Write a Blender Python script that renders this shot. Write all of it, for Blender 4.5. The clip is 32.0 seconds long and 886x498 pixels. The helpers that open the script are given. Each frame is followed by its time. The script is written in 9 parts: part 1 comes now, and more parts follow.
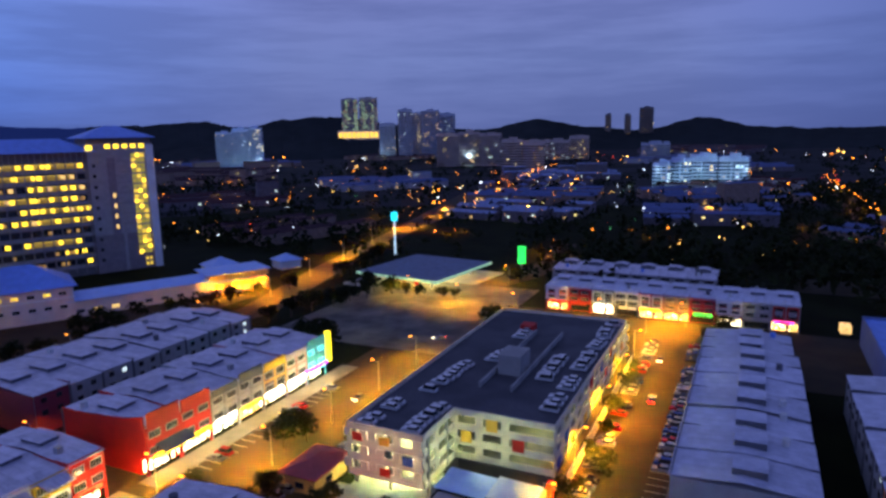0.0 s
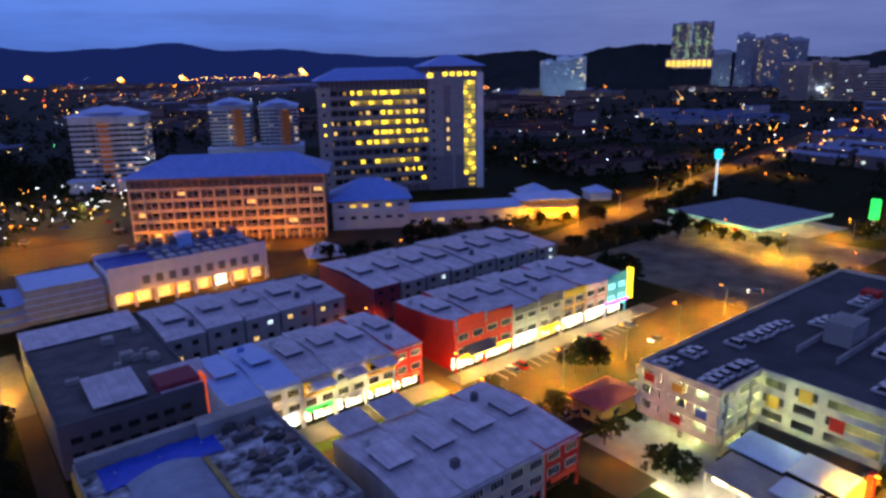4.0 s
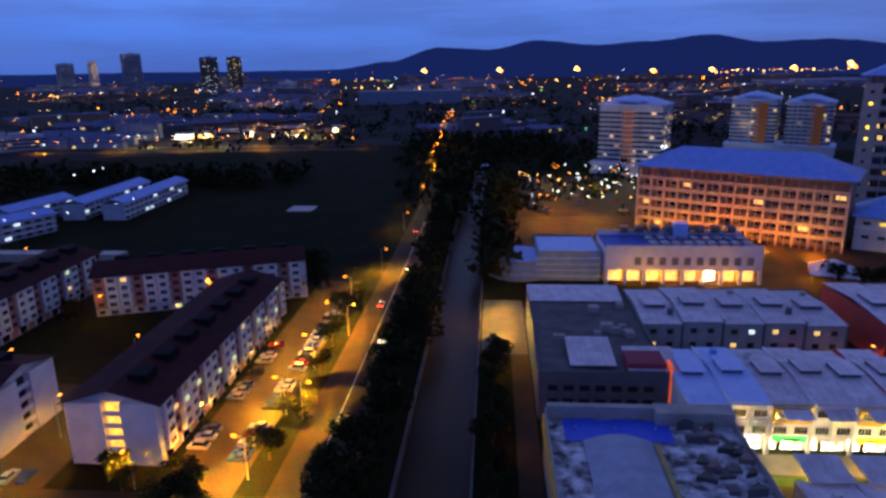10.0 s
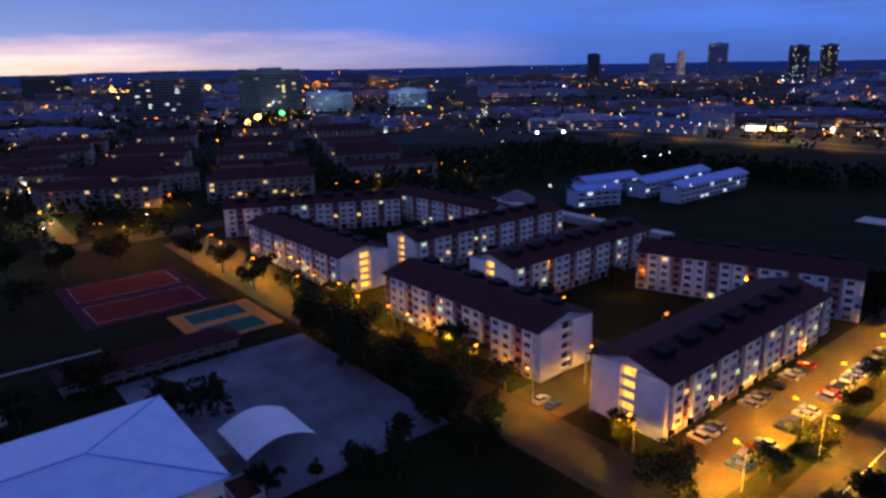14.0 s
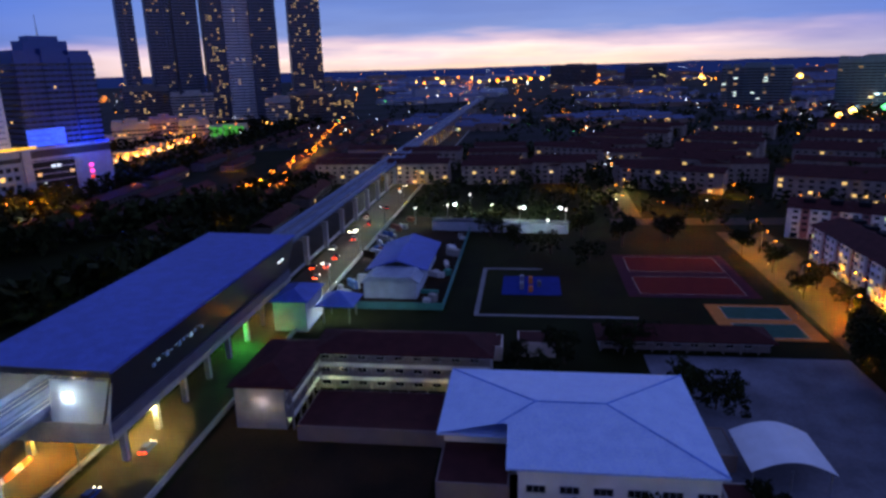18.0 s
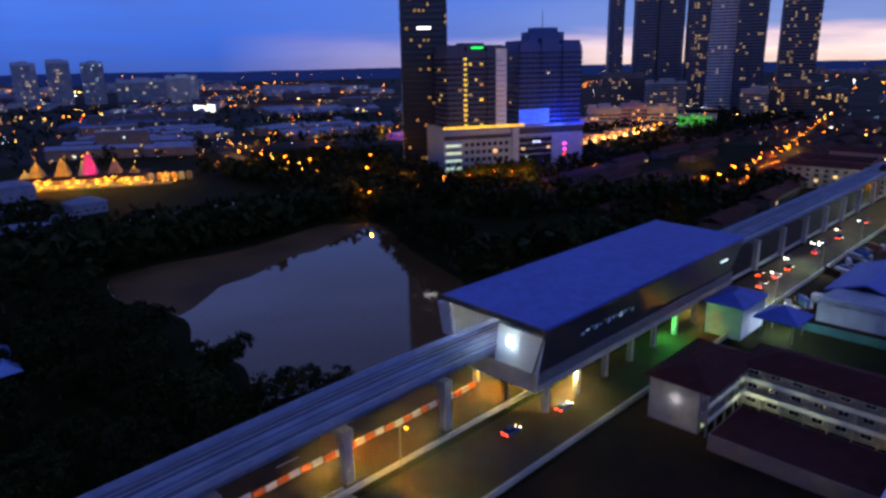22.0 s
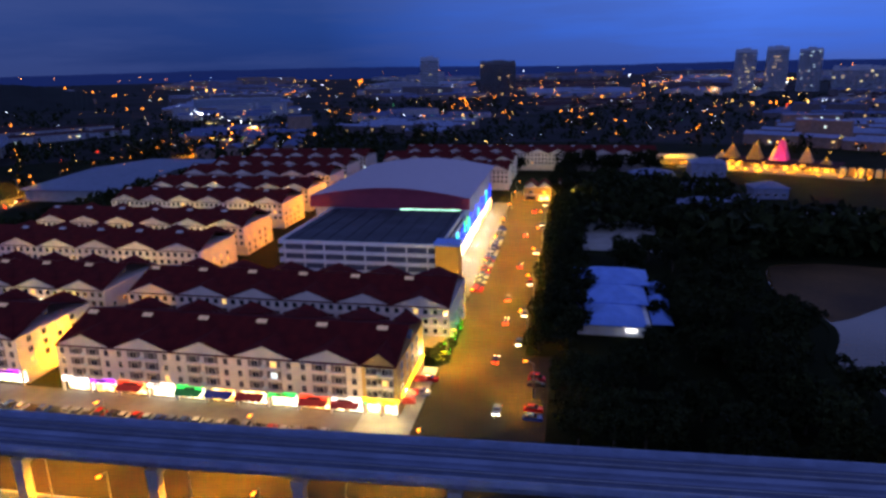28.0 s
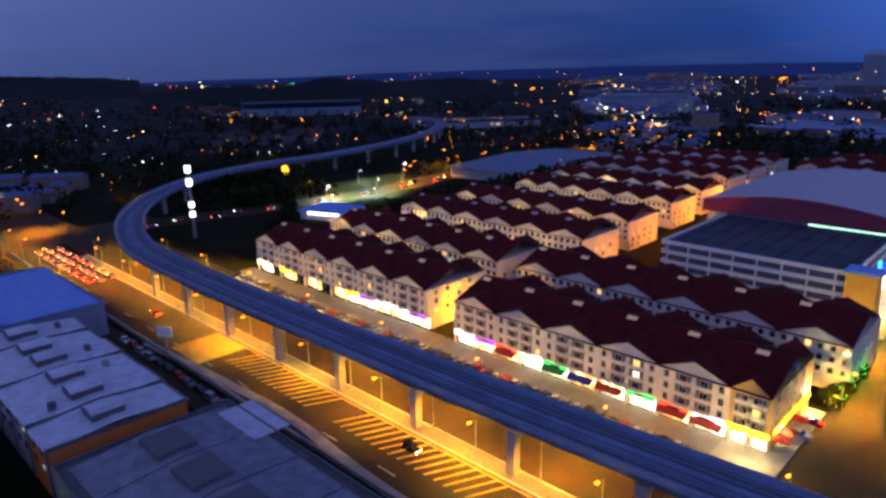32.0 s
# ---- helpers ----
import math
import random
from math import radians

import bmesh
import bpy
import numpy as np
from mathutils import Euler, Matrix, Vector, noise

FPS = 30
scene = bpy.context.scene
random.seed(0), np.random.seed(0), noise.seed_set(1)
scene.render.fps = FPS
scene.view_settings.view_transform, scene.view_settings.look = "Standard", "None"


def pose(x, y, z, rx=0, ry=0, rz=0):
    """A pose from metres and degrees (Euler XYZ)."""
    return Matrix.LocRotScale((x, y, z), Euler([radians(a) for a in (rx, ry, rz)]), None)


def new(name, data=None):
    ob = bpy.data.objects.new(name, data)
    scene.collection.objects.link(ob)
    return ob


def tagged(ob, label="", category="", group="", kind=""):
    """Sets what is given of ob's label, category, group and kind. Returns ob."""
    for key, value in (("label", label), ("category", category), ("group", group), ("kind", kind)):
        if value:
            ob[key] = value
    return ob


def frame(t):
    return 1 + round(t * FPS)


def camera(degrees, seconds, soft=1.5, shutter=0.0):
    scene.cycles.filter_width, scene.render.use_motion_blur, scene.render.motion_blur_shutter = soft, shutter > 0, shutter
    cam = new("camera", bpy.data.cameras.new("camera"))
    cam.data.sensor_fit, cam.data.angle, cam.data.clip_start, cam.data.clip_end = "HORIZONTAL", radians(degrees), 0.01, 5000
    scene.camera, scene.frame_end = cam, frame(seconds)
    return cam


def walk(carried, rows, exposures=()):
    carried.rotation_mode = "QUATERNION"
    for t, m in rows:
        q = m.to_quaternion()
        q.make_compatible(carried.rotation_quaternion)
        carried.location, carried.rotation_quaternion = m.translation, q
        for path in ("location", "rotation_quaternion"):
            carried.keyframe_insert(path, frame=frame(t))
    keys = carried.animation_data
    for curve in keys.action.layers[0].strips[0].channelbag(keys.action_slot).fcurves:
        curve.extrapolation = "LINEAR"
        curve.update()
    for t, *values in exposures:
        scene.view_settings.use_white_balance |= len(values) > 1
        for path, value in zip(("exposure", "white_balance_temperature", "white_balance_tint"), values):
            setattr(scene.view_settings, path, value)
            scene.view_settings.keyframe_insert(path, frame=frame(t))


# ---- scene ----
# The camera hangs still over the town and turns about itself.
cam = camera(67.6, 32.0, soft=2.9)
EYE = (0.0, 0.0, 75.0)
TURN = [
    (0.0, -64.95, -10.21, 1.01), (0.5, -61.63, -12.92, 1.05), (1.0, -58.23, -14.89, 1.05), (1.5, -54.80, -15.51, 1.09),
    (2.0, -51.38, -15.54, 1.08), (2.5, -47.97, -15.60, 1.07), (3.0, -44.63, -15.61, 1.04), (3.5, -41.37, -15.61, 1.07),
    (5.5, -28.17, -15.59, 0.92), (6.0, -24.73, -15.59, 0.91), (6.5, -21.31, -15.60, 1.01), (7.0, -17.87, -15.58, 0.96),
    (7.5, -14.42, -15.56, 0.97), (8.0, -10.97, -15.56, 0.91), (8.5, -7.53, -15.54, 0.96), (9.0, -4.06, -15.53, 0.91),
    (9.5, -0.59, -15.53, 0.87), (10.0, 4.22, -15.52, 0.90), (10.5, 9.75, -15.49, 0.88), (11.0, 15.38, -15.48, 0.86),
    (11.5, 21.10, -15.49, 0.81), (12.0, 27.00, -15.47, 0.87), (12.5, 32.87, -15.50, 0.94), (13.0, 38.63, -15.52, 1.01),
    (13.5, 44.48, -15.54, 1.04), (15.5, 68.04, -15.58, 1.17), (16.0, 73.91, -15.58, 1.19), (16.5, 79.81, -15.57, 1.24),
    (17.0, 85.61, -15.57, 1.25), (17.5, 91.34, -15.52, 1.33), (18.0, 97.02, -15.49, 1.42), (18.5, 102.65, -15.48, 1.38),
    (19.0, 108.24, -15.47, 1.39), (19.5, 113.77, -15.47, 1.33), (20.0, 119.23, -15.49, 1.33), (20.5, 124.70, -15.50, 1.31),
    (21.0, 127.92, -15.51, 1.21), (21.5, 130.78, -15.55, 1.10), (22.0, 135.42, -15.57, 1.08), (22.5, 140.19, -15.59, 1.07),
    (23.0, 144.97, -15.60, 1.05), (23.5, 149.59, -15.64, 1.04), (24.0, 154.19, -15.64, 1.02), (24.5, 158.78, -15.63, 1.02),
    (25.0, 163.35, -15.61, 0.98), (25.5, 167.93, -15.61, 0.94), (27.5, 186.10, -15.59, 1.04), (28.0, 190.67, -15.57, 1.01),
    (28.5, 195.18, -15.56, 0.98), (29.0, 199.61, -15.54, 1.04), (29.5, 204.04, -15.55, 1.02), (30.0, 208.17, -15.53, 1.04),
    (30.5, 212.13, -15.48, 1.06), (31.0, 216.10, -15.44, 1.05), (31.5, 220.07, -15.40, 1.02), (32.0, 224.02, -15.34, 0.95),
]
walk(cam, [(t, pose(*EYE, 90 + tilt, lean, turn)) for t, turn, tilt, lean in TURN])

# Dusk: a deep blue sky, brighter overhead, with an afterglow low over the sunset.
scene.view_settings.exposure = 0.0
world = bpy.data.worlds.new("dusk")
scene.world = world
world.use_nodes = True
wn, wl = world.node_tree.nodes, world.node_tree.links
wn.clear()


def wnode(kind, **sets):
    n = wn.new(kind)
    for key, value in sets.items():
        if key == "op":
            n.operation = value
        elif key == "blend":
            n.blend_type = value
    return n


def wmath(op, a, b=0.0):
    n = wnode("ShaderNodeMath", op=op)
    for i, v in enumerate((a, b)):
        if isinstance(v, (int, float)):
            n.inputs[i].default_value = v
        else:
            wl.new(v, n.inputs[i])
    return n.outputs[0]


def wmix(fac, a, b, blend="MIX"):
    n = wn.new("ShaderNodeMixRGB")
    n.blend_type = blend
    for i, v in enumerate((fac, a, b)):
        if isinstance(v, (int, float)):
            n.inputs[i].default_value = v
        elif isinstance(v, tuple):
            n.inputs[i].default_value = (*v, 1)
        else:
            wl.new(v, n.inputs[i])
    return n.outputs[0]


def wramp(fac, stops):
    n = wn.new("ShaderNodeValToRGB")
    el = n.color_ramp.elements
    while len(el) < len(stops):
        el.new(0.5)
    for e, (at, c) in zip(el, stops):
        e.position, e.color = at, (*c, 1)
    wl.new(fac, n.inputs[0])
    return n.outputs[0]


wcoord = wn.new("ShaderNodeTexCoord")
wsplit = wn.new("ShaderNodeSeparateXYZ")
wl.new(wcoord.outputs["Generated"], wsplit.inputs[0])
up = wsplit.outputs[2]
base_sky = wramp(up, [(0.0, (0.026, 0.070, 0.36)), (0.05, (0.032, 0.098, 0.49)), (0.16, (0.055, 0.134, 0.56)), (0.33, (0.125, 0.18, 0.58)), (0.62, (0.082, 0.116, 0.34)), (0.85, (0.056, 0.076, 0.23))])
GLOW = radians(97)
toward = wmath("ADD", wmath("MULTIPLY", wsplit.outputs[0], -math.sin(GLOW)), wmath("MULTIPLY", wsplit.outputs[1], math.cos(GLOW)))
glow_side = wramp(toward, [(0.55, (0, 0, 0)), (0.80, (0.35, 0.35, 0.35)), (0.97, (1, 1, 1))])
wrough = wn.new("ShaderNodeTexNoise")
wrough.inputs["Scale"].default_value, wrough.inputs["Detail"].default_value = 3.2, 5.0
wtall = wn.new("ShaderNodeMapping")
wtall.inputs["Scale"].default_value = (1.5, 1.5, 12.0)
wl.new(wcoord.outputs["Generated"], wtall.inputs[0])
wl.new(wtall.outputs[0], wrough.inputs[0])
ragged = wmath("ADD", up, wmath("MULTIPLY", wmath("SUBTRACT", wrough.outputs[0], 0.5), 0.055))
glow_low = wramp(ragged, [(0.0, (1.25, 0.86, 0.64)), (0.020, (1.30, 0.98, 0.90)), (0.034, (0.82, 0.62, 0.76)), (0.050, (0.26, 0.35, 0.72)), (0.10, (0.17, 0.28, 0.72)), (0.4, (0.18, 0.23, 0.60)), (0.8, (0.085, 0.105, 0.27))])
# the sky over the northern half is paler, greyest behind the petrol station
pale_low = wramp(up, [(0.0, (0.125, 0.165, 0.42)), (0.10, (0.170, 0.225, 0.53)), (0.20, (0.185, 0.225, 0.55)), (0.34, (0.215, 0.235, 0.53)), (0.62, (0.150, 0.172, 0.40)), (0.85, (0.092, 0.115, 0.27))])
PALE = radians(-68)
pale_toward = wmath("ADD", wmath("MULTIPLY", wsplit.outputs[0], -math.sin(PALE)), wmath("MULTIPLY", wsplit.outputs[1], math.cos(PALE)))
pale_side = wramp(pale_toward, [(0.0, (0, 0, 0)), (0.45, (0.12, 0.12, 0.12)), (0.80, (0.40, 0.40, 0.40)), (0.96, (1, 1, 1))])
north_side = wramp(wsplit.outputs[1], [(0.0, (1.0, 1.0, 1.0)), (0.5, (1.5, 1.32, 1.12)), (0.95, (1.75, 1.45, 1.12))])
NIGHT = radians(-130)
night_toward = wmath("ADD", wmath("MULTIPLY", wsplit.outputs[0], -math.sin(NIGHT)), wmath("MULTIPLY", wsplit.outputs[1], math.cos(NIGHT)))
night_side = wramp(night_toward, [(0.0, (1.6, 1.6, 1.5)), (0.45, (1.95, 1.85, 1.65)), (0.76, (1.1, 1.1, 1.05)), (0.87, (0.54, 0.54, 0.50)), (0.97, (0.42, 0.42, 0.40))])
lit_sky = wmix(glow_side, wmix(pale_side, wmix(1.0, wmix(1.0, base_sky, north_side, "MULTIPLY"), night_side, "MULTIPLY"), pale_low), glow_low)
# flat banks of cloud
wstretch = wn.new("ShaderNodeMapping")
wstretch.inputs["Scale"].default_value = (1.6, 1.6, 15.0)
wl.new(wcoord.outputs["Generated"], wstretch.inputs[0])
wnoise = wn.new("ShaderNodeTexNoise")
wnoise.inputs["Scale"].default_value, wnoise.inputs["Detail"].default_value, wnoise.inputs["Roughness"].default_value = 2.1, 6.0, 0.58
wl.new(wstretch.outputs[0], wnoise.inputs[0])
cover = wramp(wnoise.outputs[0], [(0.42, (0, 0, 0)), (0.62, (1, 1, 1))])
cloud_side = wramp(toward, [(0.30, (0.055, 0.085, 0.27)), (0.85, (0.16, 0.22, 0.52))])
clouded = wmix(wmath("MULTIPLY", cover, 0.34), lit_sky, cloud_side)
wback = wn.new("ShaderNodeBackground")
wback.inputs[1].default_value = 1.0
wl.new(clouded, wback.inputs[0])
wout = wn.new("ShaderNodeOutputWorld")
wl.new(wback.outputs[0], wout.inputs[0])

SODIUM = (1.0, 0.30, 0.005)
WHITE_LED = (0.80, 0.95, 1.0)
WARM = (1.0, 0.74, 0.30)


def lamp(x, y, z, watts, colour=SODIUM, size=0.4, down=False, cone=142):
    data = bpy.data.lights.new("bulb", "SPOT" if down else "POINT")
    data.energy, data.color, data.shadow_soft_size = 12.8 * watts if down else 4.6 * watts, colour, size
    if down:
        data.spot_size, data.spot_blend = radians(cone), 0.85
    ob = new("bulb", data)
    ob.location = (x, y, z)
    return ob

# ---- materials ----
MATS = {}


def surface(name, colour, rough=0.8, metal=0.0, second=None, grain=6.0, patch=0.25, bump=0.15, lines=None, vary=0.0, spec=0.5, patch_scale=0.35, streak=0.0):
    """A plain real surface: base colour broken by fine grain and broad patches, with slight relief; lines: (axis, per metre, depth) for ribs."""
    if name in MATS:
        return MATS[name]
    m = bpy.data.materials.new(name)
    m.use_nodes = True
    n, l = m.node_tree.nodes, m.node_tree.links
    b = n["Principled BSDF"]
    b.inputs["Roughness"].default_value, b.inputs["Metallic"].default_value = rough, metal
    b.inputs["Specular IOR Level"].default_value = spec
    tc = n.new("ShaderNodeTexCoord")
    fine, broad = n.new("ShaderNodeTexNoise"), n.new("ShaderNodeTexNoise")
    fine.inputs["Scale"].default_value, fine.inputs["Detail"].default_value = grain, 4
    broad.inputs["Scale"].default_value, broad.inputs["Detail"].default_value = patch_scale, 5
    for t in (fine, broad):
        l.new(tc.outputs["Object"], t.inputs["Vector"])
    two = second or tuple(c * 0.62 for c in colour)
    ramp = n.new("ShaderNodeValToRGB")
    ramp.color_ramp.elements[0].position, ramp.color_ramp.elements[1].position = 0.36, 0.66
    ramp.color_ramp.elements[0].color, ramp.color_ramp.elements[1].color = (*two, 1), (*colour, 1)
    l.new(broad.outputs[0], ramp.inputs[0])
    base = n.new("ShaderNodeMixRGB")
    base.inputs[0].default_value = patch * 2.4
    base.inputs[1].default_value = (*colour, 1)
    l.new(ramp.outputs[0], base.inputs[2])
    speck = n.new("ShaderNodeMixRGB")
    speck.blend_type, speck.inputs[0].default_value = "OVERLAY", 0.35
    l.new(base.outputs[0], speck.inputs[1])
    l.new(fine.outputs[0], speck.inputs[2])
    out = speck.outputs[0]
    if streak:
        run, dirt, shade = n.new("ShaderNodeMapping"), n.new("ShaderNodeTexNoise"), n.new("ShaderNodeValToRGB")
        run.inputs["Scale"].default_value = (1.6, 0.10, 1.0)
        dirt.inputs["Scale"].default_value, dirt.inputs["Detail"].default_value = 1.0, 6
        shade.color_ramp.elements[0].position, shade.color_ramp.elements[1].position = 0.34, 0.60
        shade.color_ramp.elements[0].color = (0.45, 0.44, 0.46, 1)
        soak = n.new("ShaderNodeMixRGB")
        soak.blend_type, soak.inputs[0].default_value = "MULTIPLY", streak
        l.new(tc.outputs["Object"], run.inputs[0])
        l.new(run.outputs[0], dirt.inputs["Vector"])
        l.new(dirt.outputs[0], shade.inputs[0])
        l.new(out, soak.inputs[1])
        l.new(shade.outputs[0], soak.inputs[2])
        out = soak.outputs[0]
    if vary:
        info, hsv = n.new("ShaderNodeObjectInfo"), n.new("ShaderNodeHueSaturation")
        mul = n.new("ShaderNodeMapRange")
        mul.inputs[3].default_value, mul.inputs[4].default_value = 1 - vary, 1 + vary
        l.new(info.outputs["Random"], mul.inputs[0])
        l.new(mul.outputs[0], hsv.inputs["Value"])
        l.new(out, hsv.inputs["Color"])
        out = hsv.outputs[0]
    l.new(out, b.inputs["Base Color"])
    height = fine.outputs[0]
    if lines:
        axis, per, depth = lines
        wave = n.new("ShaderNodeTexWave")
        wave.bands_direction = axis
        wave.inputs["Scale"].default_value = per * 0.314
        wave.inputs["Distortion"].default_value = 0.0
        l.new(tc.outputs["Object"], wave.inputs["Vector"])
        add = n.new("ShaderNodeMath")
        add.operation = "MULTIPLY_ADD"
        add.inputs[1].default_value = depth
        l.new(wave.outputs[0], add.inputs[0])
        l.new(fine.outputs[0], add.inputs[2])
        height = add.outputs[0]
    bp = n.new("ShaderNodeBump")
    bp.inputs["Strength"].default_value, bp.inputs["Distance"].default_value = bump, 0.05
    l.new(height, bp.inputs["Height"])
    l.new(bp.outputs[0], b.inputs["Normal"])
    MATS[name] = m
    return m


def glow(name, colour, strength):
    if name in MATS:
        return MATS[name]
    m = bpy.data.materials.new(name)
    m.use_nodes = True
    n, l = m.node_tree.nodes, m.node_tree.links
    b = n["Principled BSDF"]
    b.inputs["Base Color"].default_value = (*[0.5 * c for c in colour], 1)
    tc, no = n.new("ShaderNodeTexCoord"), n.new("ShaderNodeTexNoise")
    no.inputs["Scale"].default_value, no.inputs["Detail"].default_value = 0.9, 3
    l.new(tc.outputs["Object"], no.inputs["Vector"])
    mr = n.new("ShaderNodeMapRange")
    mr.inputs[1].default_value, mr.inputs[2].default_value = 0.3, 0.7
    mr.inputs[3].default_value, mr.inputs[4].default_value = strength * 0.55, strength * 1.45
    l.new(no.outputs[0], mr.inputs[0])
    b.inputs["Emission Color"].default_value = (*colour, 1)
    l.new(mr.outputs[0], b.inputs["Emission Strength"])
    MATS[name] = m
    return m


def shop_glow(name, tints, strength, cell=1.1):
    """Lit shop windows: a jumble of bright goods, lamps and dim gaps in cells of their own colour."""
    if name in MATS:
        return MATS[name]
    m = bpy.data.materials.new(name)
    m.use_nodes = True
    n, l = m.node_tree.nodes, m.node_tree.links
    b = n["Principled BSDF"]
    b.inputs["Base Color"].default_value = (0.4, 0.38, 0.34, 1)
    tc, vo, split, ramp = n.new("ShaderNodeTexCoord"), n.new("ShaderNodeTexVoronoi"), n.new("ShaderNodeSeparateColor"), n.new("ShaderNodeValToRGB")
    vo.inputs["Scale"].default_value = cell
    l.new(tc.outputs["Object"], vo.inputs["Vector"])
    l.new(vo.outputs["Color"], split.inputs[0])
    ramp.color_ramp.interpolation = "CONSTANT"
    el = ramp.color_ramp.elements
    while len(el) < len(tints):
        el.new(0.5)
    for i, (e, c) in enumerate(zip(el, tints)):
        e.position, e.color = i / len(tints), (*c, 1)
    l.new(split.outputs[0], ramp.inputs[0])
    mr = n.new("ShaderNodeMapRange")
    mr.inputs[3].default_value, mr.inputs[4].default_value = strength * 0.15, strength * 1.9
    l.new(split.outputs[1], mr.inputs[0])
    l.new(ramp.outputs[0], b.inputs["Emission Color"])
    l.new(mr.outputs[0], b.inputs["Emission Strength"])
    MATS[name] = m
    return m


asphalt = surface("asphalt", (0.050, 0.038, 0.022), 0.85, second=(0.028, 0.022, 0.014), grain=9, patch=0.3, patch_scale=0.12, spec=0.15)
concrete = surface("concrete", (0.36, 0.35, 0.34), 0.85, grain=3, patch=0.28, patch_scale=0.2)
pale_concrete = surface("pale_concrete", (0.50, 0.49, 0.48), 0.8, grain=3, patch=0.25, patch_scale=0.15)
dark_concrete = surface("dark_concrete", (0.13, 0.13, 0.14), 0.85, spec=0.2, second=(0.075, 0.075, 0.08), grain=2, patch=0.35, patch_scale=0.2)
paving = surface("paving", (0.17, 0.155, 0.14), 0.8, grain=4, patch=0.25)
grass = surface("grass", (0.013, 0.017, 0.005), 0.95, second=(0.007, 0.008, 0.003), spec=0.05, grain=2.2, patch=0.35, bump=0.6, patch_scale=0.05)
soil = surface("soil", (0.036, 0.021, 0.012), 0.95, second=(0.013, 0.011, 0.007), spec=0.05, grain=1.5, patch=0.4, bump=0.5, patch_scale=0.06)
leaf = surface("leaf", (0.022, 0.028, 0.008), 0.9, second=(0.008, 0.012, 0.004), spec=0.1, grain=2.5, patch=0.4, patch_scale=0.5, vary=0.3)
bark = surface("bark", (0.10, 0.075, 0.05), 0.95, grain=8)
cream = surface("cream_wall", (0.76, 0.64, 0.56), 0.8, patch=0.16, patch_scale=0.25)
white_wall = surface("white_wall", (0.80, 0.79, 0.78), 0.8, patch=0.16, patch_scale=0.25)
grey_wall = surface("grey_wall", (0.36, 0.35, 0.36), 0.8, patch=0.2)
pink_wall = surface("pink_wall", (0.50, 0.25, 0.24), 0.8, patch=0.18)
red_wall = surface("red_wall", (0.55, 0.016, 0.010), 0.7, patch=0.15)
orange_wall = surface("orange_wall", (0.75, 0.20, 0.04), 0.75, patch=0.15)
yellow_wall = surface("yellow_wall", (0.76, 0.45, 0.06), 0.75, patch=0.15)
ochre_wall = surface("ochre_wall", (0.62, 0.36, 0.12), 0.75, patch=0.15)
teal_wall = surface("teal_wall", (0.06, 0.42, 0.62), 0.7, patch=0.12)
maroon_wall = surface("maroon_wall", (0.25, 0.03, 0.06), 0.75, patch=0.15)
lilac_wall = surface("lilac_wall", (0.55, 0.42, 0.55), 0.75, patch=0.15)
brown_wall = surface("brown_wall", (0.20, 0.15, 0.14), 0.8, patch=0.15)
slate_wall = surface("slate_wall", (0.12, 0.12, 0.14), 0.75, patch=0.2)
roof_pale = surface("roof_pale_metal", (0.68, 0.64, 0.74), 0.55, second=(0.42, 0.40, 0.48), grain=2, patch=0.3, lines=("X", 2.0, 1.2), vary=0.12, streak=0.32)
roof_blue = surface("roof_blue_metal", (0.17, 0.32, 0.82), 0.5, second=(0.11, 0.23, 0.62), grain=2, patch=0.25, lines=("X", 2.0, 1.2))
roof_sky = surface("roof_light_blue_metal", (0.40, 0.56, 0.94), 0.5, second=(0.28, 0.42, 0.80), grain=2, patch=0.2, lines=("X", 1.6, 1.2))
roof_navy = surface("roof_dark_blue_metal", (0.055, 0.105, 0.50), 0.5, second=(0.035, 0.07, 0.33), spec=0.25, grain=2, patch=0.25, lines=("Y", 1.6, 1.2))
roof_red = surface("roof_red_tile", (0.110, 0.010, 0.009), 0.9, spec=0.12, second=(0.055, 0.006, 0.007), grain=5, patch=0.3, lines=("Y", 3.0, 1.5), bump=0.35)
roof_plum = surface("roof_brown_tile", (0.060, 0.018, 0.020), 0.9, spec=0.12, second=(0.032, 0.011, 0.013), grain=5, patch=0.3, lines=("Y", 3.0, 1.5), bump=0.35)
glass_dark = surface("dark_glass", (0.02, 0.024, 0.03), 0.12, patch=0.05, bump=0.02, spec=0.8)
frame_white = surface("frame_white", (0.6, 0.6, 0.6), 0.6, patch=0.1)
frame_dark = surface("frame_dark", (0.05, 0.05, 0.055), 0.6, patch=0.1)
steel = surface("steel", (0.42, 0.43, 0.45), 0.4, metal=0.8, patch=0.15)
rubber = surface("rubber", (0.02, 0.02, 0.02), 0.9, patch=0.1)
line_white = surface("road_paint_white", (0.62, 0.6, 0.55), 0.8, patch=0.3)
line_yellow = surface("road_paint_yellow", (0.70, 0.42, 0.04), 0.8, patch=0.3)
lit_yellow = glow("window_yellow", (1.0, 0.66, 0.07), 1.0)
lit_warm = glow("window_warm", (1.0, 0.62, 0.20), 1.1)
lit_green = glow("window_greenish", (0.72, 0.95, 0.45), 0.9)
lit_cool = glow("window_cool", (0.75, 0.92, 1.0), 1.3)
shop_white = shop_glow("shop_white", [(1.0, 0.86, 0.52), (1.0, 0.93, 0.72), (1.0, 0.62, 0.16), (0.85, 0.95, 0.85), (1.0, 0.80, 0.40), (0.9, 0.35, 0.10)], 5.5)
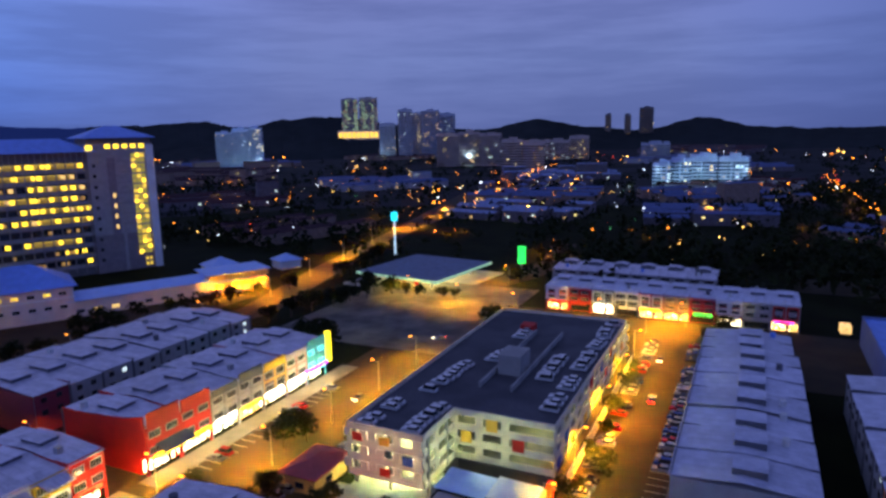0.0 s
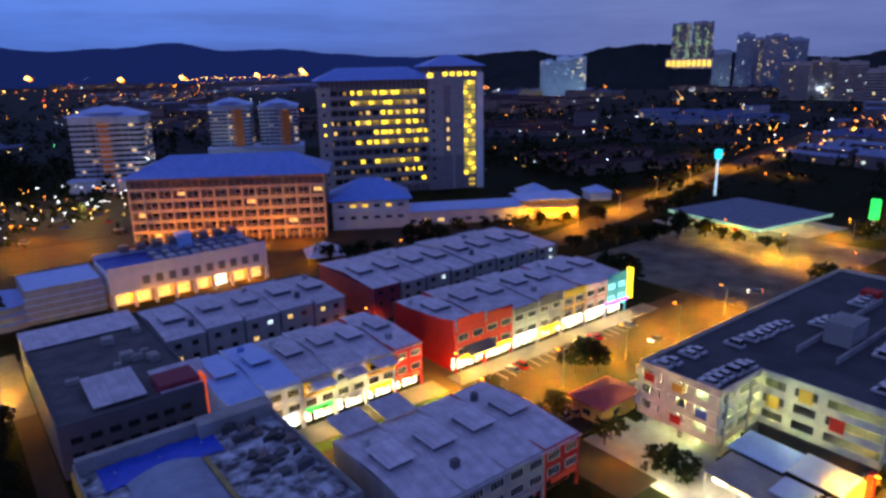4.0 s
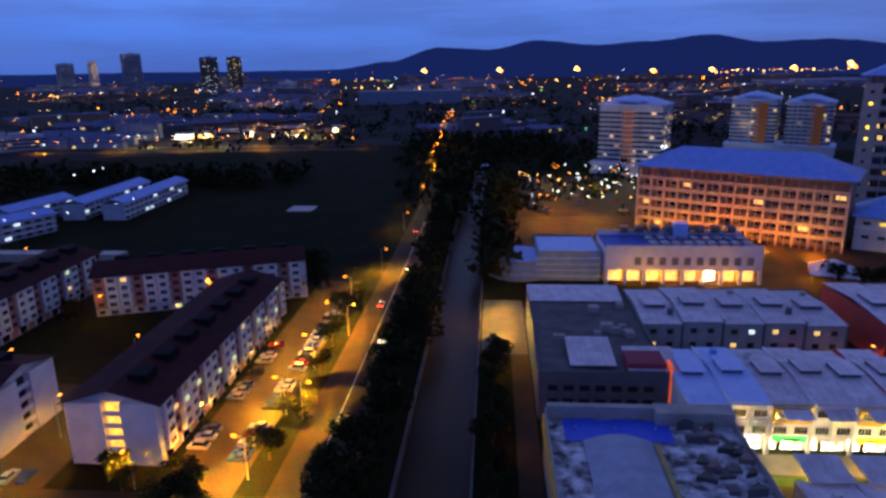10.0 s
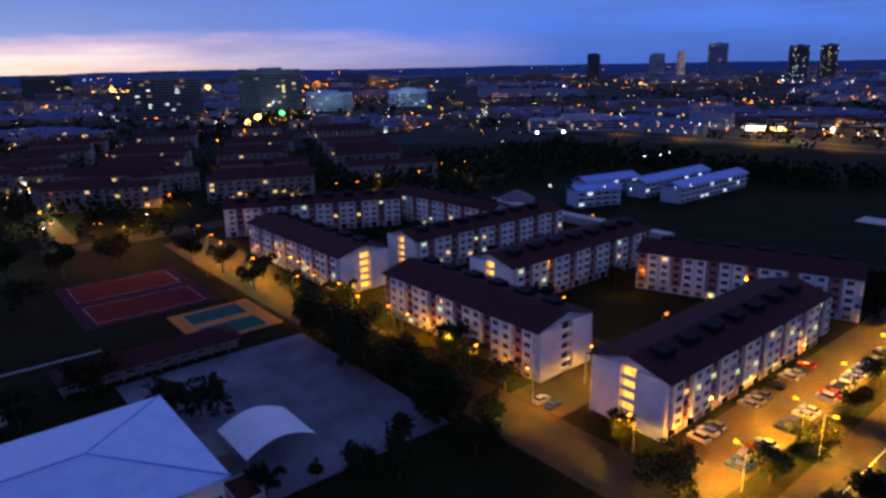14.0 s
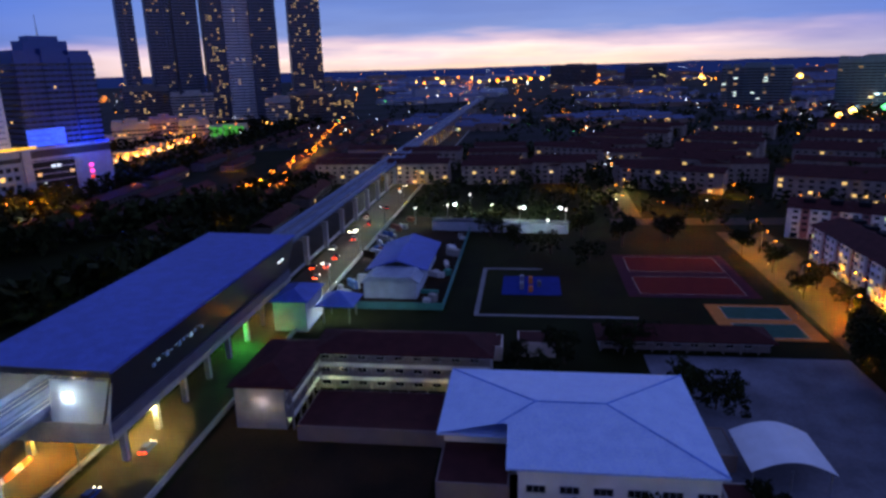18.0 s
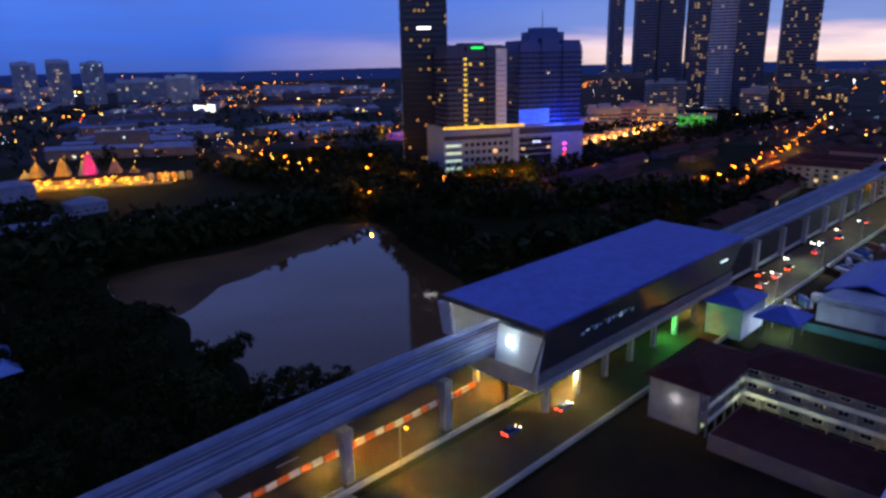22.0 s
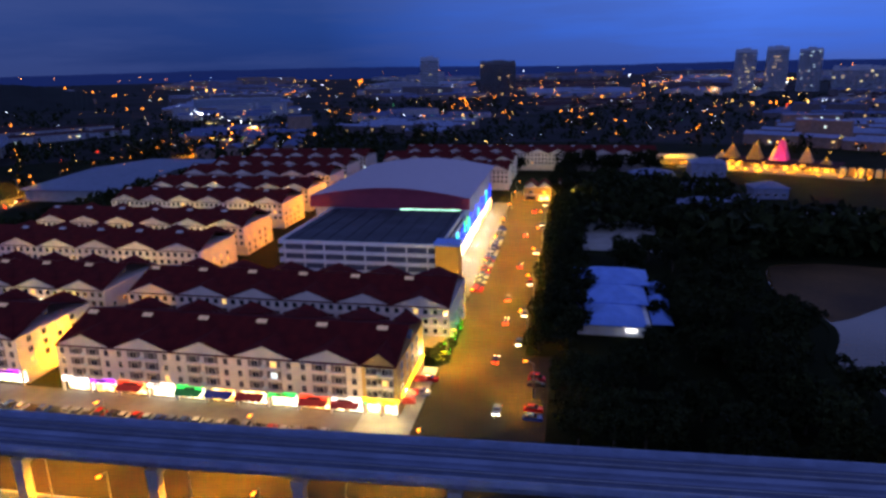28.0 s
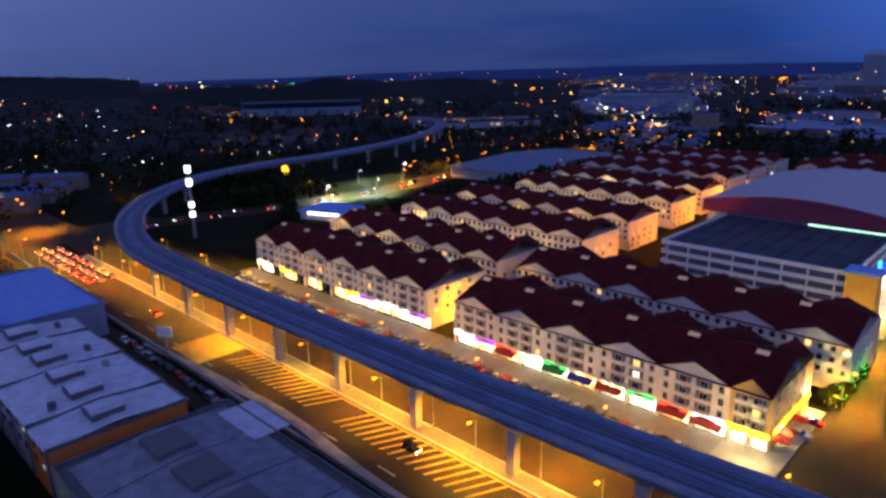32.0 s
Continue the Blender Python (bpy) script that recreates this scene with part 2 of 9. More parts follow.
shop_warm = shop_glow("shop_warm", [(1.0, 0.62, 0.14), (1.0, 0.78, 0.36), (0.9, 0.30, 0.05), (1.0, 0.55, 0.10), (0.5, 0.2, 0.05)], 4.2)
bulb_sodium = glow("bulb_sodium", (1.0, 0.30, 0.02), 6)
bulb_white = glow("bulb_white", (0.85, 1.0, 0.95), 9)
sign_yellow = glow("sign_yellow", (1.0, 0.72, 0.02), 3.0)
sign_white = glow("sign_white", (1.0, 0.98, 0.95), 4.0)
sign_blue = glow("sign_blue", (0.008, 0.05, 1.0), 1.25)
sign_cyan = glow("sign_cyan", (0.02, 0.75, 1.0), 1.6)
sign_green = glow("sign_green", (0.03, 0.9, 0.12), 1.6)
sign_pink = glow("sign_pink", (1.0, 0.06, 0.42), 3.0)
sign_purple = glow("sign_purple", (0.42, 0.04, 0.9), 2.0)
sign_red = glow("sign_red", (1.0, 0.06, 0.02), 2.0)
tail_red = glow("tail_lamp_red", (1.0, 0.05, 0.01), 12.0)
head_white = glow("head_lamp_white", (1.0, 0.9, 0.65), 14.0)

# ---- tools ----
class Shape:
    """Collects faces for one mesh; m: the material slot."""

    def __init__(self):
        self.v, self.f, self.s = [], [], []

    def face(self, pts, m=0):
        k = len(self.v)
        self.v += [tuple(p) for p in pts]
        self.f.append(tuple(range(k, k + len(pts))))
        self.s.append(m)
        return self

    def box(self, x0, x1, y0, y1, z0, z1, m=0, bottom=True):
        k = len(self.v)
        self.v += [(x0, y0, z0), (x1, y0, z0), (x1, y1, z0), (x0, y1, z0), (x0, y0, z1), (x1, y0, z1), (x1, y1, z1), (x0, y1, z1)]
        fs = [(4, 5, 6, 7), (0, 1, 5, 4), (1, 2, 6, 5), (2, 3, 7, 6), (3, 0, 4, 7)] + ([(3, 2, 1, 0)] if bottom else [])
        self.f += [tuple(k + i for i in q) for q in fs]
        self.s += [m] * len(fs)
        return self

    def prism(self, pts, z0, z1, m=0):
        """An upright prism on a polygon that runs anticlockwise."""
        n, k = len(pts), len(self.v)
        self.v += [(*p, z0) for p in pts] + [(*p, z1) for p in pts]
        fs = [tuple(range(k + n, k + 2 * n)), tuple(range(k + n - 1, k - 1, -1))]
        fs += [(k + i, k + (i + 1) % n, k + n + (i + 1) % n, k + n + i) for i in range(n)]
        self.f += fs
        self.s += [m] * len(fs)
        return self

    def loft(self, prof, x0, x1, m=0):
        """A profile of (y, z) points, anticlockwise seen from +x, swept along x."""
        n, k = len(prof), len(self.v)
        self.v += [(x0, *p) for p in prof] + [(x1, *p) for p in prof]
        fs = [tuple(range(k + n - 1, k - 1, -1)), tuple(range(k + n, k + 2 * n))]
        fs += [(k + i, k + (i + 1) % n, k + n + (i + 1) % n, k + n + i) for i in range(n)]
        self.f += fs
        self.s += [m] * len(fs)
        return self

    def tube(self, a, b, r0, r1=None, n=8, m=0):
        a, b = Vector(a), Vector(b)
        r1 = r0 if r1 is None else r1
        q = (b - a).to_track_quat("Z", "Y")
        k = len(self.v)
        for c, r in ((a, r0), (b, r1)):
            self.v += [tuple(c + q @ Vector((r * math.cos(i * 2 * math.pi / n), r * math.sin(i * 2 * math.pi / n), 0))) for i in range(n)]
        fs = [(k + i, k + (i + 1) % n, k + n + (i + 1) % n, k + n + i) for i in range(n)] + [tuple(range(k + n, k + 2 * n)), tuple(range(k + n - 1, k - 1, -1))]
        self.f += fs
        self.s += [m] * len(fs)
        return self

    def hip(self, x0, x1, y0, y1, z, rise, over=0.6, m=0, thick=0.25, ridge=None):
        """A hipped roof with its ridge along the longer side."""
        x0, x1, y0, y1 = x0 - over, x1 + over, y0 - over, y1 + over
        w, d = x1 - x0, y1 - y0
        if w >= d:
            in_ = ridge if ridge is not None else d / 2
            r = [(x0 + in_, (y0 + y1) / 2, z + rise), (x1 - in_, (y0 + y1) / 2, z + rise)]
        else:
            in_ = ridge if ridge is not None else w / 2
            r = [((x0 + x1) / 2, y0 + in_, z + rise), ((x0 + x1) / 2, y1 - in_, z + rise)]
        c = [(x0, y0, z), (x1, y0, z), (x1, y1, z), (x0, y1, z)]
        if w >= d:
            for q in ([c[0], c[1], r[1], r[0]], [c[1], c[2], r[1]], [c[2], c[3], r[0], r[1]], [c[3], c[0], r[0]]):
                self.face(q, m)
        else:
            for q in ([c[0], c[1], r[0]], [c[1], c[2], r[1], r[0]], [c[2], c[3], r[1]], [c[3], c[0], r[0], r[1]]):
                self.face(q, m)
        self.box(x0, x1, y0, y1, z - thick, z - 0.01, m)
        return self

    def mesh(self, name, mats):
        me = bpy.data.meshes.new(name)
        me.from_pydata(self.v, [], self.f)
        for m in mats if isinstance(mats, (list, tuple)) else [mats]:
            me.materials.append(m)
        if any(self.s):
            me.polygons.foreach_set("material_index", self.s)
        me.update()
        return me


def thing(name, label, category, m=None, group="", kind=""):
    ob = new(name)
    ob.empty_display_size = 0.5
    if m is not None:
        ob.matrix_basis = m
    return tagged(ob, label, category, group, kind)


def part(name, shape, mats, parent, label="", at=None):
    """One mesh object under a thing or a part; shape: a Shape, or a mesh to share."""
    me = shape.mesh(name, mats) if isinstance(shape, Shape) else shape
    ob = new(name, me)
    ob.parent = parent
    if at is not None:
        ob.matrix_basis = at
    if label:
        ob["label"] = label
    return ob


def solid(name, shape, mats, label, category, kind="", m=None, group=""):
    """A thing of one mesh."""
    ob = new(name, shape.mesh(name, mats) if isinstance(shape, Shape) else shape)
    if m is not None:
        ob.matrix_basis = m
    return tagged(ob, label, category, group, kind)


def move(x, y, z=0.0, turn=0.0):
    return pose(x, y, z, 0, 0, turn)


rnd = random.Random(7)
WIN = {}


def window_mesh(w, h, glass, frame, bars=1):
    """A window: a proud frame round a set-back pane, facing -y, its sill's middle at the origin."""
    key = (w, h, glass.name, frame.name, bars)
    if key not in WIN:
        t, d = 0.09, 0.10
        xs = [-w / 2 - t, -w / 2]
        for i in range(bars):
            x = -w / 2 + w * (i + 1) / (bars + 1)
            xs += [x - 0.03, x + 0.03]
        xs += [w / 2, w / 2 + t]
        zs = [-t, 0, h, h + t]
        s, known = Shape(), {}

        def corner(x, y, z):
            k = (round(x, 4), round(y, 4), round(z, 4))
            if k not in known:
                known[k] = len(s.v)
                s.v.append(k)
            return known[k]

        def quad(m, *pts):
            s.f.append(tuple(corner(*p) for p in pts))
            s.s.append(m)

        for i in range(len(xs) - 1):
            a, b = xs[i], xs[i + 1]
            for j in range(3):
                c, e = zs[j], zs[j + 1]
                if j == 1 and i % 2 == 1:
                    quad(0, (a, -0.02, c), (b, -0.02, c), (b, -0.02, e), (a, -0.02, e))
                    quad(1, (a, -d, c), (b, -d, c), (b, -0.02, c), (a, -0.02, c))
                    quad(1, (a, -0.02, e), (b, -0.02, e), (b, -d, e), (a, -d, e))
                    quad(1, (a, -d, e), (a, -d, c), (a, -0.02, c), (a, -0.02, e))
                    quad(1, (b, -d, c), (b, -d, e), (b, -0.02, e), (b, -0.02, c))
                else:
                    quad(1, (a, -d, c), (b, -d, c), (b, -d, e), (a, -d, e))
            quad(1, (b, -d, zs[0]), (a, -d, zs[0]), (a, 0.05, zs[0]), (b, 0.05, zs[0]))
            quad(1, (a, -d, zs[3]), (b, -d, zs[3]), (b, 0.05, zs[3]), (a, 0.05, zs[3]))
        for j in range(3):
            c, e = zs[j], zs[j + 1]
            quad(1, (xs[0], 0.05, c), (xs[0], -d, c), (xs[0], -d, e), (xs[0], 0.05, e))
            quad(1, (xs[-1], -d, c), (xs[-1], 0.05, c), (xs[-1], 0.05, e), (xs[-1], -d, e))
        WIN[key] = s.mesh("window", [glass, frame])
    return WIN[key]

# ---- ground, roads, water ----
R = 4600.0
CANAL = (-18.0, -4.0, 40.0, 520.0)
s = Shape()
xs, ys = (-R, CANAL[0], CANAL[1], R), (-R, CANAL[2], CANAL[3], R)
for i in range(3):
    for j in range(3):
        if (i, j) != (1, 1):
            s.face([(xs[i], ys[j], 0), (xs[i + 1], ys[j], 0), (xs[i + 1], ys[j + 1], 0), (xs[i], ys[j + 1], 0)])
solid("ground", s, grass, "dark rough grass and earth reaching the horizon", "ground", "structure")

water = surface("muddy_water", (0.085, 0.050, 0.022), 0.05, second=(0.06, 0.036, 0.018), grain=0.6, patch=0.3, bump=0.02, spec=0.23, patch_scale=0.02)
canal_water = surface("canal_water", (0.030, 0.019, 0.010), 0.4, spec=0.12, grain=0.8, patch=0.3, bump=0.05, patch_scale=0.05)
canal = thing("canal", "wide concrete storm canal with shallow brown water", "canal", kind="structure")
x0, x1, y0, y1 = CANAL
part("canal_wall", Shape().box(x0 - 0.5, x0, y0, y1, -2.2, 0.25), dark_concrete, canal)
part("canal_wall", Shape().box(x1, x1 + 0.5, y0, y1, -2.2, 0.25), dark_concrete, canal)
part("canal_bed", Shape().box(x0, x1, y0, y1, -2.6, -2.2), dark_concrete, canal)
part("water", Shape().face([(x0, y0, -1.7), (x1, y0, -1.7), (x1, y1, -1.7), (x0, y1, -1.7)]), canal_water, canal)


ROAD_STEP = [0]


def road(name, x0, x1, y0, y1, label, mat=asphalt, z=0.04, category="road"):
    ROAD_STEP[0] += 1
    return solid(name, Shape().box(x0, x1, y0, y1, -0.2, z + 0.004 * ROAD_STEP[0]), mat, label, category, "structure")


def strip_pts(pts, w0, w1):
    """Left and right edges of a band along a line of points."""
    left, right = [], []
    for i, p in enumerate(pts):
        a, b = Vector(pts[max(i - 1, 0)][:2]), Vector(pts[min(i + 1, len(pts) - 1)][:2])
        d = (b - a).normalized()
        n = Vector((-d.y, d.x))
        left.append(Vector(p[:2]) + n * w0)
        right.append(Vector(p[:2]) + n * w1)
    return left, right


def band(shape, pts, w0, w1, z0, z1, m=0):
    """A solid band along points (x, y[, z]); w0 > w1 are offsets to the left of the way."""
    lt, rt = strip_pts(pts, w0, w1)
    for i in range(len(pts) - 1):
        za = pts[i][2] if len(pts[i]) > 2 else 0.0
        zb = pts[i + 1][2] if len(pts[i + 1]) > 2 else 0.0
        q = [(lt[i], za), (rt[i], za), (rt[i + 1], zb), (lt[i + 1], zb)]
        top = [(p.x, p.y, z + z1) for p, z in q]
        bot = [(p.x, p.y, z + z0) for p, z in q]
        shape.face(top, m).face(bot[::-1], m)
        shape.face([bot[1], bot[2], top[2], top[1]], m).face([bot[3], bot[0], top[0], top[3]], m)
        if i == 0:
            shape.face([bot[0], bot[1], top[1], top[0]], m)
        if i == len(pts) - 2:
            shape.face([bot[2], bot[3], top[3], top[2]], m)
    return shape


def smooth(pts, n=6):
    """More points on a smooth line through pts."""
    out = []
    v = [Vector(p) for p in pts]
    for i in range(len(v) - 1):
        p0, p1, p2, p3 = v[max(i - 1, 0)], v[i], v[i + 1], v[min(i + 2, len(v) - 1)]
        for k in range(n):
            t = k / n
            out.append(0.5 * ((2 * p1) + (p2 - p0) * t + (2 * p0 - 5 * p1 + 4 * p2 - p3) * t * t + (3 * p1 - p0 - 3 * p2 + p3) * t ** 3))
    out.append(v[-1])
    return [tuple(p) for p in out]


# the highway under the railway, and its service road
road("road_highway_south", -1500, 330, -85, -68, "wide asphalt carriageway lit orange by street lamps")
road("road_highway_north", -1500, 330, -119, -89, "asphalt carriageway and parking bays in front of the shops")
for nm, x0_, x1_ in (("median", -60, 300),):
    m_ = thing("median", "raised concrete median strip under the railway piers", "median", kind="structure")
    part("kerb", Shape().box(x0_, x1_, -89.4, -89, 0, 0.35), pale_concrete, m_)
    part("kerb", Shape().box(x0_, x1_, -85.4, -85, 0, 0.3), pale_concrete, m_)
    part("island", Shape().box(x0_, x1_, -89, -85.4, 0, 0.2), paving, m_)
road("road_service", 60, 330, -65, -58, "narrow asphalt service road with parked cars")
road("road_junction", 330, 360, -140, -20, "asphalt road junction with queuing traffic")
road("road_avenue", 330, 900, -105, -72, "asphalt avenue leading away from the junction")
road("road_shop_street", 3, 31, -400, -119, "asphalt shopping street with parked cars")
road("verge_shop_street", 3, 9.8, -400, -163, "dark planted verge beside the shopping street", grass, 0.09, "verge")
road("road_canal_side", -41, -26, -60, 620, "asphalt road beside the canal trees")
road("road_flats", -62, -47, 88, 225, "asphalt parking street beside the flats")
road("road_flats_side", -170, -47, 86, 101, "asphalt lane in front of the flats")
road("road_north_street", 96, 262, 12, 33, "asphalt shopping street between parked cars")
road("road_plaza", 44, 215, 79, 117, "asphalt street and parking bays between the shop rows", z=0.045)
road("road_cross", 204, 262, -60, 110, "asphalt cross street", z=0.05)
road("road_alley", 86, 96, 60, 240, "asphalt lane between the shop rows")
road("hospital_parking", 10, 120, 335, 460, "asphalt car park beside the hospital")
road("road_back_lane", 0, 98, 188, 200, "asphalt back lane")
sb = Shape()
band(sb, [(120, 205), (215, 190), (300, 212), (420, 236), (700, 300), (1200, 330)], 9, -9, -0.2, 0.06)
solid("road_hospital", sb, asphalt, "wide asphalt road passing the hospital", "road", "structure")
sb = Shape()
band(sb, smooth([(238, 100), (262, 130), (300, 112), (350, 100), (420, 110)]), 8, -8, -0.2, 0.055)
solid("road_petrol", sb, asphalt, "curved asphalt road past the petrol station", "road", "structure")
road("pavement_shops", 33, 228, -127, -119, "paved walkway in front of lit shops", paving, 0.17, "pavement")
road("pavement_row_f", 34, 88, 112, 119, "grass-edged walkway in front of shops", paving, 0.17, "pavement")
road("verge_row_f", 42, 86, 108.4, 111.6, "narrow bright grass strip before the shops", surface("lawn", (0.05, 0.11, 0.015), 0.9, patch=0.3, spec=0.1), 0.1, "verge")
road("pavement_row_b", 92, 172, 112, 118, "paved walkway in front of lit shops", paving, 0.17, "pavement")
road("pavement_mall", 31.5, 41.5, -362, -206, "bright paved shop walk along the mall", paving, 0.15, "pavement")
road("yard_behind_thicket", -40, -7, -330, -270, "grey paved yard between dark trees", concrete, 0.05, "yard")
road("school_ground", -137, -58, -66, -17, "bare brown earth beside the school", soil, 0.02, "ground")
road("hospital_drive", 6, 76, 254, 334, "asphalt drive and bays beside the hospital car park", asphalt, 0.011, "forecourt")
road("hospital_forecourt", 60, 235, 208, 292, "asphalt forecourt before the hospital", asphalt, 0.012, "forecourt")
road("pavement_corner", 31.2, 43.4, -152, -119, "pale paved corner before the lit shop", concrete, 0.16, "pavement")
road("pavement_street", 110, 232, 10.5, 12.5, "paved walkway along the street", paving, 0.17, "pavement")
road("concrete_yard", -166, -99, 31, 82, "stained bare concrete yard", surface("yard_concrete", (0.13, 0.14, 0.20), 0.85, second=(0.055, 0.06, 0.09), grain=1.2, patch=0.4, patch_scale=0.08), 0.05, "yard")
road("vacant_lot", 192, 292, 88, 165, "vacant plot of rough weeds and rubble", surface("rubble", (0.17, 0.145, 0.12), 0.95, second=(0.05, 0.05, 0.04), grain=1.2, patch=0.4, bump=0.6, patch_scale=0.09), 0.03, "plot")
road("lane_canal_shops", 5, 9.6, 62, 164, "narrow lane between canal and corner buildings", asphalt, 0.05)
road("yard_canal_shops", -3, 9.6, 164, 206, "small paved yard beside the canal", surface("dark_paving", (0.10, 0.09, 0.08), 0.85, patch=0.3), 0.05, "yard")
road("road_flats_gap", -99.5, -84, 101, 206, "asphalt yard between two blocks of flats")
road("road_flats_west", -300, -170, 84, 106, "asphalt parking lane beside the western flats")
road("road_flats_back", -138, -100, 132, 142, "asphalt lane behind the flats")
sb = Shape()
band(sb, smooth([(345, -100), (330, -180), (322, -230), (320, -280), (330, -420), (346, -700)]), 11, -11, -0.2, 0.07)
solid("road_outer", sb, asphalt, "wide asphalt road past the railway bend", "road", "structure")

# the lake
lake_pts = smooth([(-62, -128), (-100, -122), (-140, -126), (-160, -150), (-178, -200), (-200, -250), (-180, -268), (-130, -258), (-95, -262), (-74, -255), (-68, -225), (-76, -195), (-68, -170), (-72, -150), (-62, -128)], 5)[:-1]
lk = Shape()
lk.f.append(tuple(range(len(lake_pts)))[::-1])
lk.v = [(x, y, 0.06) for x, y in lake_pts]
lk.s = [0]
solid("lake", lk, water, "still muddy lake mirroring the evening sky", "lake", "structure")
brown_patch = Shape()
brown_pts = [(-77.2, -199), (-84, -203), (-100, -217), (-113, -219), (-140, -232), (-150, -231), (-173, -242), (-197, -253), (-180, -267), (-130, -257.5), (-95, -261.5), (-74.5, -254.5), (-68.6, -225)]
brown_patch.f, brown_patch.v, brown_patch.s = [tuple(range(13))], [(x, y, 0.066) for x, y in brown_pts], [0]
solid("mud_shallows", brown_patch, surface("brown_water_dull", (0.11, 0.062, 0.026), 0.7, second=(0.05, 0.03, 0.015), spec=0.1, grain=0.5, patch=0.4, patch_scale=0.03), "dull brown patch of water along the far side of the lake", "shallows", "structure")
bank = Shape()
ring = lake_pts + [lake_pts[0]]
band(bank, ring, 0.8, -1.6, -0.2, 0.35)
solid("lake_bank", bank, grass, "low earth bank round the lake", "bank", "structure")

# ---- railway ----
LINE = smooth([(-1300, -88, 15), (-600, -91, 15), (-230, -91, 15), (-95, -95, 15), (0, -93, 14), (100, -90.5, 13), (220, -90, 13), (268, -97, 13), (316, -117, 13), (360, -150, 13), (396, -196, 13), (412, -250, 13), (418, -310, 13), (436, -390, 14), (470, -460, 14), (510, -520, 14), (565, -575, 14), (640, -600, 14)], 6)
via = thing("railway_viaduct", "long concrete elevated railway with two tracks and parapets", "viaduct", kind="structure")
for k in range(0, len(LINE) - 1, 6):
    seg = LINE[k:k + 7]
    if len(seg) < 2:
        continue
    # Blue skylight is put into the deck, parapet and track colours.
    part("deck", band(Shape(), seg, 5.6, -5.6, -2.0, -1.2), surface("deck_concrete", (0.18, 0.23, 0.38), 0.8, second=(0.10, 0.13, 0.22), patch=0.35, patch_scale=0.12), via)
    part("box_girder", band(Shape(), seg, 2.6, -2.6, -3.6, -2.0), concrete, via)
    for o in (5.6, -5.35):
        part("parapet", band(Shape(), seg, o, o - 0.25, -2.0, 0.0), surface("parapet_concrete", (0.22, 0.28, 0.46), 0.75, patch=0.25), via)
    for o in (3.9, 2.4, -2.2, -3.7):
        part("rail", band(Shape(), seg, o, o - 0.16, -1.2, -0.95), steel, via)
    for o in (4.4, -1.7):
        part("track_slab", band(Shape(), seg, o, o - 2.8, -1.2, -1.08), surface("track_bed", (0.075, 0.10, 0.19), 0.8, patch=0.3), via)
    part("cable_tray", band(Shape(), seg, 0.5, -0.5, -1.2, -0.7), MATS["deck_concrete"], via)
    part("walkway", band(Shape(), seg, 5.3, 4.7, -1.2, -0.85), pale_concrete, via, "pale narrow walkway beside the track")


def pier(x, y, top, off=0.0):
    p = thing("viaduct_pier", "square concrete pier with a flared head under the railway", "pier", move(x, y), "railway piers")
    part("column", Shape().box(-0.9, 0.9, off - 0.9, off + 0.9, 0, top - 5.0), concrete, p)
    part("pier_head", Shape().loft([(off - 0.9, top - 5.2), (off + 0.9, top - 5.2), (max(2.8, off + 1.0), top - 3.62), (-2.8, top - 3.62)], -1.1, 1.1), concrete, p)


for x in range(-1180, 245, 26):
    y = np.interp(x, [p[0] for p in LINE[:45]], [p[1] for p in LINE[:45]])
    z = np.interp(x, [p[0] for p in LINE[:45]], [p[2] for p in LINE[:45]])
    if not -205 < x < -104:
        pier(x, float(y), float(z), 3.4 if x > -20 else 4.6)
acc = 0.0
for a, b in zip(LINE, LINE[1:]):
    if a[0] > 245:
        acc += math.dist(a[:2], b[:2])
        if acc > 28:
            acc = 0.0
            pier(a[0], a[1], a[2])

# ---- buildings: shop rows ----
def sheet_roof(w, d, h, rise=1.2, over=0.4, t=0.14):
    """A low double-pitched metal roof over 0..w, 0..d."""
    return Shape().loft([(-over, h + 0.05), (d / 2, h + rise), (d + over, h + 0.05), (d + over, h + 0.05 + t), (d / 2, h + rise + t), (-over, h + 0.05 + t)][::1], -0.05, w + 0.05)


sign_ink = surface("sign_ink", (0.05, 0.01, 0.01), 0.8, patch=0.1)


def letter_bars(x0, x1, y, z0, z1, seed):
    """A plain bar in place of writing on a sign that faces -y."""
    r = random.Random(seed)
    return Shape().box(x0 + (x1 - x0) * r.uniform(0.12, 0.3), x1 - (x1 - x0) * r.uniform(0.12, 0.3), y, y + 0.05, z0, z1)


